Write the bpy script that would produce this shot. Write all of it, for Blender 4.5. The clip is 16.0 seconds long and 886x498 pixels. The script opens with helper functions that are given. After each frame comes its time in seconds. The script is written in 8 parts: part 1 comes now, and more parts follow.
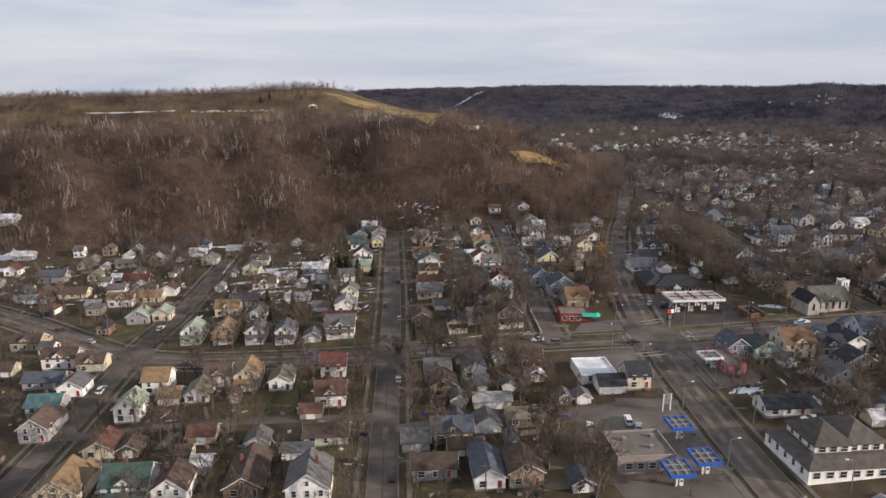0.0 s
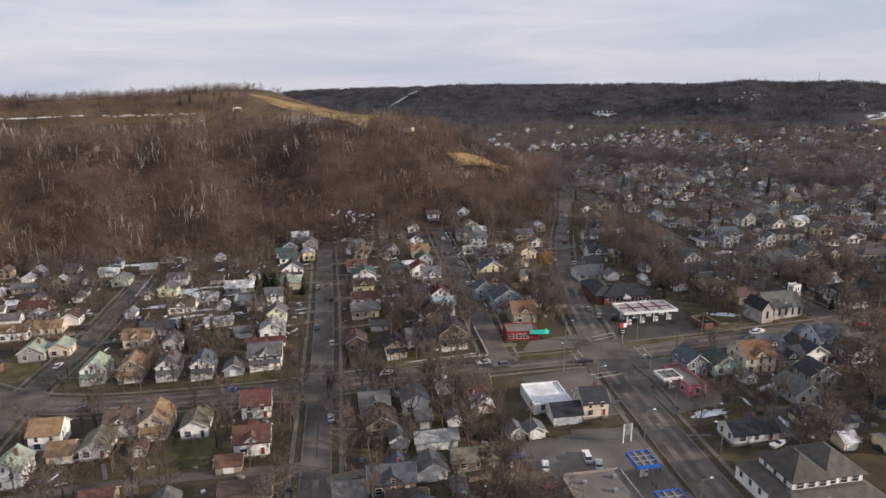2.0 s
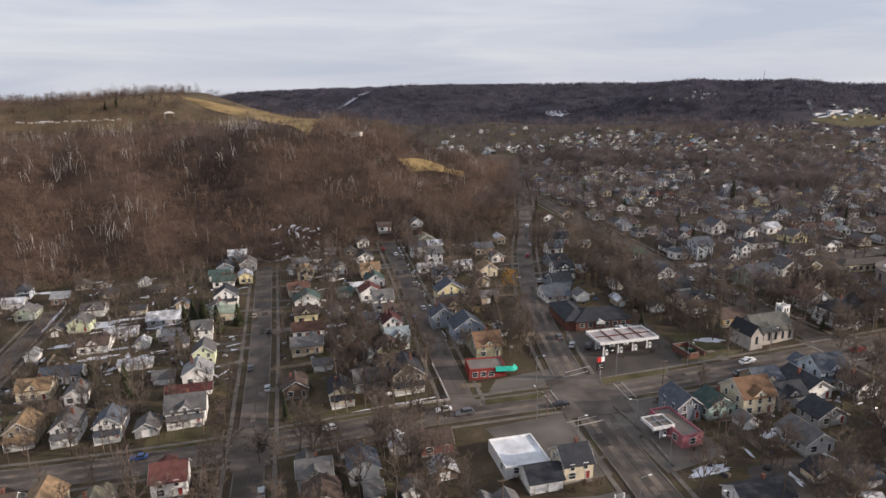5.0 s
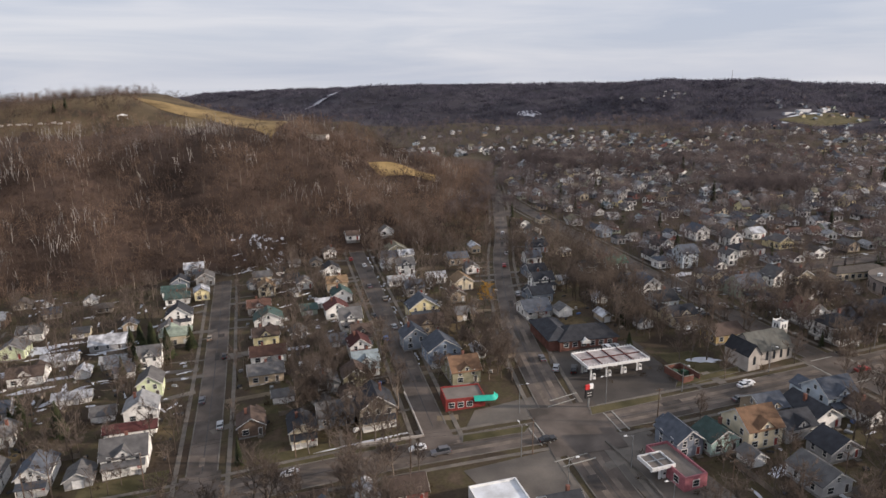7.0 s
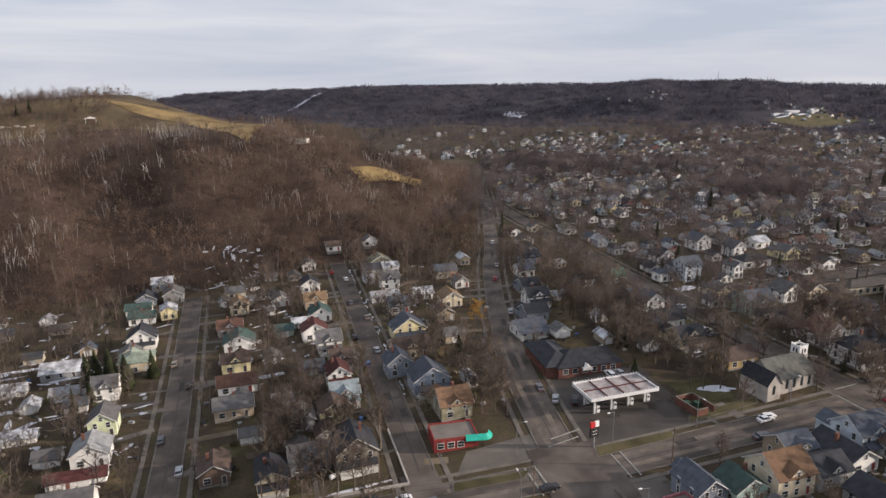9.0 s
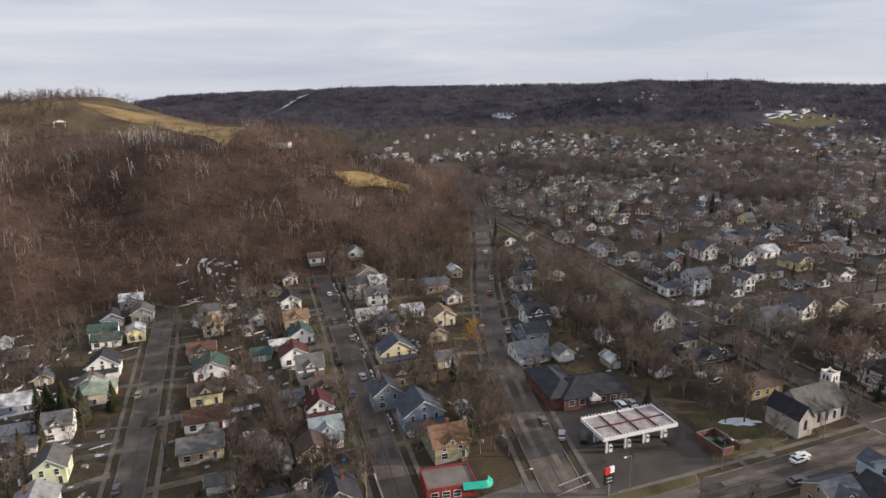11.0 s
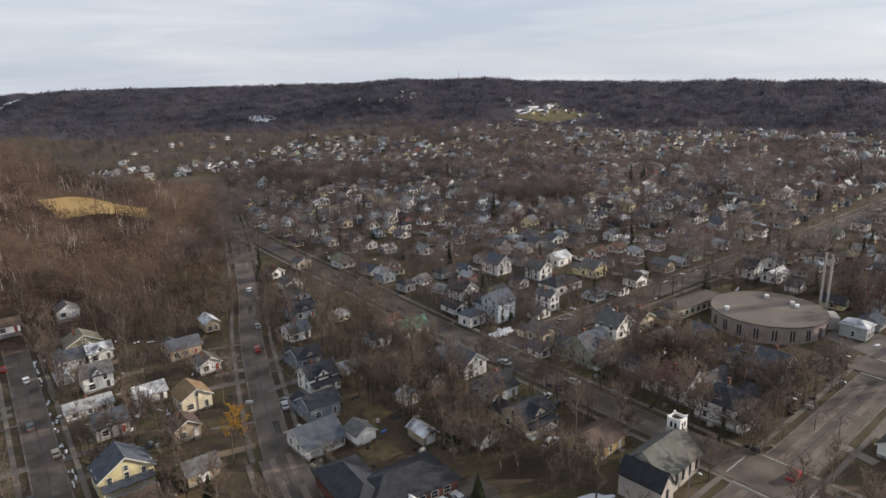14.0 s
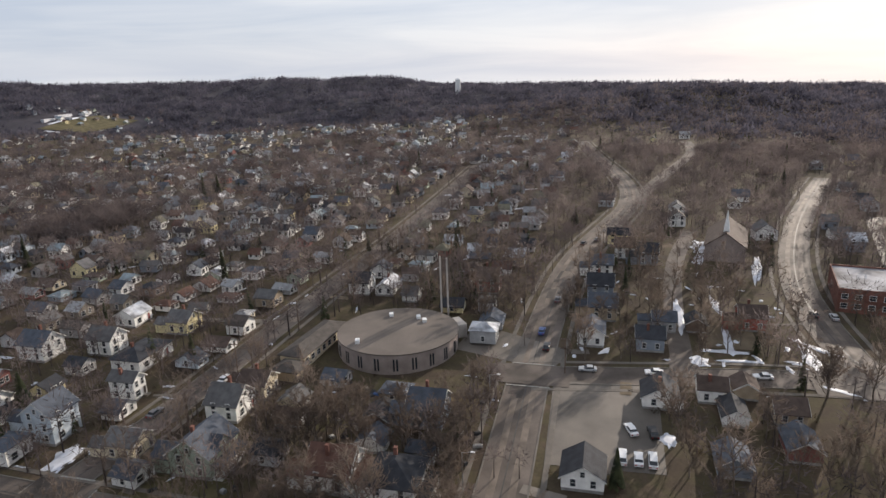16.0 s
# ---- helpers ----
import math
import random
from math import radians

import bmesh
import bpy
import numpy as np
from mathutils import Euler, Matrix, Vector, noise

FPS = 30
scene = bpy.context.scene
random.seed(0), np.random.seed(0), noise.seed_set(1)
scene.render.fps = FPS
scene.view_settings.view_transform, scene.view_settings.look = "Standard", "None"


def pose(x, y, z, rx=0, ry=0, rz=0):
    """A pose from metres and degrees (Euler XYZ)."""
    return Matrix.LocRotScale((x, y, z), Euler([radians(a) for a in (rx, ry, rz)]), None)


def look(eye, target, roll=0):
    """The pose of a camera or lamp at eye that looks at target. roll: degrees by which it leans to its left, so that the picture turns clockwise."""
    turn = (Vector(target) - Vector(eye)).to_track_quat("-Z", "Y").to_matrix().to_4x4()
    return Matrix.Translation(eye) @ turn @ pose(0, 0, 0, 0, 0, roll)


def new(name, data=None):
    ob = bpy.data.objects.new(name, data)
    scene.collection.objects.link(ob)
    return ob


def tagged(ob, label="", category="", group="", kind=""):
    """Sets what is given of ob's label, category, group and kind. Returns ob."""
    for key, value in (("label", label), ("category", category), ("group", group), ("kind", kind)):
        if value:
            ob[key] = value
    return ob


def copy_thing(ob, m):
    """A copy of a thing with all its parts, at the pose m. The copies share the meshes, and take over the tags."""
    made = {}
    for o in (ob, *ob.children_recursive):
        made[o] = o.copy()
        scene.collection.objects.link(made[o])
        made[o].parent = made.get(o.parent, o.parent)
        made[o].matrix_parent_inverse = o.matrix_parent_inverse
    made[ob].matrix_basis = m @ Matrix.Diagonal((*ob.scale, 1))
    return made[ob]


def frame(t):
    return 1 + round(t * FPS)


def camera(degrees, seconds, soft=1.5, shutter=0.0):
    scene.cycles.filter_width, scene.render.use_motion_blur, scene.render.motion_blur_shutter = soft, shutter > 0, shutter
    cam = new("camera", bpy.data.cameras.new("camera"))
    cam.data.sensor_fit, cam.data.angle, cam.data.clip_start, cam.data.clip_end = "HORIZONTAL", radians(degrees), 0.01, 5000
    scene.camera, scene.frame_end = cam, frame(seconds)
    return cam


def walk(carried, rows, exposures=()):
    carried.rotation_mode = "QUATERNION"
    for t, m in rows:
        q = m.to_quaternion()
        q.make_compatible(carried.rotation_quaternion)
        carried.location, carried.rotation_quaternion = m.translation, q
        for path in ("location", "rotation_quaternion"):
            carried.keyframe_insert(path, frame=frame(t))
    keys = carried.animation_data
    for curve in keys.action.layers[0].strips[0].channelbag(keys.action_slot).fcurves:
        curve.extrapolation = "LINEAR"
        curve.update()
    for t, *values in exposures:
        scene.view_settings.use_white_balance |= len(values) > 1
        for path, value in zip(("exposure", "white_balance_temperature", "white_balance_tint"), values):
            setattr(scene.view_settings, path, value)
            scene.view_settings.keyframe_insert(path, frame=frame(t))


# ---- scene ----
cam = camera(67.4, 16.0)
PATH = [
    (0, (-1.068, -2.966, 90.04), (-0.903, -1.0358, 89.5429), 0.2),
    (0.5, (-0.027, 2.543, 90.12), (0.176, 4.4696, 89.6231), 0.1),
    (1, (1.067, 8.028, 90.327), (1.3119, 9.9495, 89.8291), -0.1),
    (1.5, (1.533, 13.541, 90.449), (1.851, 15.4517, 89.9511), -0.1),
    (2, (2.744, 18.959, 90.422), (3.088, 20.865, 89.923), -0.2),
    (2.5, (4.019, 24.507, 90.39), (4.3429, 26.4163, 89.8902), -0.3),
    (3, (5.332, 29.839, 90.355), (5.634, 31.7521, 89.856), -0.3),
    (3.5, (6.534, 34.816, 90.48), (6.8921, 36.7196, 89.9818), -0.4),
    (4, (7.427, 39.953, 90.873), (7.8271, 41.8477, 90.3728), -0.4),
    (4.5, (8.766, 45.111, 90.985), (9.2052, 46.9967, 90.4838), -0.5),
    (5, (9.808, 50.104, 90.797), (10.2841, 51.9813, 90.2979), -0.5),
    (7.5, (16.648, 74.673, 90.78), (17.2171, 76.5242, 90.2809), -0.6),
    (8, (18.176, 79.664, 90.652), (18.757, 81.5121, 90.155), -0.6),
    (8.5, (19.774, 84.766, 90.943), (20.3612, 86.6118, 90.4448), -0.6),
    (9, (21.037, 89.835, 90.905), (21.6329, 91.6778, 90.4061), -0.6),
    (11.5, (28.87, 115.415, 90.473), (29.507, 117.2451, 89.978), -0.8),
    (12, (31.037, 120.052, 90.398), (31.68, 121.8811, 89.907), -0.9),
    (12.5, (32.35, 124.151, 90.045), (33.076, 125.9501, 89.559), -1.0),
    (12.6, (33.538, 127.058, 89.883), (34.3212, 128.8328, 89.3958), -1.02),
    (12.7, (34.725, 129.966, 89.721), (35.5655, 131.7137, 89.2326), -1.04),
    (12.8, (35.913, 132.873, 89.56), (36.8089, 134.5927, 89.0695), -1.06),
    (12.9, (37.1, 135.781, 89.398), (38.0513, 137.47, 88.9063), -1.08),
    (13.0, (38.288, 138.688, 89.236), (39.2927, 140.3456, 88.7431), -1.1),
    (13.1, (38.704, 139.676, 89.279), (39.7335, 141.3184, 88.7845), -1.08),
    (13.2, (39.121, 140.664, 89.322), (40.174, 142.2908, 88.8259), -1.06),
    (13.3, (39.537, 141.653, 89.364), (40.6142, 143.2628, 88.8673), -1.04),
    (13.4, (39.954, 142.641, 89.407), (41.0542, 144.2346, 88.9086), -1.02),
    (13.5, (40.37, 143.629, 89.45), (41.494, 145.2059, 88.95), -1.0),
    (13.6, (42.513, 146.347, 89.413), (43.6553, 147.9104, 88.912), -1.04),
    (13.7, (44.655, 149.066, 89.377), (45.8165, 150.6146, 88.874), -1.08),
    (13.8, (46.798, 151.784, 89.34), (47.9775, 153.3186, 88.836), -1.12),
    (13.9, (48.94, 154.503, 89.304), (50.1383, 156.0223, 88.798), -1.16),
    (14.0, (51.083, 157.221, 89.267), (52.2989, 158.7259, 88.76), -1.2),
    (14.1, (51.985, 158.135, 89.222), (53.2094, 159.6332, 88.715), -1.2),
    (14.2, (52.888, 159.049, 89.177), (54.1199, 160.5405, 88.6699), -1.2),
    (14.3, (53.79, 159.963, 89.132), (55.0304, 161.4478, 88.6249), -1.2),
    (14.4, (54.692, 160.877, 89.087), (55.9408, 162.3551, 88.5798), -1.2),
    (14.5, (55.594, 161.791, 89.042), (56.8512, 163.2622, 88.5347), -1.2),
    (14.6, (58.567, 164.258, 88.786), (59.8573, 165.6991, 88.2793), -1.32),
    (14.7, (61.539, 166.724, 88.53), (62.8628, 168.1352, 88.0239), -1.44),
    (14.8, (64.512, 169.19, 88.275), (65.8675, 170.5705, 87.7685), -1.56),
    (14.9, (67.485, 171.656, 88.019), (68.8715, 173.0051, 87.513), -1.68),
    (15.0, (70.457, 174.122, 87.764), (71.8748, 175.439, 87.2576), -1.8),
    (15.1, (71.633, 175.094, 87.822), (73.0751, 176.383, 87.3137), -1.8),
    (15.2, (72.809, 176.065, 87.88), (74.2749, 177.3267, 87.3698), -1.8),
    (15.3, (73.985, 177.037, 87.938), (75.4742, 178.2699, 87.4259), -1.8),
    (15.4, (75.161, 178.008, 87.996), (76.6729, 179.2126, 87.4819), -1.8),
    (15.5, (76.337, 178.98, 88.054), (77.871, 180.155, 87.538), -1.8),
    (15.6, (79.353, 181.268, 87.903), (80.9157, 182.4046, 87.3847), -1.8),
    (15.7, (82.37, 183.557, 87.751), (83.9594, 184.6535, 87.2313), -1.8),
    (15.8, (85.386, 185.845, 87.6), (87.0906, 186.7496, 87.0735), -1.87),
    (15.9, (88.403, 188.134, 87.448), (90.1986, 188.8339, 86.9157), -1.93),
    (16.0, (91.419, 190.422, 87.297), (93.2823, 190.9091, 86.7579), -2.0),
]
walk(cam, [(t, look(eye, target, roll)) for t, eye, target, roll in PATH], exposures=[(0.0, -0.05, 6500, 17), (12.5, -0.02, 6500, 16), (14.0, 0.03, 6480, 13), (15.5, 0.04, 6450, 13), (16.0, 0.06, 6450, 14)])

# ---- world and light ----
SUN_AZ, SUN_EL = 115.0, 18.0
world = bpy.data.worlds.new("sky")
scene.world = world
world.use_nodes = True
wt = world.node_tree
wt.nodes.clear()
w_out = wt.nodes.new("ShaderNodeOutputWorld")
w_bg = wt.nodes.new("ShaderNodeBackground")
w_sky = wt.nodes.new("ShaderNodeTexSky")
w_sky.sky_type = "NISHITA"
w_sky.sun_disc = False
w_sky.sun_elevation = radians(SUN_EL)
w_sky.sun_rotation = radians(SUN_AZ)
w_sky.altitude = 300
w_tint = wt.nodes.new("ShaderNodeMixRGB")
w_tint.blend_type = "MULTIPLY"
w_tint.inputs[0].default_value = 1.0
w_tint.inputs[2].default_value = (0.105, 0.105, 0.105, 1)
w_co = wt.nodes.new("ShaderNodeTexCoord")
w_map = wt.nodes.new("ShaderNodeMapping")
w_map.inputs["Scale"].default_value = (1.3, 1.3, 13.0)
w_n = wt.nodes.new("ShaderNodeTexNoise")
w_n.inputs["Scale"].default_value = 1.7
w_n.inputs["Detail"].default_value = 5.0
w_n.inputs["Roughness"].default_value = 0.55
w_n.inputs["Distortion"].default_value = 0.5
w_ramp = wt.nodes.new("ShaderNodeValToRGB")
w_ramp.color_ramp.elements[0].position = 0.34
w_ramp.color_ramp.elements[0].color = (0.62, 0.705, 0.82, 1)
w_ramp.color_ramp.elements[1].position = 0.66
w_ramp.color_ramp.elements[1].color = (0.86, 0.905, 0.95, 1)
# the veil is brighter and warmer towards the low sun
w_dot = wt.nodes.new("ShaderNodeVectorMath")
w_dot.operation = "DOT_PRODUCT"
w_dot.inputs[1].default_value = (math.sin(radians(SUN_AZ)) * math.cos(radians(SUN_EL)), math.cos(radians(SUN_AZ)) * math.cos(radians(SUN_EL)), math.sin(radians(SUN_EL)))
w_glow = wt.nodes.new("ShaderNodeMapRange")
w_glow.inputs["From Min"].default_value = 0.55
w_glow.inputs["From Max"].default_value = 1.0
w_glow.inputs["To Min"].default_value = 0.0
w_glow.inputs["To Max"].default_value = 0.16
w_add = wt.nodes.new("ShaderNodeMixRGB")
w_add.blend_type = "ADD"
w_add.inputs[2].default_value = (1.0, 0.93, 0.82, 1)
w_mix = wt.nodes.new("ShaderNodeMixRGB")
w_mix.inputs[0].default_value = 0.88
wt.links.new(w_sky.outputs[0], w_tint.inputs[1])
wt.links.new(w_co.outputs["Generated"], w_map.inputs[0])
wt.links.new(w_map.outputs[0], w_n.inputs["Vector"])
wt.links.new(w_n.outputs["Fac"], w_ramp.inputs[0])
wt.links.new(w_co.outputs["Generated"], w_dot.inputs[0])
wt.links.new(w_dot.outputs["Value"], w_glow.inputs["Value"])
wt.links.new(w_ramp.outputs[0], w_add.inputs[1])
wt.links.new(w_glow.outputs[0], w_add.inputs[0])
wt.links.new(w_tint.outputs[0], w_mix.inputs[1])
wt.links.new(w_add.outputs[0], w_mix.inputs[2])
wt.links.new(w_mix.outputs[0], w_bg.inputs[0])
w_bg.inputs[1].default_value = 0.88
wt.links.new(w_bg.outputs[0], w_out.inputs[0])

sun = new("sun", bpy.data.lights.new("sun", "SUN"))
sun.data.energy, sun.data.angle, sun.data.color = 5.5, radians(1), (1.0, 0.89, 0.74)
sun.matrix_world = look((0, 0, 300), (-math.sin(radians(SUN_AZ)), -math.cos(radians(SUN_AZ)), 300 - math.tan(radians(SUN_EL))))


# ---- materials ----
MATS = {}


def mat(name, rgb, rough=0.8, vary=0.25, scale=1.2, fine=14.0, bump=0.15, metal=0.0, hue=None, spread=0.0, ribs=0.0):
    """A surface with two scales of variation, a fine relief, optional second tint, random shade by object and horizontal ribs (laps per metre)."""
    if name in MATS:
        return MATS[name]
    m = bpy.data.materials.new(name)
    m.use_nodes = True
    nt = m.node_tree
    b = nt.nodes["Principled BSDF"]
    b.inputs["Roughness"].default_value = rough
    b.inputs["Metallic"].default_value = metal
    b.inputs["Specular IOR Level"].default_value = 0.2 if rough > 0.7 else 0.5
    geo = nt.nodes.new("ShaderNodeNewGeometry")
    big = nt.nodes.new("ShaderNodeTexNoise")
    big.inputs["Scale"].default_value = scale
    big.inputs["Detail"].default_value = 4
    small = nt.nodes.new("ShaderNodeTexNoise")
    small.inputs["Scale"].default_value = fine
    small.inputs["Detail"].default_value = 3
    nt.links.new(geo.outputs["Position"], big.inputs["Vector"])
    nt.links.new(geo.outputs["Position"], small.inputs["Vector"])
    ramp = nt.nodes.new("ShaderNodeValToRGB")
    lo = [c * (1 - vary) for c in rgb]
    hi = [min(1, c * (1 + vary)) for c in rgb] if hue is None else hue
    ramp.color_ramp.elements[0].position, ramp.color_ramp.elements[1].position = 0.33, 0.67
    ramp.color_ramp.elements[0].color, ramp.color_ramp.elements[1].color = (*lo, 1), (*hi, 1)
    nt.links.new(big.outputs["Fac"], ramp.inputs[0])
    mul = nt.nodes.new("ShaderNodeMixRGB")
    mul.blend_type = "MULTIPLY"
    mul.inputs[0].default_value = 1.0
    fr = nt.nodes.new("ShaderNodeMapRange")
    fr.inputs["To Min"].default_value, fr.inputs["To Max"].default_value = 1 - vary * 0.9, 1 + vary * 0.9
    nt.links.new(small.outputs["Fac"], fr.inputs["Value"])
    nt.links.new(ramp.outputs[0], mul.inputs[1])
    nt.links.new(fr.outputs[0], mul.inputs[2])
    last = mul
    if spread:
        info = nt.nodes.new("ShaderNodeObjectInfo")
        sr = nt.nodes.new("ShaderNodeMapRange")
        sr.inputs["To Min"].default_value, sr.inputs["To Max"].default_value = 1 - spread, 1 + spread
        nt.links.new(info.outputs["Random"], sr.inputs["Value"])
        last = nt.nodes.new("ShaderNodeMixRGB")
        last.blend_type = "MULTIPLY"
        last.inputs[0].default_value = 1.0
        nt.links.new(mul.outputs[0], last.inputs[1])
        nt.links.new(sr.outputs[0], last.inputs[2])
    nt.links.new(last.outputs[0], b.inputs["Base Color"])
    if bump:
        bp = nt.nodes.new("ShaderNodeBump")
        bp.inputs["Strength"].default_value = bump
        bp.inputs["Distance"].default_value = 0.05
        nt.links.new(small.outputs["Fac"], bp.inputs["Height"])
        end = bp
        if ribs:
            wv = nt.nodes.new("ShaderNodeTexWave")
            wv.wave_type, wv.bands_direction, wv.wave_profile = "BANDS", "Z", "SAW"
            wv.inputs["Scale"].default_value = ribs / 3.2
            nt.links.new(geo.outputs["Position"], wv.inputs["Vector"])
            end = nt.nodes.new("ShaderNodeBump")
            end.inputs["Strength"].default_value = 0.5
            end.inputs["Distance"].default_value = 0.03
            nt.links.new(wv.outputs["Fac"], end.inputs["Height"])
            nt.links.new(bp.outputs[0], end.inputs["Normal"])
        nt.links.new(end.outputs[0], b.inputs["Normal"])
    MATS[name] = m
    return m


WALL = dict(white=(0.78, 0.77, 0.74), cream=(0.64, 0.56, 0.41), tan=(0.36, 0.29, 0.21), brown=(0.17, 0.12, 0.09), grey=(0.32, 0.32, 0.32), lightgrey=(0.48, 0.48, 0.48), slate=(0.2, 0.23, 0.27), blue=(0.25, 0.3, 0.37), ice=(0.5, 0.56, 0.61), sage=(0.36, 0.41, 0.33), lime=(0.55, 0.6, 0.4), olive=(0.29, 0.27, 0.18), taupe=(0.25, 0.22, 0.18), yellow=(0.66, 0.58, 0.34), mint=(0.34, 0.48, 0.43), ochre=(0.42, 0.31, 0.15), red=(0.3, 0.07, 0.055), maroon=(0.2, 0.08, 0.07))
ROOF = dict(sage=(0.22, 0.26, 0.21), tan=(0.22, 0.15, 0.09), olive=(0.16, 0.15, 0.11), brown=(0.08, 0.058, 0.048), maroon=(0.1, 0.042, 0.038), rust=(0.115, 0.063, 0.048), grey=(0.115, 0.112, 0.112), lightgrey=(0.27, 0.275, 0.28), slate=(0.075, 0.085, 0.104), charcoal=(0.036, 0.038, 0.044), taupe=(0.088, 0.077, 0.069), lead=(0.1, 0.1, 0.09), pine=(0.05, 0.08, 0.073), green=(0.065, 0.15, 0.11), teal=(0.08, 0.15, 0.16), red=(0.085, 0.033, 0.031), orange=(0.165, 0.098, 0.06), ice=(0.24, 0.285, 0.305))


def wall_mat(k):
    return mat("siding_" + k, WALL[k], 0.75, 0.14, 0.5, 9, 0.1, spread=0.1, ribs=5)


def roof_mat(k):
    if k == "snow":
        return mat("roof_snow", (0.16, 0.16, 0.17), 0.7, 0.2, 0.35, 8, 0.3, hue=(0.6, 0.62, 0.65))
    return mat("shingle_" + k, ROOF[k], 0.85, 0.22, 0.6, 5, 0.4, spread=0.15, ribs=4)


TRIM = mat("painted_trim", (0.62, 0.61, 0.58), 0.6, 0.1)
GLASS = mat("dark_window_glass", (0.03, 0.035, 0.042), 0.12, 0.3, 3, 20, 0.0)
STONE = mat("foundation_block", (0.26, 0.25, 0.24), 0.9, 0.25)
CONC = mat("concrete", (0.15, 0.132, 0.113), 0.9, 0.2, 0.3, 6, 0.2)
KERB = mat("kerb_concrete", (0.15, 0.135, 0.118), 0.9, 0.25, 0.3, 6, 0.2)
ASPH = mat("worn_asphalt", (0.088, 0.072, 0.06), 0.8, 0.34, 0.12, 5, 0.25, hue=(0.145, 0.118, 0.1))
ASPH.node_tree.nodes["Principled BSDF"].inputs["Specular IOR Level"].default_value = 0.28
LOT = mat("parking_asphalt", (0.1, 0.085, 0.071), 0.7, 0.3, 0.08, 4, 0.25, hue=(0.158, 0.135, 0.112))
DARKLOT = mat("dark_asphalt", (0.078, 0.068, 0.06), 0.75, 0.25, 0.1, 4, 0.25)
DIRT = mat("gravel_yard", (0.15, 0.115, 0.078), 0.95, 0.3, 0.12, 3, 0.4, hue=(0.2, 0.16, 0.11))
PAINT = mat("road_paint", (0.3, 0.29, 0.26), 0.8, 0.3, 2, 14, 0.1)
SNOW = mat("old_snow", (0.58, 0.6, 0.65), 0.6, 0.12, 0.4, 4, 0.5)
BRICK = mat("red_brick", (0.165, 0.078, 0.06), 0.85, 0.25, 0.6, 12, 0.3, ribs=12)
BRICK2 = mat("brown_brick", (0.29, 0.24, 0.215), 0.85, 0.15, 0.4, 12, 0.3, ribs=12)
LIME = mat("pale_stucco", (0.4, 0.365, 0.33), 0.85, 0.15, 0.4, 10, 0.2)
FLAT = mat("flat_roof_membrane", (0.16, 0.14, 0.125), 0.85, 0.25, 0.15, 3, 0.2)
WHITE = mat("white_metal", (0.7, 0.7, 0.69), 0.5, 0.1)
STEEL = mat("grey_steel", (0.3, 0.31, 0.32), 0.45, 0.15, metal=0.6)
BLUE = mat("blue_fascia", (0.02, 0.1, 0.42), 0.5, 0.15)
REDP = mat("red_paint", (0.5, 0.03, 0.03), 0.5, 0.15)
MAG = mat("faded_crimson_panel", (0.34, 0.12, 0.14), 0.6, 0.2)
TEALM = mat("teal_awning", (0.0, 0.36, 0.27), 0.6, 0.15)
WOODP = mat("utility_pole_wood", (0.14, 0.1, 0.075), 0.9, 0.3)
WIRE = mat("black_wire", (0.02, 0.02, 0.02), 0.6, 0.1)
BARK = mat("grey_bark", (0.135, 0.11, 0.09), 0.95, 0.3, 2.0, 10, 0.4)
TWIG = mat("bare_twigs", (0.125, 0.1, 0.085), 0.95, 0.35, 0.07, 3, 0.0, hue=(0.225, 0.178, 0.147))
WILLOW = mat("willow_twigs", (0.4, 0.23, 0.05), 0.9, 0.25, 0.3, 4, 0.0)
NEEDLE = mat("conifer_needles", (0.03, 0.042, 0.022), 0.9, 0.4, 0.4, 4, 0.0, hue=(0.062, 0.066, 0.03))
GOLD = mat("dry_golden_grass", (0.17, 0.115, 0.05), 0.95, 0.3, 0.05, 0.5, 0.5, hue=(0.27, 0.19, 0.085))
LAWN = mat("early_spring_lawn", (0.078, 0.07, 0.032), 0.95, 0.3, 0.15, 3, 0.4, hue=(0.12, 0.1, 0.052))


def ground_mat():
    m = mat("town_ground", (0.105, 0.082, 0.055), 0.97, 0.42, 0.1, 1.3, 0.6)
    nt = m.node_tree
    r = [n for n in nt.nodes if n.type == "VALTORGB"][0].color_ramp
    r.elements[0].position, r.elements[0].color = 0.30, (0.048, 0.035, 0.025, 1)
    r.elements[1].position, r.elements[1].color = 0.72, (0.118, 0.088, 0.06, 1)
    for p, c in ((0.44, (0.062, 0.046, 0.031, 1)), (0.55, (0.07, 0.058, 0.031, 1)), (0.62, (0.085, 0.062, 0.042, 1))):
        e = r.elements.new(p)
        e.color = c
    return m


def woods_mat(name, a, b):
    """Twigs of a wood, whose tint drifts from tree to tree."""
    return thin(mat(name, a, 0.97, 0.3, 0.035, 0.25, 0.0, hue=b))


def thin(m, share=0.45):
    """Sprays of fine twigs scatter light through as well as back."""
    nt = m.node_tree
    b = nt.nodes["Principled BSDF"]
    b.inputs["Specular IOR Level"].default_value = 0.1
    tr = nt.nodes.new("ShaderNodeBsdfTranslucent")
    nt.links.new(b.inputs["Base Color"].links[0].from_socket, tr.inputs["Color"])
    mx = nt.nodes.new("ShaderNodeMixShader")
    mx.inputs[0].default_value = share
    nt.links.new(b.outputs[0], mx.inputs[1])
    nt.links.new(tr.outputs[0], mx.inputs[2])
    nt.links.new(mx.outputs[0], nt.nodes["Material Output"].inputs["Surface"])
    return m


thin(TWIG)
thin(WILLOW)


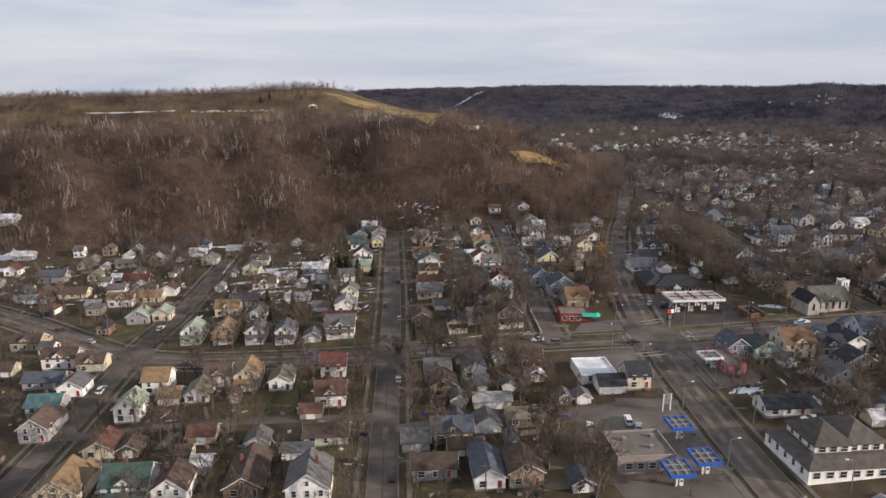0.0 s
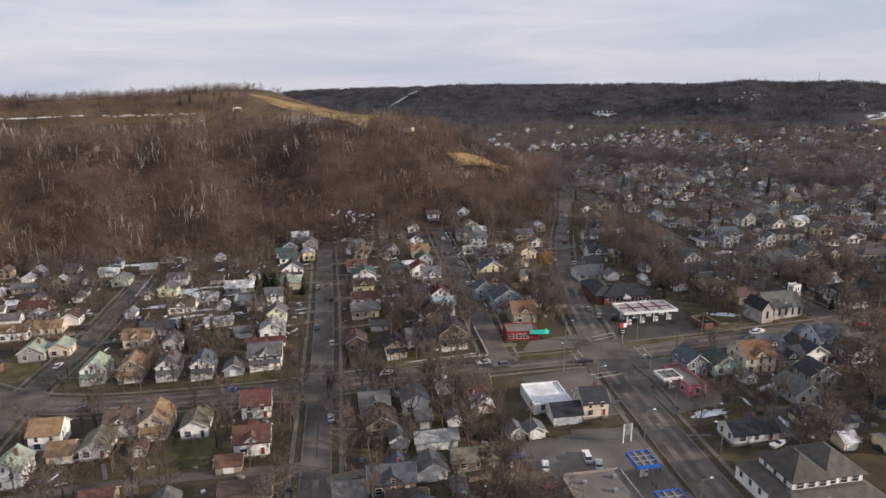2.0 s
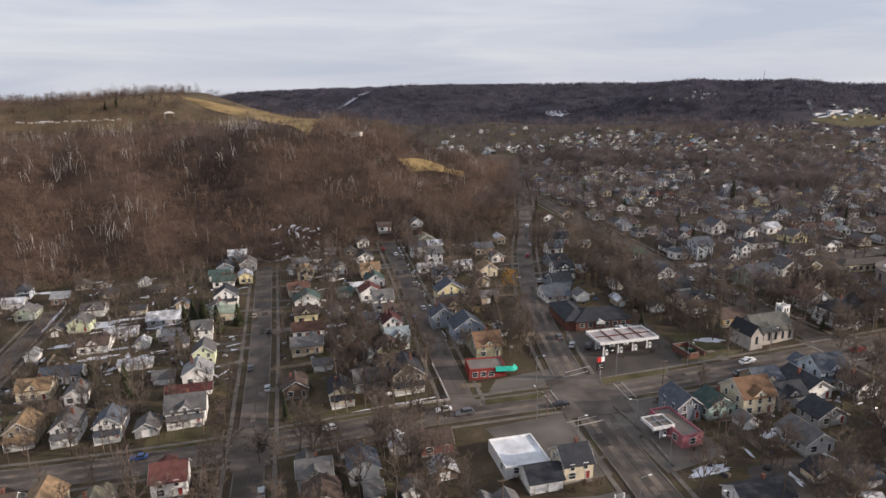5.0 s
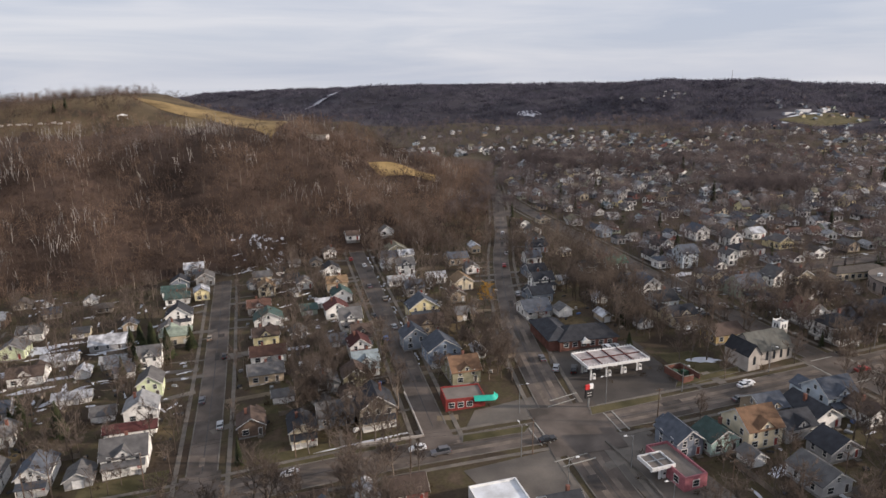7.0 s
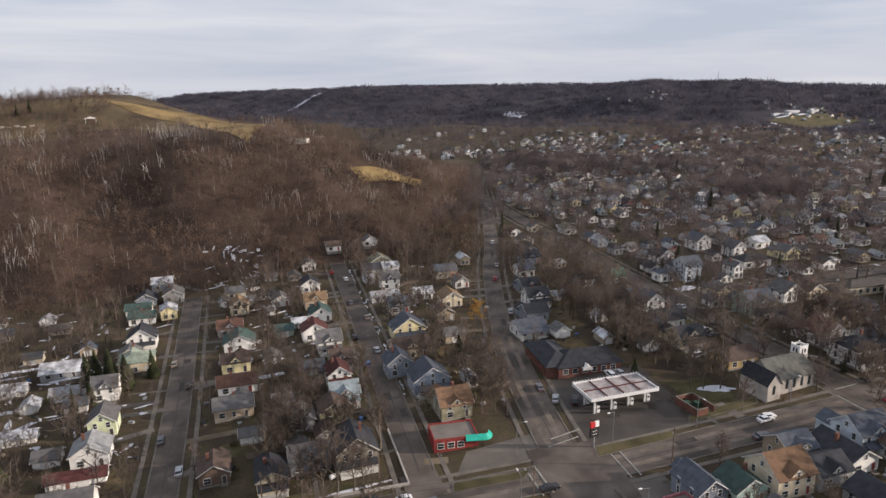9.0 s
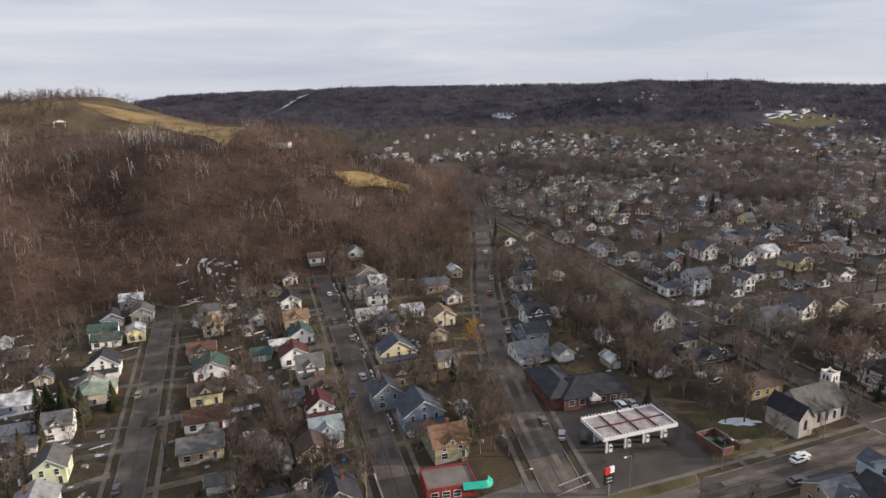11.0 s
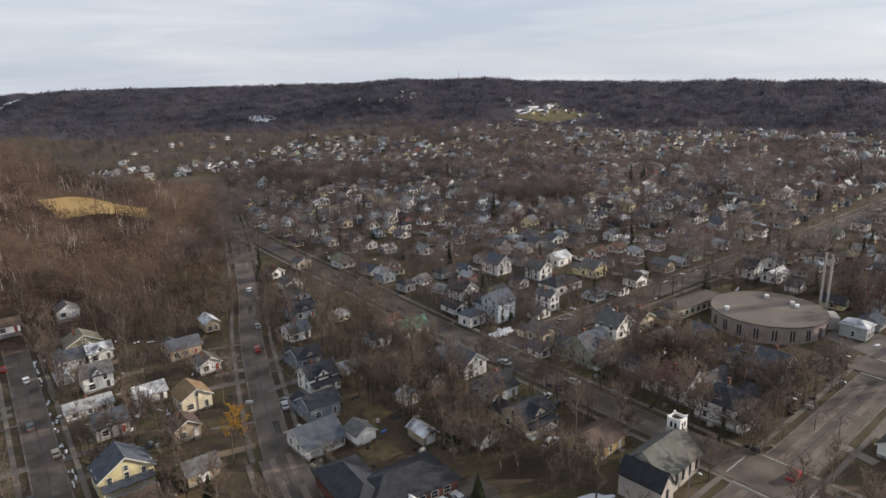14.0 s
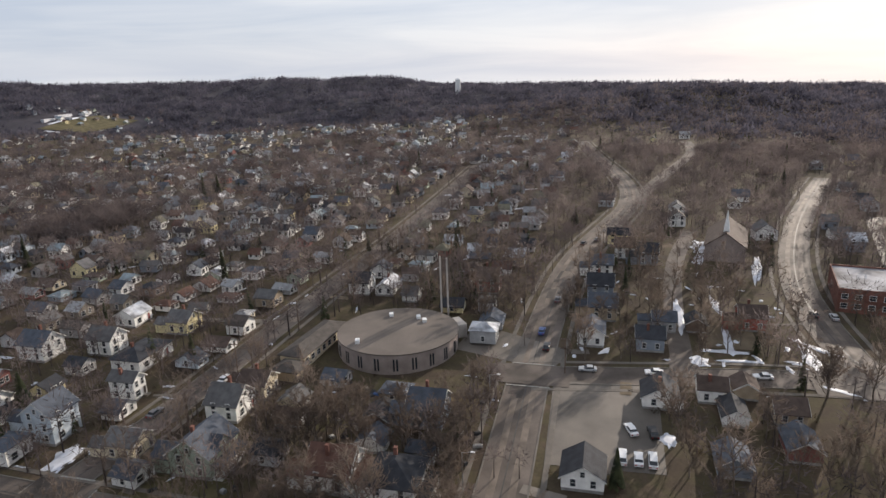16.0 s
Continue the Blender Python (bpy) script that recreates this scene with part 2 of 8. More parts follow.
# ---- terrain ----
def soft(v, lo, hi, k=60.0):
    a = np.logaddexp(0, (v - lo) / k) * k + lo
    return hi - np.logaddexp(0, (hi - a) / k) * k


def smooth(v):
    v = np.clip(v, 0, 1)
    return v * v * (3 - 2 * v)


RIDGE_AZ = (-180, -60, -28, -10, -3, 5, 25, 35, 45, 57, 65, 72, 77, 85, 92, 100, 110, 180)
RIDGE_EL = (-1.8, -1.8, -1.8, -1.9, -0.95, -0.65, -0.42, -0.38, -0.5, -0.75, -1.1, -1.5, -1.65, -1.8, -2.05, -2.35, -2.5, -2.3)
RIDGE_R = (1500, 1500, 1700, 2100, 2300, 2400, 2100, 1900, 1900, 1900, 1900, 1800, 1700, 1500, 1400, 1300, 1200, 1200)


def hill_share(x, y):
    """How far a place lies up the wooded bluff, 0 to 1."""
    d1 = (y - 392.0) + 0.10 * np.minimum(0, x + 40) * -1
    d2 = -0.882 * (x - 123.0) + 0.471 * (y - 417.0)
    d3 = (x + 580.0) * 0.9 + (y - 420) * 0.15
    d = np.minimum(np.minimum(d1, d2 * 0.85 + 19), d3 + 20)
    wob = 9 * np.sin(x * 0.031 + 1.0) + 6 * np.sin(x * 0.083 + y * 0.03)
    t = np.clip((d - 22 + wob * np.clip((d - 22) / 60, 0, 1)) / 128.0, 0, 1)
    crest = 0.26 * smooth((d - 150) / 120.0) + np.interp(x, (-240, -140, -90, -40, 5), (0.1, 0.12, 0.14, 0.1, 0.0)) * smooth((d - 190) / 90.0)
    return np.where(t <= 0, 0.0, t ** 1.12 * (1 - 0.22 * t ** 3) / 0.78 * 0.92 + crest)


def hill_back(x):
    """The line along which the bluff's top breaks off to the valley behind it."""
    return np.interp(x, (-60, -40, 0, 30, 60, 160), (745, 696, 652, 624, 588, 572))


def hill_rise(x, y):
    """Height of the bluff over the valley floor."""
    return 66.0 * hill_share(x, y) * (1 - smooth((y - hill_back(x)) / np.interp(x, (-60, -20), (340, 170))))


def ground(x, y):
    """Height of the land: a tilted valley floor, the bluff, and the ridges all round."""
    x, y = np.asarray(x, float), np.asarray(y, float)
    base = -5.4 + 0.0606 * soft(x, -200, 330) + 0.0037 * soft(y, 0, 1500)
    base = base + hill_rise(x, y)
    dx, dy = x - 40.0, y - 110.0
    r, az = np.hypot(dx, dy), np.degrees(np.arctan2(dx, dy))
    el, R = np.interp(az, RIDGE_AZ, RIDGE_EL), np.interp(az, RIDGE_AZ, RIDGE_R)
    top = 90 + R * np.tan(np.radians(el)) - 8.0
    bumps = 19 * np.sin(x * 0.0061 + 2) * np.sin(y * 0.0053 + 1) + 7 * np.sin(x * 0.013 + y * 0.009) + 4 * np.sin(x * 0.021 - y * 0.017)
    f = smooth((r / R - 0.42) / 0.58)
    z = base + (top - base) * f + bumps * smooth((r - 650) / 500) * (1 - smooth((r / R - 0.8) / 0.2))
    return z - np.maximum(0, r - R) * 0.09


def gz(x, y):
    return float(ground(x, y))


# ---- mesh helpers ----
class Shape:
    """Vertices and faces put together from simple solids."""

    def __init__(self):
        self.v, self.f, self.m = [], [], []

    def add(self, v, f, slot=0):
        n = len(self.v)
        self.v.extend(v)
        self.f.extend([tuple(i + n for i in q) for q in f])
        self.m.extend([slot] * len(f))
        return self

    def box(self, x0, x1, y0, y1, z0, z1, slot=0):
        return self.add([(x0, y0, z0), (x1, y0, z0), (x1, y1, z0), (x0, y1, z0), (x0, y0, z1), (x1, y0, z1), (x1, y1, z1), (x0, y1, z1)],
                        [(0, 3, 2, 1), (4, 5, 6, 7), (0, 1, 5, 4), (1, 2, 6, 5), (2, 3, 7, 6), (3, 0, 4, 7)], slot)

    def prism(self, poly, a, b, axis="y", slot=0):
        """A polygon of (across, up) drawn out from a to b along an axis."""
        n = len(poly)
        put = (lambda p, s: (p[0], s, p[1])) if axis == "y" else (lambda p, s: (s, p[0], p[1]))
        v = [put(p, a) for p in poly] + [put(p, b) for p in poly]
        f = [tuple(range(n)), tuple(range(2 * n - 1, n - 1, -1))] + [(i, i + n, (i + 1) % n + n, (i + 1) % n) for i in range(n)]
        return self.add(v, f, slot)

    def cyl(self, x, y, z0, z1, r0, r1=None, n=8, slot=0):
        r1 = r0 if r1 is None else r1
        v = [(x + r * math.cos(2 * math.pi * i / n), y + r * math.sin(2 * math.pi * i / n), z) for z, r in ((z0, r0), (z1, r1)) for i in range(n)]
        f = [(i, (i + 1) % n, (i + 1) % n + n, i + n) for i in range(n)] + [tuple(range(n - 1, -1, -1)), tuple(range(n, 2 * n))]
        return self.add(v, f, slot)

    def tube(self, p, q, r0, r1, n=4, slot=0):
        p, q = Vector(p), Vector(q)
        d = (q - p).normalized()
        a = d.cross(Vector((0, 0, 1)) if abs(d.z) < 0.9 else Vector((1, 0, 0))).normalized()
        b = d.cross(a)
        v = [tuple(c + (a * math.cos(2 * math.pi * i / n) + b * math.sin(2 * math.pi * i / n)) * r) for c, r in ((p, r0), (q, r1)) for i in range(n)]
        f = [(i, (i + 1) % n, (i + 1) % n + n, i + n) for i in range(n)] + [tuple(range(n - 1, -1, -1)), tuple(range(n, 2 * n))]
        return self.add(v, f, slot)

    def mesh(self, name, *mats):
        me = bpy.data.meshes.new(name)
        me.from_pydata(self.v, [], self.f)
        for m in mats:
            me.materials.append(m)
        if len(mats) > 1:
            me.polygons.foreach_set("material_index", self.m)
        bm = bmesh.new()
        bm.from_mesh(me)
        bmesh.ops.recalc_face_normals(bm, faces=bm.faces)
        bm.to_mesh(me)
        bm.free()
        return me


def part(name, shape, material, parent, label=""):
    """Links a shape (or a finished mesh) as one mesh object under a thing or a part."""
    me = shape if isinstance(shape, bpy.types.Mesh) else shape.mesh(name, *(material if isinstance(material, tuple) else (material,)))
    ob = new(name, me)
    ob.parent = parent
    return tagged(ob, label)


def thing(name, x, y, z, yaw=0.0, label="", category="", group=""):
    ob = new(name)
    ob.matrix_basis = pose(x, y, z, 0, 0, yaw)
    ob.empty_display_size = 0.5
    return tagged(ob, label, category, group)


def raw_mesh(name, V, F, material):
    me = bpy.data.meshes.new(name)
    V, F = np.asarray(V, np.float32), np.asarray(F, np.int32)
    k = F.shape[1]
    me.vertices.add(len(V))
    me.vertices.foreach_set("co", V.ravel())
    me.loops.add(F.size)
    me.loops.foreach_set("vertex_index", F.ravel())
    me.polygons.add(len(F))
    me.polygons.foreach_set("loop_start", np.arange(0, F.size, k, dtype=np.int32))
    me.update(calc_edges=True)
    me.materials.append(material)
    return me


# ---- the land ----
def axis_steps(lo, hi, fine_lo, fine_hi, fine, grow):
    s = list(np.arange(fine_lo, fine_hi + fine, fine))
    st, p = fine, s[-1]
    while p < hi:
        st = min(st * grow, 60)
        p += st
        s.append(p)
    st, p = fine, s[0]
    while p > lo:
        st = min(st * grow, 60)
        p -= st
        s.insert(0, p)
    return np.array(s)


def build_land():
    xs = axis_steps(-3200, 3800, -260, 330, 9.0, 1.05)
    ys = axis_steps(-3000, 4000, 90, 660, 9.0, 1.05)
    X, Y = np.meshgrid(xs, ys)
    Z = ground(X, Y)
    V = np.stack([X, Y, Z], -1).reshape(-1, 3)
    nx, ny = len(xs), len(ys)
    i = (np.arange(ny - 1)[:, None] * nx + np.arange(nx - 1)[None]).ravel()
    F = np.stack([i, i + 1, i + nx + 1, i + nx], -1)
    me = raw_mesh("ground", V, F, ground_mat())
    me.materials.append(mat("leaf_litter", (0.05, 0.034, 0.026), 0.97, 0.3, 0.03, 0.6, 0.5, hue=(0.088, 0.059, 0.045)))
    me.materials.append(mat("plateau_grass", (0.068, 0.052, 0.035), 0.97, 0.35, 0.03, 0.8, 0.5, hue=(0.145, 0.107, 0.06)))
    C = V[F].mean(1)
    r = np.hypot(C[:, 0] - 40, C[:, 1] - 110)
    hs = np.where(C[:, 1] > np.minimum(770, hill_back(C[:, 0]) + 90), 0, hill_share(C[:, 0], C[:, 1]))
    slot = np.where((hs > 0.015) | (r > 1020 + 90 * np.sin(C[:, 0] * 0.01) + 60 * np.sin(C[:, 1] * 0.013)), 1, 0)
    slot = np.where((hs > 0.985 + 0.03 * np.sin(C[:, 0] * 0.09)) & (C[:, 1] < hill_back(C[:, 0]) + 40) & (C[:, 0] > -340), 2, slot)
    # woodland floor past 1 km, its blue-grey painting the haze of distance
    me.materials.append(mat("hazed_wood_floor", (0.036, 0.033, 0.042), 0.97, 0.3, 0.012, 0.12, 0.6, hue=(0.055, 0.05, 0.06)))
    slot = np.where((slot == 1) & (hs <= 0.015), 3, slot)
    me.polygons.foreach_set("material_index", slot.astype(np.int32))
    me.polygons.foreach_set("use_smooth", [True] * len(me.polygons))
    tagged(new("ground", me), "brown early-spring ground of a river-valley town with worn grass", "ground", kind="structure")


build_land()


def resample(pts, step):
    out = []
    for (x0, y0), (x1, y1) in zip(pts, pts[1:]):
        n = max(1, int(math.hypot(x1 - x0, y1 - y0) / step))
        out += [(x0 + (x1 - x0) * i / n, y0 + (y1 - y0) * i / n) for i in range(n)]
    return out + [pts[-1]]


def rounded(pts, times=2):
    for _ in range(times):
        q = [pts[0]]
        for (x0, y0), (x1, y1) in zip(pts, pts[1:]):
            q += [(x0 * 0.75 + x1 * 0.25, y0 * 0.75 + y1 * 0.25), (x0 * 0.25 + x1 * 0.75, y0 * 0.25 + y1 * 0.75)]
        pts = q + [pts[-1]]
    return pts


def ribbon(pts, lo, hi, top, bottom=-0.3, step=6.0):
    """A slab that follows a line over the land, from lo to hi across it (to the right of the line)."""
    pts = resample(pts, step)
    s = Shape()
    v, f = [], []
    for i, (x, y) in enumerate(pts):
        a, b = pts[max(i - 1, 0)], pts[min(i + 1, len(pts) - 1)]
        dx, dy = b[0] - a[0], b[1] - a[1]
        n = math.hypot(dx, dy) or 1
        rx, ry = dy / n, -dx / n
        for o in (lo, hi):
            px, py = x + rx * o, y + ry * o
            z = gz(px, py)
            v += [(px, py, z + top), (px, py, z + bottom)]
    for i in range(len(pts) - 1):
        k = i * 4
        f += [(k, k + 4, k + 6, k + 2), (k, k + 1, k + 5, k + 4), (k + 2, k + 6, k + 7, k + 3)]
    e = (len(pts) - 1) * 4
    f += [(0, 2, 3, 1), (e, e + 1, e + 3, e + 2)]
    return s.add(v, f)


def patch(name, pts, top, material, label, category, n=8, kind="structure"):
    """A four-cornered area laid over the land."""
    (ax, ay), (bx, by), (cx, cy), (dx, dy) = pts
    s = Shape()
    v, f = [], []
    for i in range(n + 1):
        for j in range(n + 1):
            u, w = i / n, j / n
            x = (ax * (1 - u) + bx * u) * (1 - w) + (dx * (1 - u) + cx * u) * w
            y = (ay * (1 - u) + by * u) * (1 - w) + (dy * (1 - u) + cy * u) * w
            v.append((x, y, gz(x, y) + top))
    f = [(i * (n + 1) + j, (i + 1) * (n + 1) + j, (i + 1) * (n + 1) + j + 1, i * (n + 1) + j + 1) for i in range(n) for j in range(n)]
    s.add(v, f)
    return tagged(new(name, s.mesh(name, material)), label, category, kind=kind)


STREETS = dict(
    street_a=([(-4.5, 60), (-3.5, 136), (-2.5, 178), (-1, 225), (0.5, 284), (1, 345), (1.5, 395)], 7.2),
    street_b=([(-330, 400), (-250, 345), (-172, 291), (-152, 277), (-125, 254), (-99, 233), (-74, 224), (-39, 219.5), (-7, 217), (25, 217), (59, 215), (97, 211), (150, 209.5), (200, 209), (245, 209.5), (290, 208), (340, 204), (391, 191), (439, 180), (500, 182), (620, 205), (705, 218)], 10.0),
    street_c=([(84, 60), (85, 122), (87, 159), (90.5, 205), (99, 252), (108.5, 292)], 9.2),
    street_o=([(108.5, 292), (119, 325), (135, 370), (148, 400), (160, 432), (172, 465), (192, 520), (206, 565), (240, 640)], 6.8),
    street_d=([(58, 216), (61, 262), (63.5, 301), (67, 363), (70, 418)], 7.0),
    street_e=([(-99, 90), (-97, 156), (-96, 184), (-96, 239), (-91, 282), (-90, 366)], 7.4),
    street_f=([(180, 130), (180.5, 209), (180.5, 242), (181, 274), (182, 310), (184, 351), (186, 386), (187, 447), (191, 500)], 7.8),
    street_g=([(181, 297.5), (212, 292.5), (250, 289.5), (290, 286.5), (352, 282), (430, 281), (560, 284)], 7.8),
    street_m=([(247, 209), (249.5, 190), (252, 173), (256, 143), (256, 95)], 8.5),
    street_l=([(236, 60), (256, 128), (290, 131), (325, 130), (380, 118), (435, 101), (520, 70)], 10.0),
    street_k=([(257, 171), (300, 171), (345, 167), (386, 157)], 6.0),
    alley=([(-92, 175.5), (-61, 178), (-36, 176), (-8, 172)], 4.0),
    street_n=([(439, 180), (530, 158), (631, 130), (700, 130)], 8.0),
)
for nm, (pts, w) in STREETS.items():
    pts = rounded(pts)
    ob = tagged(new("road", ribbon(pts, -w / 2, w / 2, 0.06).mesh("road", ASPH)), "worn grey-brown asphalt town street", "road", kind="structure")
    if nm not in ("alley", "street_k", "street_n"):
        for sd in (-1, 1):
            a, b = sorted((sd * w / 2, sd * (w / 2 + 0.35)))
            tagged(new("kerb", ribbon(pts, a, b, 0.16).mesh("kerb", KERB)), "pale concrete kerb along the street", "kerb", kind="structure")
            a, b = sorted((sd * (w / 2 + 2.2), sd * (w / 2 + 3.4)))
            tagged(new("pavement", ribbon(pts, a, b, 0.11).mesh("pavement", CONC)), "concrete pavement beside the verge", "pavement", kind="structure")

# junction surfaces laid over kerbs and pavements
def junction(x, y, w, d, yaw=0.0):
    c, s = math.cos(radians(yaw)), math.sin(radians(yaw))
    q = [(x + c * a - s * b, y + s * a + c * b) for a, b in ((-w / 2, -d / 2), (w / 2, -d / 2), (w / 2, d / 2), (-w / 2, d / 2))]
    patch("road", q, 0.17, ASPH, "asphalt of a street crossing", "road", 6)


for x, y, w, d, yaw in ((-1.3, 217, 10, 21, 0), (93.5, 211, 19, 24, -8), (58, 221, 9, 10, 0), (-97, 232.5, 17, 21, 20), (180.5, 209, 12, 21, 0), (182, 297, 11, 14, 0), (247, 209, 10, 20, 0), (256, 130, 15, 24, 0), (170, 458, 15, 17, -20), (189, 505, 14, 16, -20), (-94.5, 176, 10, 5, 0), (-5, 172, 10, 5, 0), (257, 171, 10, 7, 0), (439, 180, 14, 14, 0)):
    junction(x, y, w, d, yaw)

# crossing stripes and lane lines
def stripe(x, y, length, yaw, width=0.35, label="white painted line on the asphalt"):
    a = radians(yaw)
    ux, uy = math.cos(a) * length / 2, math.sin(a) * length / 2
    s = ribbon([(x - ux, y - uy), (x + ux, y + uy)], -width / 2, width / 2, 0.185, 0.1, 4.0)
    tagged(new("road_marking", s.mesh("road_marking", PAINT)), label, "road marking", "painted road lines", kind="structure")


for x, y, n, yaw in ((82, 212, 11, 88), (84.5, 212, 11, 88), (103.5, 210, 11, 86), (106, 210, 11, 86), (86, 199, 9, 2), (87, 196.5, 9, 2), (96, 224, 9, 8), (98, 227, 9, 8), (174, 209, 11, 90), (187, 209, 11, 90), (180, 201.5, 8, 0), (180, 217, 8, 0), (182, 289, 8, 0), (188.5, 296, 9, 90), (83, 116, 16, 20), (88, 108, 16, 20), (241, 209, 11, 90), (252.5, 209, 11, 90)):
    stripe(x, y, n, yaw)

# tar seams, patched asphalt and raised islands
SEAM = mat("tar_seam", (0.035, 0.03, 0.027), 0.6, 0.3, 0.6, 6, 0.1)
PATCHM = mat("patched_asphalt", (0.055, 0.047, 0.042), 0.75, 0.3, 0.3, 5, 0.2)
WEAR = mat("bleached_asphalt", (0.15, 0.122, 0.1), 0.75, 0.3, 0.25, 5, 0.2)
rs = random.Random(17)
for nm in ("street_b", "street_c", "street_o", "street_l", "street_f", "street_g", "street_a", "street_d"):
    pts, w = STREETS[nm]
    pts = rounded(pts)
    if nm in ("street_b", "street_c", "street_l"):
        for o in (-w * 0.21, w * 0.21):
            tagged(new("road_wear", ribbon(pts, o - 0.75, o + 0.75, 0.066, 0.0).mesh("road_wear", WEAR)), "bleached wheel track worn into the asphalt", "road", kind="structure")
    tagged(new("road_seam", ribbon(pts, -0.14, 0.14, 0.07, 0.0).mesh("road_seam", SEAM)), "dark tar seam along the middle of the street", "road", kind="structure")
    long = resample(pts, 5.0)
    for k in range(int(len(long) * 0.16)):
        i = rs.randrange(3, len(long) - 4)
        (x0, y0), (x1, y1) = long[i], long[i + 1]
        n = math.hypot(x1 - x0, y1 - y0) or 1.0
        ux, uy, o, hw, hl = (x1 - x0) / n, (y1 - y0) / n, rs.uniform(-0.3, 0.3) * w, rs.uniform(0.5, 1.3), rs.uniform(1.0, 4.5)
        cx, cy = x0 + uy * o, y0 - ux * o
        patch("road_patch", [(cx - ux * hl + uy * hw, cy - uy * hl - ux * hw), (cx + ux * hl + uy * hw, cy + uy * hl - ux * hw), (cx + ux * hl - uy * hw, cy + uy * hl + ux * hw), (cx - ux * hl - uy * hw, cy - uy * hl + ux * hw)], 0.074 + 0.002 * (k % 4), (PATCHM, WEAR)[k % 2], "patched strip of street asphalt", "road", 3)


def island(pts):
    """A raised strip of thin grass inside a concrete kerb."""
    cx, cy = sum(q[0] for q in pts) / 4, sum(q[1] for q in pts) / 4
    inner = [(cx + (x - cx) * 0.965, cy + (y - cy) * 0.84) for x, y in pts]
    patch("traffic_island", pts, 0.21, KERB, "concrete-kerbed island at the crossing", "island", 6)
    patch("traffic_island", inner, 0.25, LAWN, "thin brown grass on a kerbed island", "island", 6)


island([(63.4, 215.6), (80.5, 213.6), (83.2, 216.4), (64.6, 219.2)])
island([(100.2, 214.6), (122.0, 214.2), (123.6, 217.4), (101.6, 219.0)])
island([(129.2, 218.6), (152.5, 219.6), (154.8, 223.2), (131.8, 221.6)])
tagged(new("retaining_wall", ribbon([(37.5, 224.9), (46, 223.6), (55.0, 222.4)], -0.2, 0.2, 0.75).mesh("retaining_wall", LIME)), "low pale retaining wall along the pavement", "wall", kind="structure")
tagged(new("retaining_wall", ribbon([(55.0, 222.6), (55.6, 236), (56.0, 248)], -0.2, 0.2, 0.65).mesh("retaining_wall", LIME)), "low pale retaining wall along the pavement", "wall", kind="structure")
tagged(new("retaining_wall", ribbon([(96.6, 172), (98.0, 184), (97.2, 202)], -0.25, 0.25, 0.55).mesh("retaining_wall", KERB)), "low concrete wall beside the drive-in's lot", "wall", kind="structure")

# yards, lots and lawns
patch("parking_lot", [(52, 118), (79, 118), (81, 168), (46, 168)], 0.04, LOT, "pale worn forecourt of the filling station", "parking lot", 10)
patch("parking_lot", [(34, 130), (52, 130), (47, 170), (40, 170)], 0.05, DIRT, "bare gravel yard where cars are parked", "yard", 8)
patch("parking_lot", [(66, 174), (82, 174), (84, 204), (60, 204)], 0.04, LOT, "pale paved lot beside the flat white building", "parking lot", 8)
patch("parking_lot", [(99, 219), (134, 217), (136, 246), (106, 250)], 0.05, DARKLOT, "dark asphalt forecourt under the white canopy", "parking lot", 10)
patch("parking_lot", [(104, 248), (137, 246), (137, 254), (107, 256)], 0.055, DARKLOT, "dark asphalt strip in front of the brick building", "parking lot", 6)
patch("parking_lot", [(66, 221), (89, 221), (93, 231), (72, 230)], 0.05, LOT, "pale paved lot beside the red diner", "parking lot", 6)
patch("parking_lot", [(94, 170), (112, 172), (110, 204), (94, 204)], 0.05, LOT, "pale paved lot around the drive-in", "parking lot", 8)
patch("parking_lot", [(211, 202), (212, 178), (246, 178), (245, 203)], 0.06, LOT, "broad empty sandy-grey parking lot", "parking lot", 10)
patch("parking_lot", [(104, 150), (140, 150), (140, 166), (112, 166)], 0.05, DARKLOT, "dark asphalt car park behind the inn", "parking lot", 6)
patch("parking_lot", [(262, 200), (275, 228), (258, 232), (250, 204)], 0.06, LOT, "sandy lot beside the round church", "parking lot", 6)
patch("parking_lot", [(270, 150), (318, 152), (318, 164), (270, 165)], 0.05, DIRT, "bare gravel strip with old snow", "yard", 8)
patch("parking_lot", [(330, 100), (420, 80), (420, 58), (330, 72)], 0.05, LOT, "car park beside the brick school", "parking lot", 8)
for q in (((-30, 222), (-9, 222), (-9, 233), (-30, 234)), ((-47, 178), (-30, 180), (-30, 196), (-47, 196)), ((-90, 240), (-70, 236), (-70, 262), (-90, 262)), ((-128, 262), (-105, 246), (-100, 262), (-112, 282)), ((135, 218), (150, 217), (150, 238), (138, 240)), ((150, 262), (176, 262), (176, 290), (156, 292)), ((14, 222), (50, 221), (50, 229), (14, 230)), ((52, 262), (56.5, 262), (60, 340), (56, 340)), ((184, 262), (196, 262), (196, 284), (184, 284)), ((-24, 135), (-10, 135), (-10, 160), (-24, 160))):
    patch("lawn", q, 0.05, LAWN, "patchy lawn greening after winter", "lawn", 8)


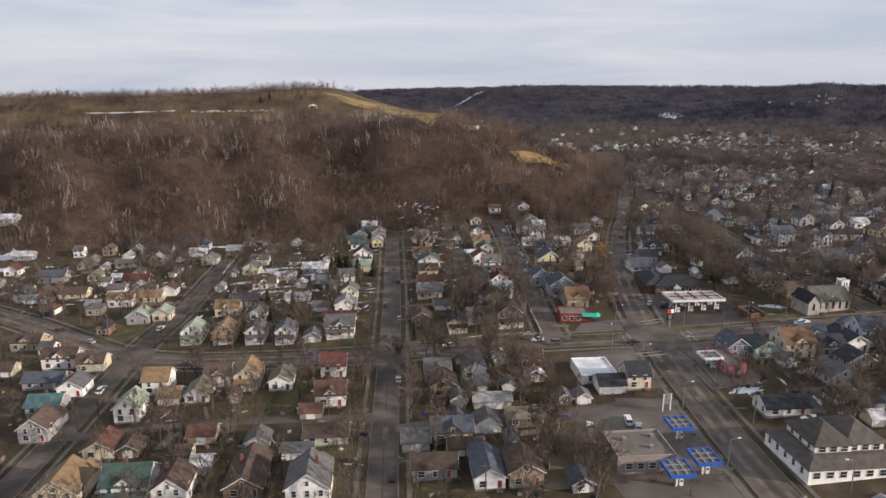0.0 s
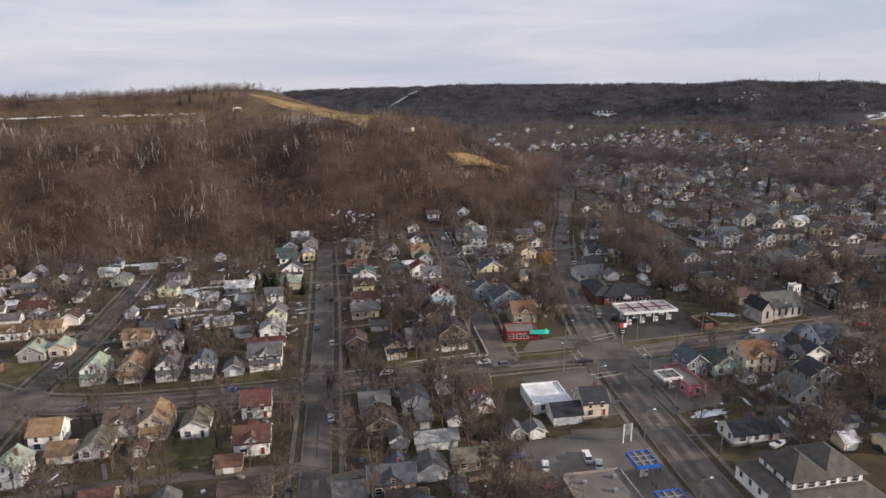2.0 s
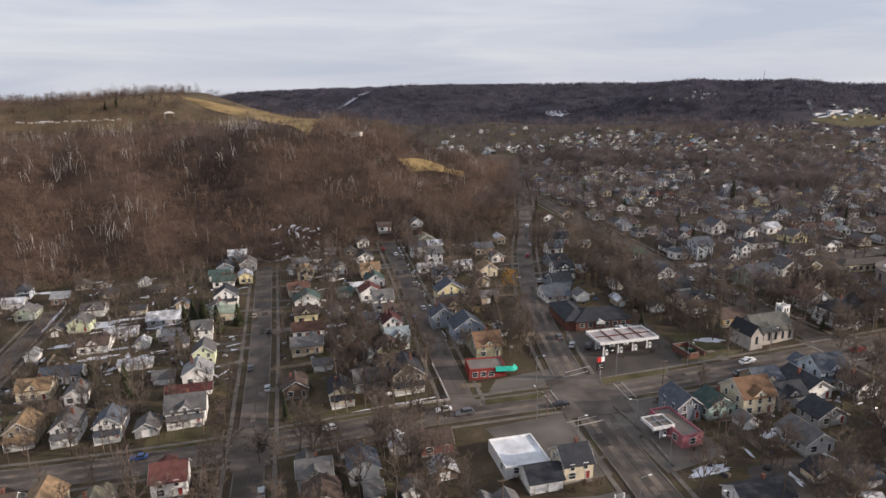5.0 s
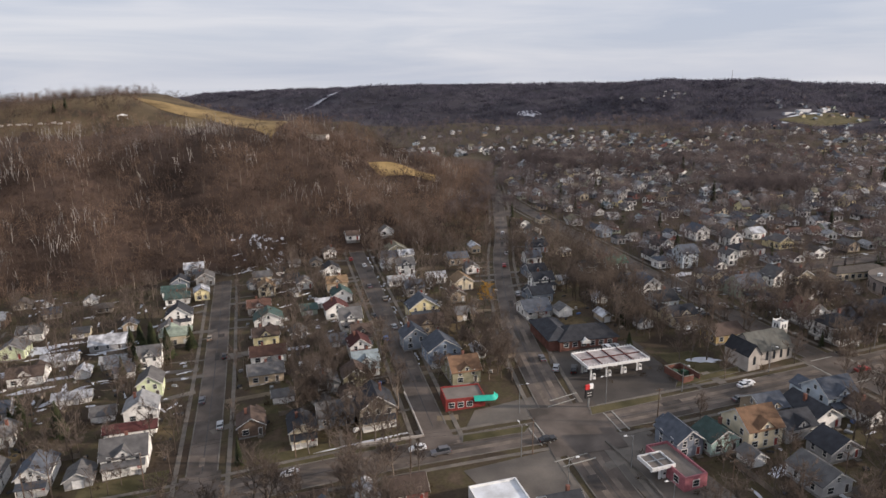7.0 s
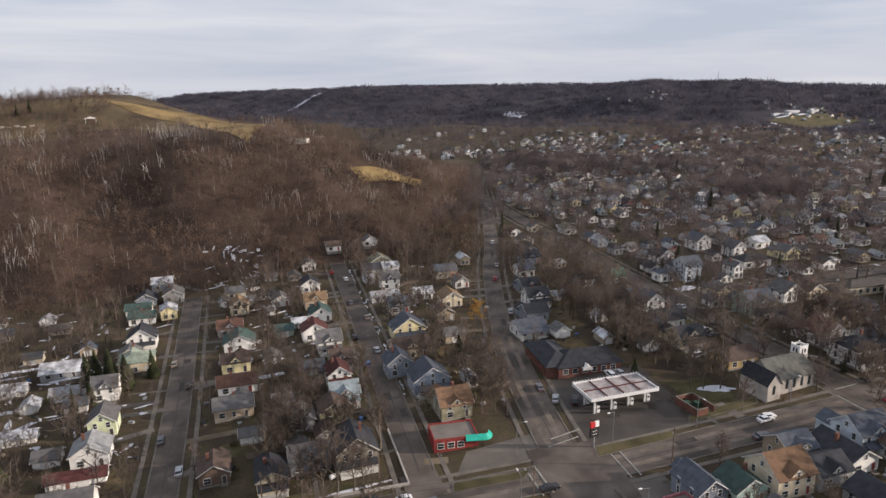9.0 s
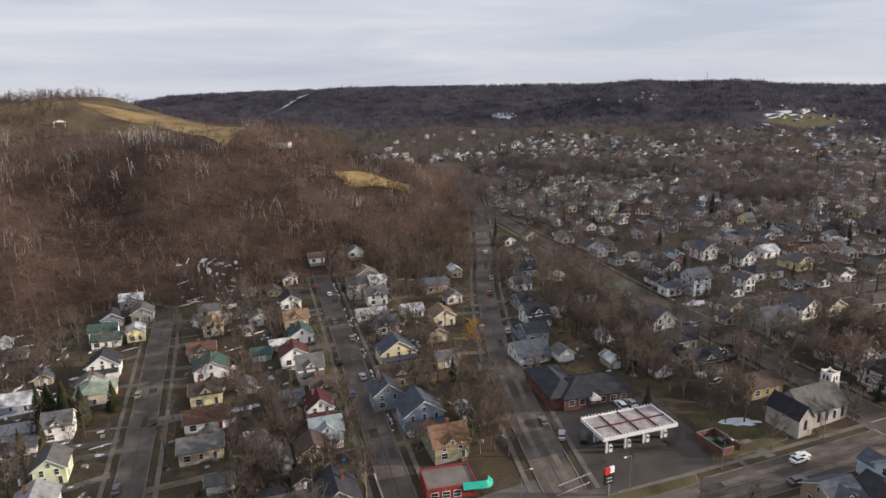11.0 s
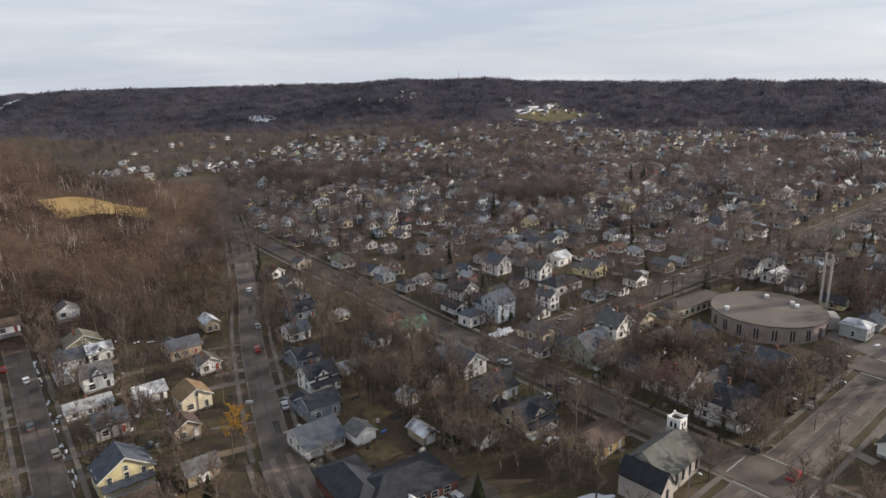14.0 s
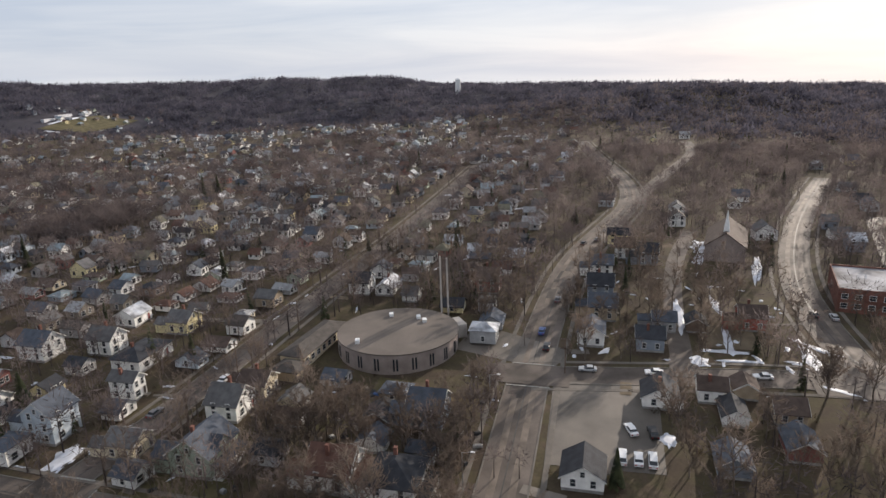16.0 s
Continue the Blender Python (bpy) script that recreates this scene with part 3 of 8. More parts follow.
# ---- houses ----
def window_mesh(w, h):
    """One skin: a proud frame with two sashes of glass set back in it."""
    s = Shape()
    xs, ys = (-w / 2 - 0.11, -w / 2, w / 2, w / 2 + 0.11), (-h / 2 - 0.12, -h / 2, -0.03, 0.03, h / 2, h / 2 + 0.12)
    v, f, m = [], [], []
    grid = {}
    for i, x in enumerate(xs):
        for j, z in enumerate(ys):
            grid[i, j] = len(v)
            v.append((x, -0.07, z))
    for i in range(3):
        for j in range(5):
            q = (grid[i, j], grid[i + 1, j], grid[i + 1, j + 1], grid[i, j + 1])
            if i == 1 and j in (1, 3):
                n = len(v)
                v += [(v[k][0], -0.015, v[k][2]) for k in q]
                f.append((n, n + 1, n + 2, n + 3))
                m.append(1)
                for k in range(4):
                    f.append((q[k], q[(k + 1) % 4], n + (k + 1) % 4, n + k))
                    m.append(0)
            else:
                f.append(q)
                m.append(0)
    ring = [grid[i, 0] for i in range(4)] + [grid[3, j] for j in range(1, 6)] + [grid[i, 5] for i in (2, 1, 0)] + [grid[0, j] for j in (4, 3, 2, 1)]
    n = len(v)
    v += [(v[k][0], 0.03, v[k][2]) for k in ring]
    for k in range(len(ring)):
        f.append((ring[k], n + k, n + (k + 1) % len(ring), ring[(k + 1) % len(ring)]))
        m.append(0)
    s.v, s.f, s.m = v, f, m
    return s.mesh("window", TRIM, GLASS)


WIN = {k: window_mesh(*k) for k in ((0.95, 1.5), (0.8, 1.1), (1.6, 1.5))}
def panel_mesh(name, w, h, inset, mats, rows=1):
    """A door in its frame: a proud surround with recessed panels, in one skin."""
    s = Shape()
    xs = (-w / 2, -w / 2 + inset, w / 2 - inset, w / 2)
    zs = [0.0]
    for i in range(rows):
        zs += [i * (h - inset) / rows + inset * 0.6, (i + 1) * (h - inset) / rows]
    zs.append(h)
    v, f, m, grid = [], [], [], {}
    for i, x in enumerate(xs):
        for j, z in enumerate(zs):
            grid[i, j] = len(v)
            v.append((x, -0.08, z))
    for i in range(3):
        for j in range(len(zs) - 1):
            q = (grid[i, j], grid[i + 1, j], grid[i + 1, j + 1], grid[i, j + 1])
            if i == 1 and j % 2 == 1:
                n = len(v)
                v += [(v[k][0], -0.03, v[k][2]) for k in q]
                f.append((n, n + 1, n + 2, n + 3))
                m.append(1)
                for k in range(4):
                    f.append((q[k], q[(k + 1) % 4], n + (k + 1) % 4, n + k))
                    m.append(0)
            else:
                f.append(q)
                m.append(0)
    t = len(zs) - 1
    ring = [grid[i, 0] for i in range(4)] + [grid[3, j] for j in range(1, t + 1)] + [grid[i, t] for i in (2, 1, 0)] + [grid[0, j] for j in range(t - 1, 0, -1)]
    n = len(v)
    v += [(v[k][0], 0.03, v[k][2]) for k in ring]
    for k in range(len(ring)):
        f.append((ring[k], n + k, n + (k + 1) % len(ring), ring[(k + 1) % len(ring)]))
        m.append(0)
    s.v, s.f, s.m = v, f, m
    return s.mesh(name, *mats)


DOOR = {k: panel_mesh("door", 1.15, 2.2, 0.12, (TRIM, mat("door_" + k, c, 0.5, 0.15)), 1) for k, c in (("red", (0.25, 0.04, 0.03)), ("dark", (0.06, 0.05, 0.045)), ("white", (0.6, 0.6, 0.58)))}
GARAGE = panel_mesh("garage_door", 2.6, 2.25, 0.1, (TRIM, WHITE), 4)

HOUSES = {}


def put_window(parent, key, x, y, z, face):
    """face: the way the wall looks, s, n, w or e."""
    ob = part("window", WIN[key], None, parent)
    ob.matrix_basis = pose(x, y, z, 0, 0, dict(s=0, e=90, n=180, w=270)[face])


def gable_walls(s, w, d, eave, rise, ridge, z0):
    if ridge == "y":
        s.prism([(-w / 2, z0), (w / 2, z0), (w / 2, eave), (0, eave + rise), (-w / 2, eave)], -d / 2, d / 2, "y")
    elif ridge == "x":
        s.prism([(-d / 2, z0), (d / 2, z0), (d / 2, eave), (0, eave + rise), (-d / 2, eave)], -w / 2, w / 2, "x")
    else:
        s.box(-w / 2, w / 2, -d / 2, d / 2, z0, eave)


def gable_roof(s, w, d, eave, rise, ridge, over=0.45, thick=0.17, cx=0.0, cy=0.0):
    if ridge == "h":
        m = min(w, d) / 2 + over
        hx, hy = w / 2 + over, d / 2 + over
        e = eave - 0.12
        s.add([(cx - hx, cy - hy, e), (cx + hx, cy - hy, e), (cx + hx, cy + hy, e), (cx - hx, cy + hy, e), (cx - hx, cy - hy, e + thick), (cx + hx, cy - hy, e + thick), (cx + hx, cy + hy, e + thick), (cx - hx, cy + hy, e + thick),
               (cx - (hx - m) - 0.01, cy - (hy - m) - 0.01, eave + rise), (cx + (hx - m) + 0.01, cy + (hy - m) + 0.01, eave + rise)],
              [(3, 2, 1, 0), (0, 1, 5, 4), (1, 2, 6, 5), (2, 3, 7, 6), (3, 0, 4, 7)] + ([(4, 5, 9, 8), (5, 6, 9), (6, 7, 8, 9), (7, 4, 8)] if w >= d else [(4, 5, 8), (5, 6, 9, 8), (6, 7, 9), (7, 4, 8, 9)]))
        return
    span, run = (w, d) if ridge == "y" else (d, w)
    sl = rise / (span / 2)
    o = span / 2 + over
    lo = eave - over * sl
    poly = [(-o, lo), (0, eave + rise), (o, lo), (o, lo + thick), (0, eave + rise + thick * 1.25), (-o, lo + thick)]
    c1, c2 = (cx, cy) if ridge == "y" else (cy, cx)
    s.prism([(a + c1, b) for a, b in poly], c2 - run / 2 - over, c2 + run / 2 + over, ridge)


def bargeboard(w, d, eave, rise, ridge, side, over=0.45):
    """The pale board along both slopes of one gable end, proud of the roof's edge."""
    span, run = (w, d) if ridge == "y" else (d, w)
    o = span / 2 + over
    lo, hi = eave - over * rise / (span / 2), eave + rise
    at = side * (run / 2 + over)
    s = Shape()
    s.prism([(-o - 0.02, lo - 0.16), (0, hi - 0.16), (o + 0.02, lo - 0.16), (o + 0.02, lo + 0.12), (0, hi + 0.15), (-o - 0.02, lo + 0.12)], min(at, at + side * 0.05), max(at, at + side * 0.05), ridge)
    return s


WORD = dict(ice="pale grey-blue", lime="pale yellow-green", sage="grey-green", mint="pale green", slate="blue-grey", taupe="grey-brown", snow="snow-dusted", pine="dark green", rust="red-brown", lightgrey="light grey", orange="orange-brown", ochre="ochre")


def house(x, y, w, d, eave, ridge, wall, roof, porch, near=True, yaw=0.0, rng=random):
    small = eave < 3.05 and w * d < 62
    kind = "garage" if small and w < 8 else ("shed" if small else "house")
    z = gz(x, y)
    wc, rc = WORD.get(wall, wall), WORD.get(roof, roof)
    if kind == "house":
        lab = f"{'two-storey' if eave > 4.3 else 'low'} {wc} sided house with {'an' if rc[0] in 'aeiou' else 'a'} {rc} {'hipped' if ridge == 'h' else 'gabled'} roof" + (" and porch" if porch else "")
    else:
        lab = f"small {wc} {kind} with {'an' if rc[0] in 'aeiou' else 'a'} {rc} roof"
    top = thing(kind, x, y, z, yaw, lab, kind, "houses of the town" if kind == "house" else "outbuildings of the town")
    span = w if ridge == "y" else d
    if ridge == "h":
        span = min(w, d)
    rise = span * (0.37 if eave > 4.3 else 0.30) * (0.8 if ridge == "h" else 1.0) * (0.9 if span > 10 else 1)
    wm, rm = wall_mat(wall), roof_mat(roof)
    s = Shape()
    gable_walls(s, w, d, eave, rise, ridge, 0.45)
    part("wall", s, wm, top)
    s = Shape()
    gable_roof(s, w, d, eave, rise, ridge)
    part("roof", s, rm, top)
    if near and ridge != "h":
        for side in (-1, 1):
            part("bargeboard", bargeboard(w, d, eave, rise, ridge, side), TRIM, top)
    if not near:
        put_window(top, (1.6, 1.5), -w * 0.2, -d / 2 - 0.03, 1.9, "s")
        put_window(top, (0.95, 1.5), w * 0.22, -d / 2 - 0.03, 1.9, "s")
        put_window(top, (0.95, 1.5), -w / 2 - 0.03, 0, 1.9, "w")
        return top
    s = Shape()
    s.box(-w / 2 + 0.06, w / 2 - 0.06, -d / 2 + 0.06, d / 2 - 0.06, -1.2, 0.45)
    part("foundation", s, STONE, top)
    if kind != "house":
        n = 2 if w > 7.5 else 1
        for i in range(n):
            ob = part("garage_door", GARAGE, None, top)
            ob.matrix_basis = pose((i - (n - 1) / 2) * 3.2, -d / 2 - 0.02, 0.1)
        return top
    levels = [1.75] if eave < 4.3 else [1.75, 4.25 if eave > 5 else 3.9]
    if eave > 7:
        levels.append(6.8)
    for zz in levels:
        nx = 3 if w > 9.5 else 2
        for i in range(nx):
            u = (i + 0.5) / nx - 0.5
            if zz < 2 and i == nx - 1 and not porch:
                continue
            put_window(top, (0.95, 1.5) if zz > 2 or i else (1.6, 1.5), u * w * 0.92, -d / 2 - 0.03, zz, "s")
        for v in (-0.25, 0.22):
            put_window(top, (0.95, 1.5), -w / 2 - 0.03, v * d, zz, "w")
        put_window(top, (0.95, 1.5), w / 2 + 0.03, -0.2 * d, zz, "e")
    if ridge == "y" and rise > 2.4:
        put_window(top, (0.8, 1.1), 0, -d / 2 - 0.03, eave + rise * 0.32, "s")
    if ridge == "x" and rise > 2.4:
        put_window(top, (0.8, 1.1), -w / 2 - 0.03, 0, eave + rise * 0.32, "w")
    ob = part("door", DOOR[rng.choice(("red", "dark", "white"))], None, top)
    ob.matrix_basis = pose(w * 0.31, -d / 2 - 0.03, 0.46)
    if rng.random() < 0.55:
        cx = rng.uniform(-0.2, 0.2) * w if ridge == "x" else rng.choice((-0.18, 0.18)) * w
        s = Shape()
        tz = eave + rise + 0.9
        s.prism([(cx - 0.35, eave), (cx + 0.35, eave), (cx + 0.35, tz), (cx + 0.43, tz), (cx + 0.43, tz + 0.14), (cx - 0.43, tz + 0.14), (cx - 0.43, tz), (cx - 0.35, tz)], 0.3, 1.0, "y")
        part("chimney", s, BRICK, top, "brick chimney")
    if porch:
        pw, pd = w * 0.92, 2.1
        s = Shape()
        s.box(-pw / 2, pw / 2, -d / 2 - pd, -d / 2, -0.9, 0.42)
        part("porch_floor", s, TRIM, top)
        s = Shape()
        s.prism([(-d / 2 - pd - 0.3, 2.55), (-d / 2, 3.2), (-d / 2, 3.36), (-d / 2 - pd - 0.3, 2.7)], -pw / 2 - 0.2, pw / 2 + 0.2, "x")
        part("porch_roof", s, rm, top)
        for px in (-pw / 2 + 0.12, -pw / 6, pw / 6, pw / 2 - 0.12):
            s = Shape()
            s.box(px - 0.09, px + 0.09, -d / 2 - pd + 0.05, -d / 2 - pd + 0.23, 0.42, 2.66)
            part("porch_post", s, TRIM, top)
    else:
        s = Shape()
        s.box(w * 0.31 - 0.8, w * 0.31 + 0.8, -d / 2 - 1.2, -d / 2, -0.7, 0.4)
        part("step", s, CONC, top)
    if rng.random() < 0.5 and eave > 3.3:
        # a wing with its own roof at the back
        ww, wd, we = w * 0.55, 4.0, eave * 0.72
        ox = rng.choice((-0.2, 0.2)) * w
        s = Shape()
        s.prism([(ox - ww / 2, 0.0), (ox + ww / 2, 0.0), (ox + ww / 2, we), (ox, we + ww * 0.33), (ox - ww / 2, we)], d / 2 - 0.2, d / 2 + wd, "y")
        wing = part("wing", s, wm, top)
        s = Shape()
        gable_roof(s, ww, wd, we, ww * 0.33, "y", 0.35, 0.15, ox, d / 2 + wd / 2 - 0.05)
        part("wing_roof", s, rm, wing)
    if ridge == "x" and eave > 3.4 and (porch or rng.random() < 0.6):
        # a cross gable to the front
        gw = min(4.2, w * 0.42)
        gh = gw * 0.45
        s = Shape()
        s.prism([(-gw / 2, eave - 0.3), (gw / 2, eave - 0.3), (gw / 2, eave + 0.3), (0, eave + 0.3 + gh), (-gw / 2, eave + 0.3)], -d / 2 - 0.08, 0.0, "y")
        g = part("cross_gable", s, wm, top)
        s = Shape()
        gable_roof(s, gw, d / 2, eave + 0.3, gh, "y", 0.3, 0.14, 0, -d / 4 - 0.05)
        part("gable_roof", s, rm, g)
        put_window(g, (0.8, 1.1), 0, -d / 2 - 0.11, eave + 0.5, "s")
    return top


HOUSES["W1"] = [
    (-78.8, 186.1, 7.2, 9, 4.95, 'y', 'white', 'sage', 0),
    (-76.1, 203.1, 8.1, 8.1, 4.95, 'x', 'white', 'tan', 0),
    (-69.7, 194.6, 6.3, 7.2, 2.7, 'x', 'cream', 'tan', 0),
    (-61.1, 195.2, 7.2, 9, 3.15, 'y', 'white', 'olive', 0),
    (-56.9, 204.2, 8.1, 7.2, 4.5, 'x', 'white', 'brown', 0),
    (-47.3, 203.4, 8.1, 9.9, 4.32, 'y', 'cream', 'tan', 1),
    (-35.9, 198.3, 7.2, 8.1, 3.6, 'y', 'white', 'olive', 0),
    (-19.7, 204.6, 8.1, 8.1, 4.5, 'x', 'white', 'maroon', 0),
    (-19.1, 185, 9, 9, 4.14, 'x', 'white', 'rust', 0),
    (-24.3, 177, 6.3, 5.4, 2.25, 'x', 'tan', 'rust', 0),
    (-18.6, 162.4, 11.7, 7.2, 2.88, 'x', 'sage', 'brown', 0),
    (-25.5, 155.6, 8.1, 4.5, 2.52, 'x', 'white', 'grey', 0),
    (-20.4, 137.3, 9.9, 10.8, 5.67, 'y', 'white', 'grey', 0),
    (-53, 168.5, 7.2, 6.3, 2.88, 'x', 'tan', 'rust', 0),
]
HOUSES["W2"] = [
    (-36.4, 146.1, 9, 15.3, 3.15, 'y', 'brown', 'brown', 0),
    (-53.3, 142.6, 8.1, 9, 4.5, 'y', 'white', 'brown', 0),
    (-64.4, 145.4, 10.8, 9, 4.95, 'x', 'white', 'pine', 1),
    (-80.2, 146.2, 9.9, 10.8, 4.5, 'y', 'cream', 'tan', 0),
    (-79, 166.1, 8.1, 8.1, 3.15, 'y', 'cream', 'rust', 0),
    (-71.4, 165, 5.4, 6.3, 2.52, 'y', 'brown', 'brown', 0),
    (-101.8, 178.9, 8.1, 9, 4.5, 'y', 'grey', 'brown', 0),
    (-107.7, 195.7, 9.9, 8.1, 2.7, 'x', 'grey', 'teal', 0),
    (-104, 206.2, 8.1, 8.1, 3.6, 'y', 'white', 'grey', 0),
    (-118.4, 229.7, 11.7, 7.2, 4.5, 'x', 'white', 'brown', 0),
    (-105.8, 225.1, 9, 7.2, 3.6, 'x', 'cream', 'brown', 0),
    (-116.7, 214, 12.6, 7.2, 2.7, 'x', 'grey', 'slate', 0),
    (-140.4, 250.4, 10.8, 7.2, 3.6, 'x', 'tan', 'brown', 0),
]
HOUSES["W3"] = [
    (-76.6, 246.7, 8.1, 9, 4.5, 'y', 'white', 'sage', 1),
    (-64, 244.6, 8.1, 9, 4.5, 'y', 'tan', 'tan', 1),
    (-51.9, 242.1, 7.2, 9, 4.5, 'y', 'white', 'grey', 1),
    (-40.3, 239.2, 7.2, 8.1, 4.5, 'y', 'white', 'slate', 1),
    (-29.9, 236.1, 6.3, 6.3, 2.52, 'y', 'grey', 'grey', 0),
    (-19.8, 240.8, 10.8, 9, 4.32, 'x', 'white', 'grey', 1),
    (-18.3, 281.3, 7.2, 8.1, 4.95, 'y', 'lime', 'grey', 0),
    (-19.1, 265.9, 9, 8.1, 4.05, 'y', 'white', 'lightgrey', 0),
    (-20.9, 256.3, 13.5, 4.5, 2.25, 'x', 'white', 'red', 0),
    (-20.9, 304, 7.2, 7.2, 4.95, 'x', 'white', 'grey', 0),
    (-17.5, 332.4, 7.2, 6.3, 3.15, 'y', 'cream', 'grey', 0),
    (-19.6, 382.8, 9.9, 6.3, 3.15, 'x', 'white', 'pine', 0),
    (-71.3, 334.5, 8.1, 7.2, 4.05, 'y', 'lime', 'grey', 0),
    (-70, 352.1, 9, 7.2, 3.6, 'x', 'white', 'grey', 0),
    (-69.5, 273.6, 9.9, 8.1, 4.05, 'x', 'cream', 'tan', 0),
]
HOUSES["W3_1"] = [
    (-64.4, 283.6, 12.6, 7.2, 3.24, 'x', 'slate', 'slate', 0),
    (-55.3, 265.8, 6.3, 8.1, 3.6, 'y', 'white', 'grey', 0),
    (-60, 307.8, 10.8, 7.2, 3.6, 'x', 'white', 'brown', 0),
    (-28.6, 299.4, 6.3, 5.4, 2.52, 'x', 'white', 'slate', 0),
    (-30.1, 269.3, 6.3, 5.4, 2.52, 'x', 'white', 'grey', 0),
    (-33.6, 309.5, 8.1, 5.4, 2.34, 'x', 'grey', 'lightgrey', 0),
    (-41.6, 285, 10.8, 4.5, 2.34, 'x', 'white', 'snow', 0),
    (-52.7, 319.8, 11.7, 5.4, 2.34, 'x', 'grey', 'snow', 0),
    (-38.2, 329.4, 12.6, 8.1, 2.7, 'x', 'grey', 'snow', 0),
]
HOUSES["W4"] = [
    (-150.8, 313.9, 12.6, 7.2, 2.7, 'x', 'cream', 'brown', 0),
    (-122.1, 296.1, 10.8, 7.2, 4.05, 'x', 'white', 'tan', 0),
    (-110.5, 299.7, 10.8, 7.2, 3.15, 'x', 'cream', 'tan', 0),
    (-105.8, 272.1, 9, 8.1, 3.6, 'y', 'grey', 'sage', 0),
    (-96.8, 273.2, 7.2, 7.2, 3.6, 'y', 'cream', 'sage', 0),
    (-104.7, 307.8, 7.2, 7.2, 3.6, 'y', 'white', 'brown', 0),
    (-131.9, 316.3, 8.1, 6.3, 2.7, 'x', 'white', 'grey', 0),
    (-174.4, 343.9, 13.5, 8.1, 3.6, 'x', 'grey', 'slate', 0),
    (-143, 330.6, 6.3, 5.4, 2.7, 'x', 'white', 'grey', 0),
    (-202.8, 360.6, 7.2, 7.2, 3.6, 'y', 'white', 'maroon', 0),
    (-127.7, 331.1, 12.6, 7.2, 2.7, 'x', 'brown', 'red', 0),
    (-98.8, 360.1, 8.1, 7.2, 3.6, 'y', 'sage', 'grey', 0),
    (-110.3, 380.3, 9, 6.3, 2.7, 'x', 'white', 'snow', 0),
    (-144.2, 364.4, 12.6, 5.4, 2.7, 'x', 'tan', 'grey', 0),
    (-237.2, 426.9, 10.8, 7.2, 3.6, 'x', 'grey', 'snow', 0),
]
HOUSES["W4_1"] = [
    (-213.9, 393.7, 10.8, 6.3, 3.15, 'x', 'slate', 'snow', 0),
]
HOUSES["M1"] = [
    (24.7, 235.5, 7.2, 8.1, 4.05, 'y', 'cream', 'charcoal', 1),
    (11.6, 244.2, 7.2, 7.2, 3.6, 'y', 'brown', 'brown', 0),
    (34.2, 240.7, 9.9, 8.1, 3.6, 'x', 'slate', 'grey', 0),
    (45, 237.6, 9.9, 9.9, 5.4, 'y', 'taupe', 'charcoal', 1),
    (43.4, 260.9, 8.1, 7.2, 4.05, 'y', 'olive', 'brown', 0),
    (34.7, 260.7, 6.3, 7.2, 3.6, 'y', 'lightgrey', 'grey', 0),
    (21.1, 258.9, 6.3, 4.5, 2.52, 'x', 'white', 'grey', 0),
    (16.8, 275.8, 10.8, 7.2, 3.6, 'x', 'tan', 'grey', 0),
    (48, 269.8, 8.1, 8.1, 4.05, 'x', 'white', 'ice', 1),
    (48.3, 282.5, 7.2, 8.1, 4.5, 'y', 'white', 'red', 1),
    (51.4, 295.5, 7.2, 7.2, 3.6, 'x', 'cream', 'brown', 1),
    (49.5, 309.4, 8.1, 8.1, 4.68, 'x', 'white', 'grey', 1),
    (46.2, 322.9, 9, 8.1, 4.05, 'y', 'white', 'maroon', 0),
    (50.8, 340.7, 8.1, 8.1, 3.6, 'y', 'white', 'pine', 0),
    (51, 356.8, 9, 7.2, 4.05, 'x', 'tan', 'tan', 0),
]
HOUSES["M1_1"] = [
    (51.4, 378.6, 8.1, 8.1, 4.05, 'y', 'white', 'charcoal', 0),
]
HOUSES["M2"] = [
    (55, 411.6, 6.3, 7.2, 3.6, 'y', 'white', 'grey', 0),
    (18.2, 291.3, 11.7, 7.2, 3.24, 'x', 'white', 'rust', 0),
    (18.1, 307.1, 9, 7.2, 4.05, 'x', 'yellow', 'brown', 0),
    (19.8, 325.4, 10.8, 8.1, 3.6, 'y', 'white', 'pine', 0),
    (16.8, 341.9, 9, 7.2, 3.6, 'x', 'grey', 'rust', 0),
    (20.8, 363.6, 7.2, 7.2, 4.5, 'y', 'cream', 'tan', 0),
    (19.8, 385.9, 8.1, 6.3, 3.15, 'x', 'cream', 'grey', 0),
    (36.1, 330.7, 6.3, 5.4, 2.7, 'x', 'sage', 'pine', 0),
    (41.7, 293.9, 7.2, 5.4, 2.7, 'x', 'slate', 'slate', 0),
    (36.2, 403, 5.4, 4.5, 2.34, 'x', 'white', 'grey', 0),
    (42.7, 336.6, 6.3, 4.5, 2.34, 'x', 'grey', 'snow', 0),
    (37.7, 365.5, 7.2, 6.3, 3.15, 'y', 'white', 'grey', 0),
]
HOUSES["M3"] = [
    (-14.4, 343.9, 9.9, 8.1, 4.5, 'y', 'white', 'charcoal', 1),
    (-17.1, 371, 9.9, 6.3, 3.24, 'x', 'white', 'pine', 0),
    (-14.1, 323.1, 10.8, 9, 4.14, 'h', 'cream', 'sage', 0),
    (-6.5, 394.9, 8.1, 8.1, 4.05, 'y', 'grey', 'grey', 0),
    (-12.6, 415.2, 9, 7.2, 3.6, 'x', 'slate', 'snow', 0),
    (-17.8, 395.4, 8.1, 7.2, 3.42, 'y', 'slate', 'charcoal', 0),
]
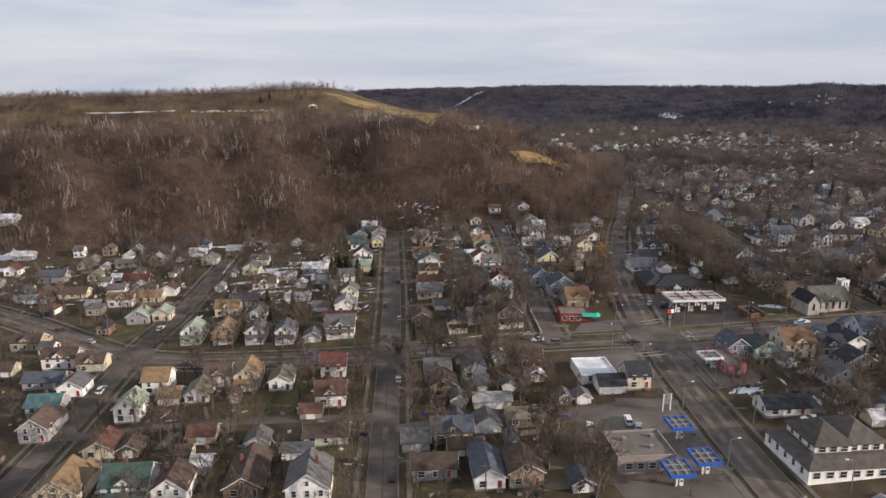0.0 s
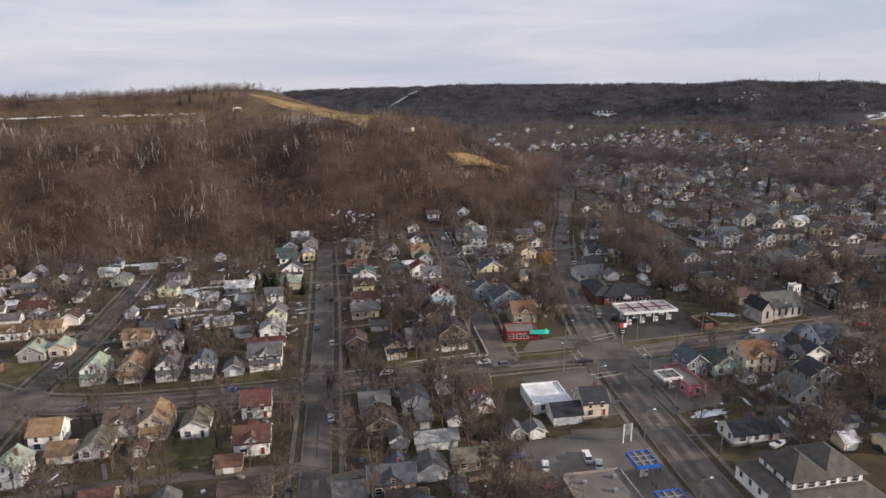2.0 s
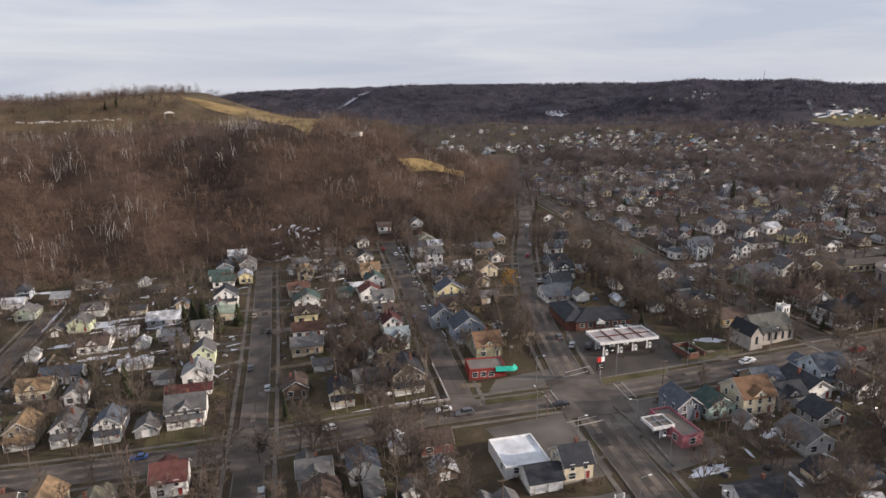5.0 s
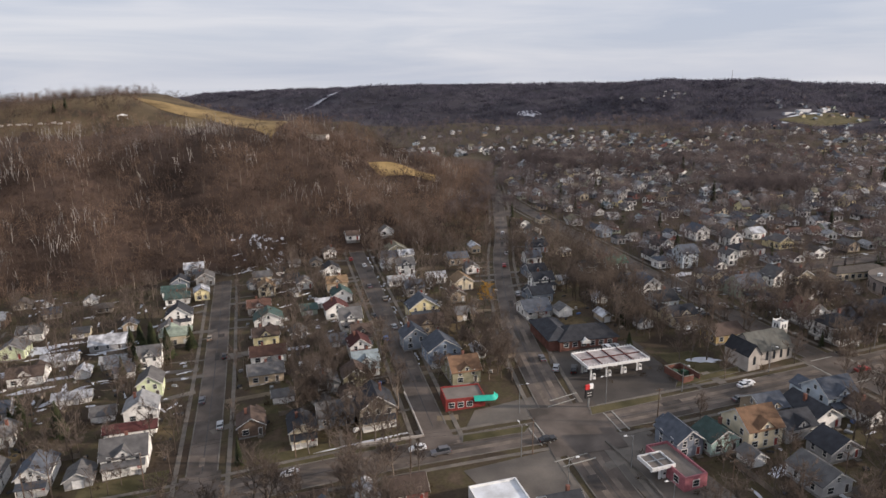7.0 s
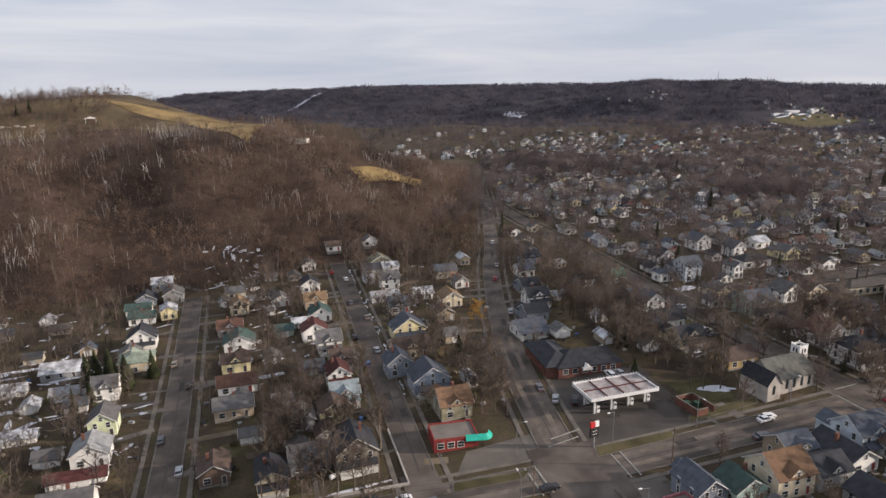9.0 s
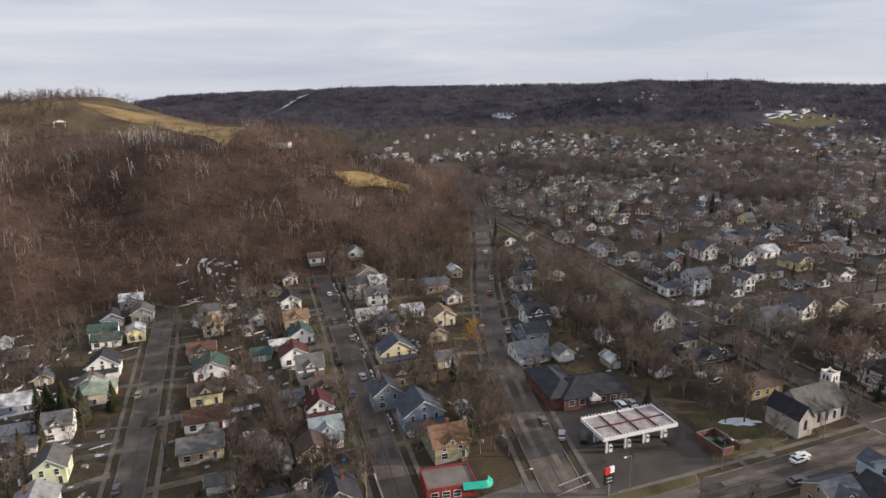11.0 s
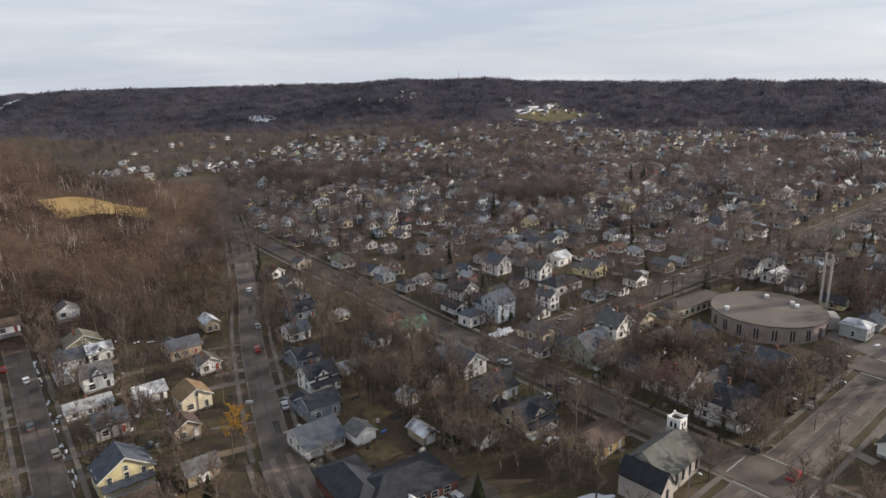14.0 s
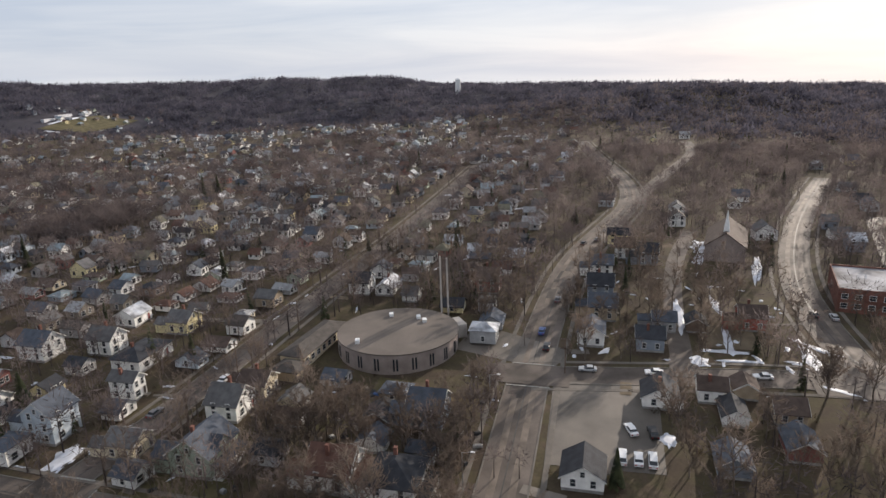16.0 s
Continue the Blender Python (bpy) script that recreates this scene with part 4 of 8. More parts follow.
HOUSES["D1"] = [
    (88.4, 424.1, 7.2, 6.3, 3.15, 'y', 'white', 'grey', 0),
    (87.7, 398.2, 10.8, 8.1, 3.6, 'y', 'olive', 'olive', 0),
    (81.5, 387.1, 8.1, 7.2, 3.6, 'x', 'grey', 'slate', 0),
    (84.7, 365.2, 8.1, 7.2, 4.95, 'x', 'white', 'grey', 0),
    (79.1, 349.6, 11.7, 5.4, 2.7, 'x', 'white', 'lightgrey', 0),
    (93.9, 344.5, 8.1, 6.3, 3.15, 'x', 'white', 'snow', 0),
    (101.9, 331.9, 8.1, 8.1, 4.14, 'y', 'cream', 'tan', 0),
    (111.3, 368, 9.9, 7.2, 3.6, 'x', 'tan', 'slate', 0),
    (77.7, 308.1, 11.7, 8.1, 4.5, 'y', 'yellow', 'slate', 1),
    (74.5, 292.5, 12.6, 8.1, 4.05, 'x', 'tan', 'brown', 0),
    (67.2, 280.8, 8.1, 7.2, 4.95, 'y', 'slate', 'slate', 0),
    (73.2, 266.8, 10.8, 9, 4.95, 'y', 'blue', 'slate', 1),
    (75.1, 250.3, 9, 9, 4.5, 'x', 'olive', 'orange', 0),
    (113.1, 350.9, 6.3, 6.3, 3.24, 'y', 'white', 'grey', 0),
    (95, 318.1, 6.3, 6.3, 3.6, 'y', 'tan', 'brown', 0),
]
HOUSES["D1_1"] = [
    (69.5, 424.5, 7.2, 6.3, 3.15, 'x', 'white', 'brown', 0),
    (81.1, 334.8, 8.1, 8.1, 3.6, 'x', 'grey', 'slate', 0),
    (91.6, 298, 7.2, 6.3, 2.88, 'x', 'tan', 'grey', 0),
    (90.1, 386.1, 7.2, 6.3, 3.6, 'x', 'white', 'snow', 0),
]
HOUSES["C1"] = [
    (143.7, 351.6, 7.2, 7.2, 3.6, 'x', 'white', 'slate', 0),
    (136.4, 331.5, 8.1, 7.2, 3.78, 'x', 'slate', 'charcoal', 0),
    (132.4, 316.2, 9, 7.2, 4.5, 'x', 'white', 'charcoal', 1),
    (125.1, 302.5, 9, 7.2, 4.05, 'x', 'slate', 'charcoal', 0),
    (117.5, 290.9, 10.8, 8.1, 3.24, 'x', 'white', 'slate', 1),
    (126.5, 284.3, 5.4, 5.4, 2.88, 'y', 'white', 'grey', 0),
    (153.9, 367.9, 9, 8.1, 3.6, 'x', 'slate', 'charcoal', 0),
    (168, 417.2, 5.4, 5.4, 3.06, 'y', 'white', 'brown', 0),
    (181.8, 420.2, 6.3, 6.3, 3.24, 'y', 'cream', 'grey', 0),
    (165.4, 398.2, 7.2, 7.2, 3.24, 'y', 'white', 'grey', 0),
    (173.1, 325.6, 9, 7.2, 3.24, 'x', 'white', 'green', 0),
    (172.3, 336.3, 5.4, 4.5, 2.7, 'x', 'cream', 'rust', 0),
    (167.6, 300.3, 8.1, 7.2, 3.78, 'x', 'slate', 'slate', 0),
    (167.2, 290.8, 8.1, 7.2, 4.5, 'y', 'white', 'slate', 0),
    (164, 276.3, 9, 9, 3.6, 'x', 'ice', 'charcoal', 0),
]
HOUSES["C1_1"] = [
    (159.9, 260.1, 9.9, 8.1, 4.14, 'x', 'cream', 'charcoal', 1),
    (163.6, 241.9, 10.8, 8.1, 3.24, 'x', 'ochre', 'brown', 0),
    (146.6, 261.7, 5.4, 4.5, 2.52, 'y', 'white', 'grey', 0),
]
HOUSES["F1"] = [
    (198.4, 272.1, 10.8, 9.9, 5.04, 'x', 'sage', 'slate', 1),
    (217.2, 277, 9, 8.1, 4.32, 'y', 'white', 'grey', 0),
    (226.7, 275, 7.2, 7.2, 4.05, 'y', 'cream', 'brown', 0),
    (198.6, 242.2, 9.9, 9, 4.32, 'y', 'white', 'rust', 1),
    (196.4, 228.6, 10.8, 9.9, 5.4, 'h', 'white', 'charcoal', 1),
    (222.9, 229.4, 9, 8.1, 4.5, 'y', 'slate', 'slate', 0),
    (219.4, 240.1, 7.2, 6.3, 2.7, 'x', 'brown', 'charcoal', 0),
    (198.9, 291, 7.2, 7.2, 3.6, 'y', 'cream', 'grey', 0),
    (201.1, 313.3, 8.1, 8.1, 7.2, 'x', 'ice', 'slate', 0),
    (204.3, 335.5, 8.1, 8.1, 4.95, 'y', 'white', 'charcoal', 1),
    (219.2, 307.4, 4.5, 7.2, 5.4, 'y', 'white', 'grey', 0),
    (236.4, 316.3, 14.4, 9, 3.6, 'h', 'white', 'charcoal', 0),
    (240.5, 331.3, 7.2, 8.1, 4.95, 'y', 'white', 'grey', 0),
    (234.5, 348.8, 8.1, 9, 4.95, 'y', 'white', 'slate', 0),
    (257.3, 317.3, 8.1, 7.2, 4.05, 'y', 'yellow', 'grey', 0),
]
HOUSES["F1_1"] = [
    (259.3, 337.2, 8.1, 7.2, 3.6, 'x', 'white', 'snow', 0),
]
HOUSES["S1"] = [
    (15.2, 184.1, 8.1, 8.1, 4.05, 'y', 'tan', 'brown', 0),
    (14.1, 195.4, 8.1, 8.1, 4.05, 'x', 'grey', 'grey', 0),
    (25.7, 194.3, 7.2, 8.1, 4.05, 'y', 'white', 'slate', 0),
    (18.9, 176.4, 4.5, 5.4, 2.52, 'y', 'white', 'grey', 0),
    (28.4, 173.1, 10.8, 5.4, 2.7, 'x', 'lightgrey', 'lightgrey', 0),
    (25.1, 160.4, 7.2, 6.3, 2.88, 'y', 'white', 'grey', 0),
    (15.2, 158.1, 10.8, 8.1, 3.6, 'x', 'brown', 'slate', 0),
    (17.9, 150.3, 9, 5.4, 2.34, 'x', 'tan', 'brown', 0),
    (21.8, 138.3, 7.2, 11.7, 3.6, 'y', 'white', 'slate', 0),
    (30.4, 136.7, 8.1, 9, 4.05, 'y', 'tan', 'brown', 0),
    (9.3, 142.2, 10.8, 7.2, 3.24, 'x', 'grey', 'brown', 0),
    (36.5, 162.1, 11.7, 6.3, 2.7, 'x', 'brown', 'olive', 0),
    (49.3, 171.3, 4.5, 4.5, 2.34, 'y', 'white', 'grey', 0),
    (54.6, 170.6, 4.5, 4.5, 2.34, 'y', 'white', 'grey', 0),
    (44.9, 199.7, 8.1, 7.2, 3.24, 'x', 'maroon', 'brown', 0),
]
HOUSES["S1_1"] = [
    (64.8, 176.5, 8.1, 7.2, 2.88, 'x', 'white', 'charcoal', 0),
    (73.3, 178.3, 7.2, 8.1, 4.5, 'x', 'cream', 'charcoal', 0),
    (5.3, 155.3, 7.2, 7.2, 2.88, 'x', 'grey', 'grey', 0),
]
HOUSES["S2"] = [
    (111.8, 192.9, 7.2, 9, 4.5, 'y', 'slate', 'slate', 0),
    (120.3, 190.2, 8.1, 7.2, 3.78, 'y', 'mint', 'pine', 0),
    (130.2, 189.7, 9.9, 9.9, 5.4, 'x', 'cream', 'orange', 0),
    (140.6, 188.3, 9, 8.1, 3.78, 'x', 'grey', 'charcoal', 0),
    (150, 191.4, 8.1, 11.7, 3.6, 'y', 'white', 'charcoal', 0),
    (159.9, 195.2, 9.9, 9, 4.95, 'x', 'ice', 'slate', 1),
    (162.6, 185.8, 7.2, 8.1, 3.6, 'y', 'white', 'brown', 0),
    (140.9, 197.4, 8.1, 8.1, 4.05, 'x', 'tan', 'slate', 0),
    (123.6, 181.6, 4.5, 4.5, 2.34, 'y', 'white', 'grey', 0),
    (131, 169.7, 8.1, 9.9, 3.24, 'y', 'lightgrey', 'grey', 0),
    (143.2, 177.4, 9, 7.2, 2.88, 'y', 'grey', 'charcoal', 0),
    (106.2, 155.2, 12.6, 7.2, 2.7, 'x', 'white', 'charcoal', 0),
]
HOUSES["E1"] = [
    (239.7, 177.5, 8.1, 9, 2.88, 'x', 'white', 'charcoal', 0),
    (208.1, 194, 8.6, 8.1, 2.88, 'x', 'white', 'charcoal', 0),
    (269.5, 194.7, 9, 7.2, 3.96, 'x', 'white', 'slate', 0),
    (268.1, 179, 7.2, 7.2, 3.96, 'y', 'slate', 'charcoal', 0),
    (286.9, 191.9, 8.1, 8.1, 4.5, 'y', 'tan', 'slate', 0),
    (304.3, 193, 8.1, 8.1, 4.5, 'y', 'slate', 'charcoal', 0),
    (325.3, 192.9, 7.2, 7.2, 4.5, 'y', 'white', 'slate', 0),
    (280.5, 174.6, 6.3, 6.3, 3.6, 'y', 'grey', 'slate', 0),
    (281.9, 165.8, 6.3, 5.4, 2.7, 'x', 'brown', 'charcoal', 0),
    (286, 150.4, 8.1, 7.2, 4.14, 'y', 'red', 'brown', 0),
    (243.3, 166.2, 6.3, 6.3, 3.6, 'y', 'white', 'brown', 0),
    (246.3, 158.5, 6.3, 5.4, 2.7, 'x', 'tan', 'brown', 0),
    (235.2, 162.6, 8.1, 5.4, 2.34, 'x', 'white', 'charcoal', 0),
    (237.2, 151, 7.2, 6.3, 3.06, 'y', 'tan', 'brown', 0),
    (224.7, 151.3, 8.6, 6.3, 2.7, 'x', 'maroon', 'slate', 0),
]
HOUSES["E1_1"] = [
    (216.8, 165.5, 7.7, 6.3, 2.7, 'x', 'slate', 'slate', 0),
    (295.4, 273.1, 7.2, 7.2, 4.5, 'y', 'white', 'charcoal', 0),
    (297.6, 264.1, 10.8, 6.3, 2.7, 'x', 'white', 'snow', 0),
    (304.2, 230.4, 9, 8.1, 4.5, 'y', 'maroon', 'brown', 0),
    (340.2, 176.9, 8.1, 7.2, 4.5, 'y', 'slate', 'charcoal', 0),
    (345.7, 185, 7.2, 7.2, 4.95, 'y', 'white', 'brown', 0),
]

rng_h = random.Random(5)
FOOT = []  # footprints of all that stands, for keeping trees and cars clear
for rows in HOUSES.values():
    for r in rows:
        house(*r, near=True, yaw=0.0, rng=rng_h)
        FOOT.append((r[0], r[1], r[2] / 2 + 1.2, r[3] / 2 + 2.0))


def occupy(x, y, w, d):
    FOOT.append((x, y, w / 2 + 1.0, d / 2 + 1.0))


# ---- named buildings ----
def flat_block(name, x, y, w, d, h, wall, roof, label, category, yaw=0.0, parapet=0.5, windows=()):
    """A flat-roofed building with a parapet ring and windows given as (u, z, face)."""
    z = gz(x, y)
    top = thing(name, x, y, z, yaw, label, category)
    s = Shape()
    t = 0.3
    v = []
    for zz, o in ((-1.5, 0), (h + parapet, 0), (h + parapet, t), (h, t)):
        v += [(-w / 2 + o, -d / 2 + o, zz), (w / 2 - o, -d / 2 + o, zz), (w / 2 - o, d / 2 - o, zz), (-w / 2 + o, d / 2 - o, zz)]
    f = [(k * 4 + i, k * 4 + (i + 1) % 4, (k + 1) * 4 + (i + 1) % 4, (k + 1) * 4 + i) for k in range(3) for i in range(4)]
    s.add(v, f)
    part("wall", s, wall, top)
    s = Shape()
    s.box(-w / 2 + t, w / 2 - t, -d / 2 + t, d / 2 - t, h - 0.25, h + 0.02)
    part("roof", s, roof, top)
    for u, zz, face in windows:
        if face in "sn":
            put_window(top, (1.6, 1.5), u * w, (-d / 2 - 0.03) if face == "s" else d / 2 + 0.03, zz, face)
        else:
            put_window(top, (1.6, 1.5), (-w / 2 - 0.03) if face == "w" else w / 2 + 0.03, u * d, zz, face)
    occupy(x, y, w, d)
    return top


def canopy(x, y, w, d, h, fascia, deck, rib, label, nposts, ribs, yaw=0.0):
    """A filling-station canopy: fascia ring, sunk deck with ribs, posts and pumps under it."""
    z = gz(x, y)
    top = thing("filling_station_canopy", x, y, z, yaw, label, "canopy")
    s = Shape()
    t = 0.25
    v = []
    for zz, o in ((h - 0.9, t), (h - 0.9, 0), (h, 0), (h, t)):
        v += [(-w / 2 + o, -d / 2 + o, zz), (w / 2 - o, -d / 2 + o, zz), (w / 2 - o, d / 2 - o, zz), (-w / 2 + o, d / 2 - o, zz)]
    f = [(k * 4 + i, k * 4 + (i + 1) % 4, ((k + 1) % 4) * 4 + (i + 1) % 4, ((k + 1) % 4) * 4 + i) for k in range(4) for i in range(4)]
    s.add(v, f)
    part("fascia", s, fascia, top)
    s = Shape()
    s.box(-w / 2 + t, w / 2 - t, -d / 2 + t, d / 2 - t, h - 0.85, h - 0.35)
    part("deck", s, deck, top)
    for i in range(1, ribs[0]):
        u = -w / 2 + w * i / ribs[0]
        s = Shape()
        s.box(u - 0.16, u + 0.16, -d / 2 + t, d / 2 - t, h - 0.35, h - 0.08)
        part("rib", s, rib, top)
    for i in range(1, ribs[1]):
        u = -d / 2 + d * i / ribs[1]
        s = Shape()
        s.box(-w / 2 + t, w / 2 - t, u - 0.16, u + 0.16, h - 0.35, h - 0.1)
        part("rib", s, rib, top)
    for i in range(nposts[0]):
        for j in range(nposts[1]):
            px = (i + 0.5) / nposts[0] * w - w / 2
            py = (j + 0.5) / nposts[1] * d - d / 2
            s = Shape()
            s.box(px - 0.22, px + 0.22, py - 0.22, py + 0.22, -0.6, h - 0.85)
            part("post", s, WHITE, top)
            pump = thing("fuel_pump", 0, 0, 0, 0, "white and grey fuel pump on its concrete island", "fuel pump", "fuel pumps")
            a = radians(yaw)
            gx, gy = x + (px + 1.1) * math.cos(a) - py * math.sin(a), y + (px + 1.1) * math.sin(a) + py * math.cos(a)
            pump.matrix_basis = pose(gx, gy, gz(gx, gy) + 0.1, 0, 0, yaw)
            s = Shape()
            s.prism([(-0.45, 0), (0.45, 0), (0.45, 1.5), (0.35, 1.9), (-0.35, 1.9), (-0.45, 1.5)], -0.3, 0.3, "y")
            part("cabinet", s, WHITE, pump)
            s = Shape()
            s.box(-0.3, 0.3, -0.34, -0.3, 1.0, 1.5)
            part("display", s, GLASS, pump)
    occupy(x, y, w, d)


def stanchion(x, y, h):
    """One upright of the low lattice along a canopy's rim."""
    ob = tagged(new("rim_upright", STANCHION), "short white upright on the canopy's rim", "upright", "canopy rim uprights")
    ob.matrix_basis = pose(x, y, gz(118.0, 235.8) + h)


STANCHION = Shape().box(-0.07, 0.07, -0.07, 0.07, -0.02, 0.45).mesh("rim_upright", WHITE)
canopy(72.8, 146.2, 5.6, 6.3, 5.0, BLUE, FLAT, STEEL, "square blue-edged fuel canopy with an open ribbed top", (1, 1), (3, 3))
canopy(72.2, 130.6, 5.8, 6.6, 5.0, BLUE, FLAT, STEEL, "square blue-edged fuel canopy with an open ribbed top", (1, 1), (3, 3))
canopy(64.3, 127.1, 6.0, 6.6, 5.0, BLUE, FLAT, STEEL, "square blue-edged fuel canopy with an open ribbed top", (1, 1), (3, 3))
canopy(118.0, 235.8, 21.0, 10.6, 5.4, WHITE, mat("weathered_deck", (0.31, 0.28, 0.275), 0.8, 0.3, 0.5, 4), mat("rust_red_beam", (0.1, 0.035, 0.032), 0.75, 0.3), "long white fuel canopy with a pale sunken deck and rust-red beams", (4, 2), (4, 2))
for i in range(22):
    for j in (0, 1):
        stanchion(118.0 - 10.2 + i * 20.4 / 21, 235.8 + (5.18 if j else -5.18), 5.4)
flat_block("shop", 59.7, 139.4, 14.4, 12.0, 4.0, BRICK2, FLAT, "low brown filling-station shop with a flat roof", "shop", windows=((-0.3, 1.8, "s"), (-0.1, 1.8, "s"), (0.1, 1.8, "s"), (0.3, 1.8, "s"), (0.2, 1.8, "w")))
for i, (ux, uy) in enumerate(((-3, 2), (2.5, -2), (4.5, 3))):
    ob = thing("rooftop_unit", 59.7 + ux, 139.4 + uy, gz(59.7, 139.4) + 4.02, 0, "small grey rooftop air unit", "air unit", "rooftop units")
    s = Shape()
    s.box(-0.5, 0.5, -0.4, 0.4, 0, 0.8)
    part("case", s, STEEL, ob)
flat_block("commercial_building", 63.3, 187.0, 11.4, 13.0, 2.5, WHITE, mat("snowy_flat_roof", (0.5, 0.51, 0.52), 0.6, 0.1, 0.25, 4, 0.2, hue=(0.72, 0.75, 0.79)), "white flat-roofed commercial building with snow on its roof", "building", windows=((-0.25, 1.8, "s"), (0.25, 1.8, "s"), (-0.3, 1.8, "w")))
flat_block("diner", 70.4, 236.0, 11.5, 8.4, 3.0, mat("red_stucco", (0.24, 0.045, 0.04), 0.8, 0.2), FLAT, "low red diner with a flat grey roof", "restaurant", -6, 0.4, ((-0.35, 1.5, "s"), (-0.12, 1.5, "s"), (0.1, 1.5, "s")))
aw = thing("awning", 74.5, 230.9, gz(74.5, 230.9), -6, "curved teal awning over the diner's corner", "awning")
s = Shape()
poly = []
for i in range(9):
    a = i / 8 * math.pi / 2
    poly.append((3.0 + 2.2 * math.sin(a), -0.8 + 3.0 * (1 - math.cos(a))))
vv, ff = [], []
path = [(-2.2, -0.4)] + poly
for i, (px, py) in enumerate(path):
    nx, ny = (0.0, 1.0) if i == 0 else (-math.sin(0 if i < 2 else (i - 1) / 8 * math.pi / 2), math.cos(0 if i < 2 else (i - 1) / 8 * math.pi / 2))
    vv += [(px, py, 2.35), (px + nx * 1.1, py + ny * 1.1, 3.5), (px, py, 2.2), (px + nx * 1.1, py + ny * 1.1, 3.38)]
for i in range(len(path) - 1):
    k = i * 4
    ff += [(k, k + 4, k + 5, k + 1), (k + 2, k + 3, k + 7, k + 6), (k, k + 2, k + 6, k + 4), (k + 1, k + 5, k + 7, k + 3)]
ff += [(0, 1, 3, 2), (4 * len(path) - 4, 4 * len(path) - 2, 4 * len(path) - 1, 4 * len(path) - 3)]
s.add(vv, ff)
part("canvas", s, TEALM, aw)
flat_block("drive_in", 105.3, 185.0, 6.0, 14.4, 2.9, MAG, FLAT, "long low crimson drive-in with a flat roof", "restaurant", 2, 0.6, ((-0.3, 1.6, "w"), (0.0, 1.6, "w"), (0.3, 1.6, "w"), (0.0, 1.6, "s")))
canopy(100.4, 185.4, 6.2, 5.8, 4.2, WHITE, FLAT, STEEL, "small white carport canopy beside the drive-in", (1, 2), (2, 2), 2)

en = thing("bin_enclosure", 135.8, 224.6, gz(135.8, 224.6), 4, "roofless brick bin enclosure with pale coping", "enclosure")
for x0, x1, y0, y1 in ((-3.0, 3.0, 4.0, 4.3), (-3.0, -2.7, -4.3, 4.0), (2.7, 3.0, -4.3, 4.0), (-2.7, 0.6, -4.3, -4.0)):
    s = Shape()
    s.box(x0, x1, y0, y1, -0.6, 2.0)
    w_ = part("wall", s, BRICK, en)
    s = Shape()
    s.box(x0 - 0.05, x1 + 0.05, y0 - 0.05, y1 + 0.05, 2.0, 2.12)
    part("coping", s, KERB, w_)
for k, (bx, by) in enumerate(((-1.2, 1.6), (1.3, 0.4))):
    ob = thing("waste_container", 135.8 + bx, 224.6 + by, gz(135.8 + bx, 224.6 + by), 10 * k, "dark green steel waste container with sloping lid", "container", "waste containers")
    s = Shape()
    s.prism([(-0.9, 0.1), (0.9, 0.1), (1.0, 1.2), (0.3, 1.5), (-1.0, 1.5)], -0.8, 0.8, "y")
    part("bin", s, mat("green_steel", (0.03, 0.07, 0.045), 0.6, 0.2), ob)
occupy(135.8, 224.6, 6, 9)

bt = thing("boat", 110.0, 148.5, gz(110, 148.5) + 0.1, 20, "small white boat on a trailer beside the car park", "boat")
s = Shape()
hull = [(-2.6, -0.95), (1.2, -0.95), (2.8, 0.0), (1.2, 0.95), (-2.6, 0.95)]
s.add([(x * k, y * k2, z) for z, k, k2 in ((0.45, 0.85, 0.55), (1.25, 1.0, 1.0)) for x, y in hull], [(4, 3, 2, 1, 0), (5, 6, 7, 8, 9)] + [(i, (i + 1) % 5, (i + 1) % 5 + 5, i + 5) for i in range(5)])
part("hull", s, WHITE, bt)
s = Shape()
s.prism([(-0.6, 1.26), (0.5, 1.26), (0.2, 1.75), (-0.5, 1.75)], -0.6, 0.6, "y")
part("windscreen", s, GLASS, bt)
s = Shape()
s.box(-2.2, 3.4, -0.08, 0.08, 0.3, 0.44)
part("trailer_beam", s, STEEL, bt)
for sy in (-0.85, 0.85):
    s = Shape()
    s.tube((-0.8, sy - 0.1, 0.3), (-0.8, sy + 0.1, 0.3), 0.3, 0.3, 10)
    part("wheel", s, WIRE, bt)

# brick hall with dark hipped roofs
hall = thing("brick_hall", 120.0, 261.0, gz(120, 261), -5, "low red-brick hall with dark hipped roofs and white porch gable", "building")
for nm, (cx, cy, w, d, rise) in (("main", (1.5, -1.0, 20.5, 12.0, 3.2)), ("side", (-7.2, 4.0, 9.5, 19.0, 2.8))):
    s = Shape()
    s.box(cx - w / 2, cx + w / 2, cy - d / 2, cy + d / 2, -1.2, 3.2)
    part("wall", s, BRICK, hall)
    s = Shape()
    gable_roof(s, w, d, 3.2 if nm == "main" else 3.26, rise, "h", 0.7, 0.2, cx, cy)
    part("roof", s, roof_mat("charcoal"), hall)
s = Shape()
s.prism([(-1.5, 2.3), (1.5, 2.3), (1.5, 2.9), (0, 3.9), (-1.5, 2.9)], -8.6, -5.5, "y")
part("porch_gable", s, TRIM, hall)
for i in range(6):
    put_window(hall, (1.6, 1.5), -6.5 + i * 3.1, -7.03, 1.7, "s")
occupy(120, 261, 24, 22)

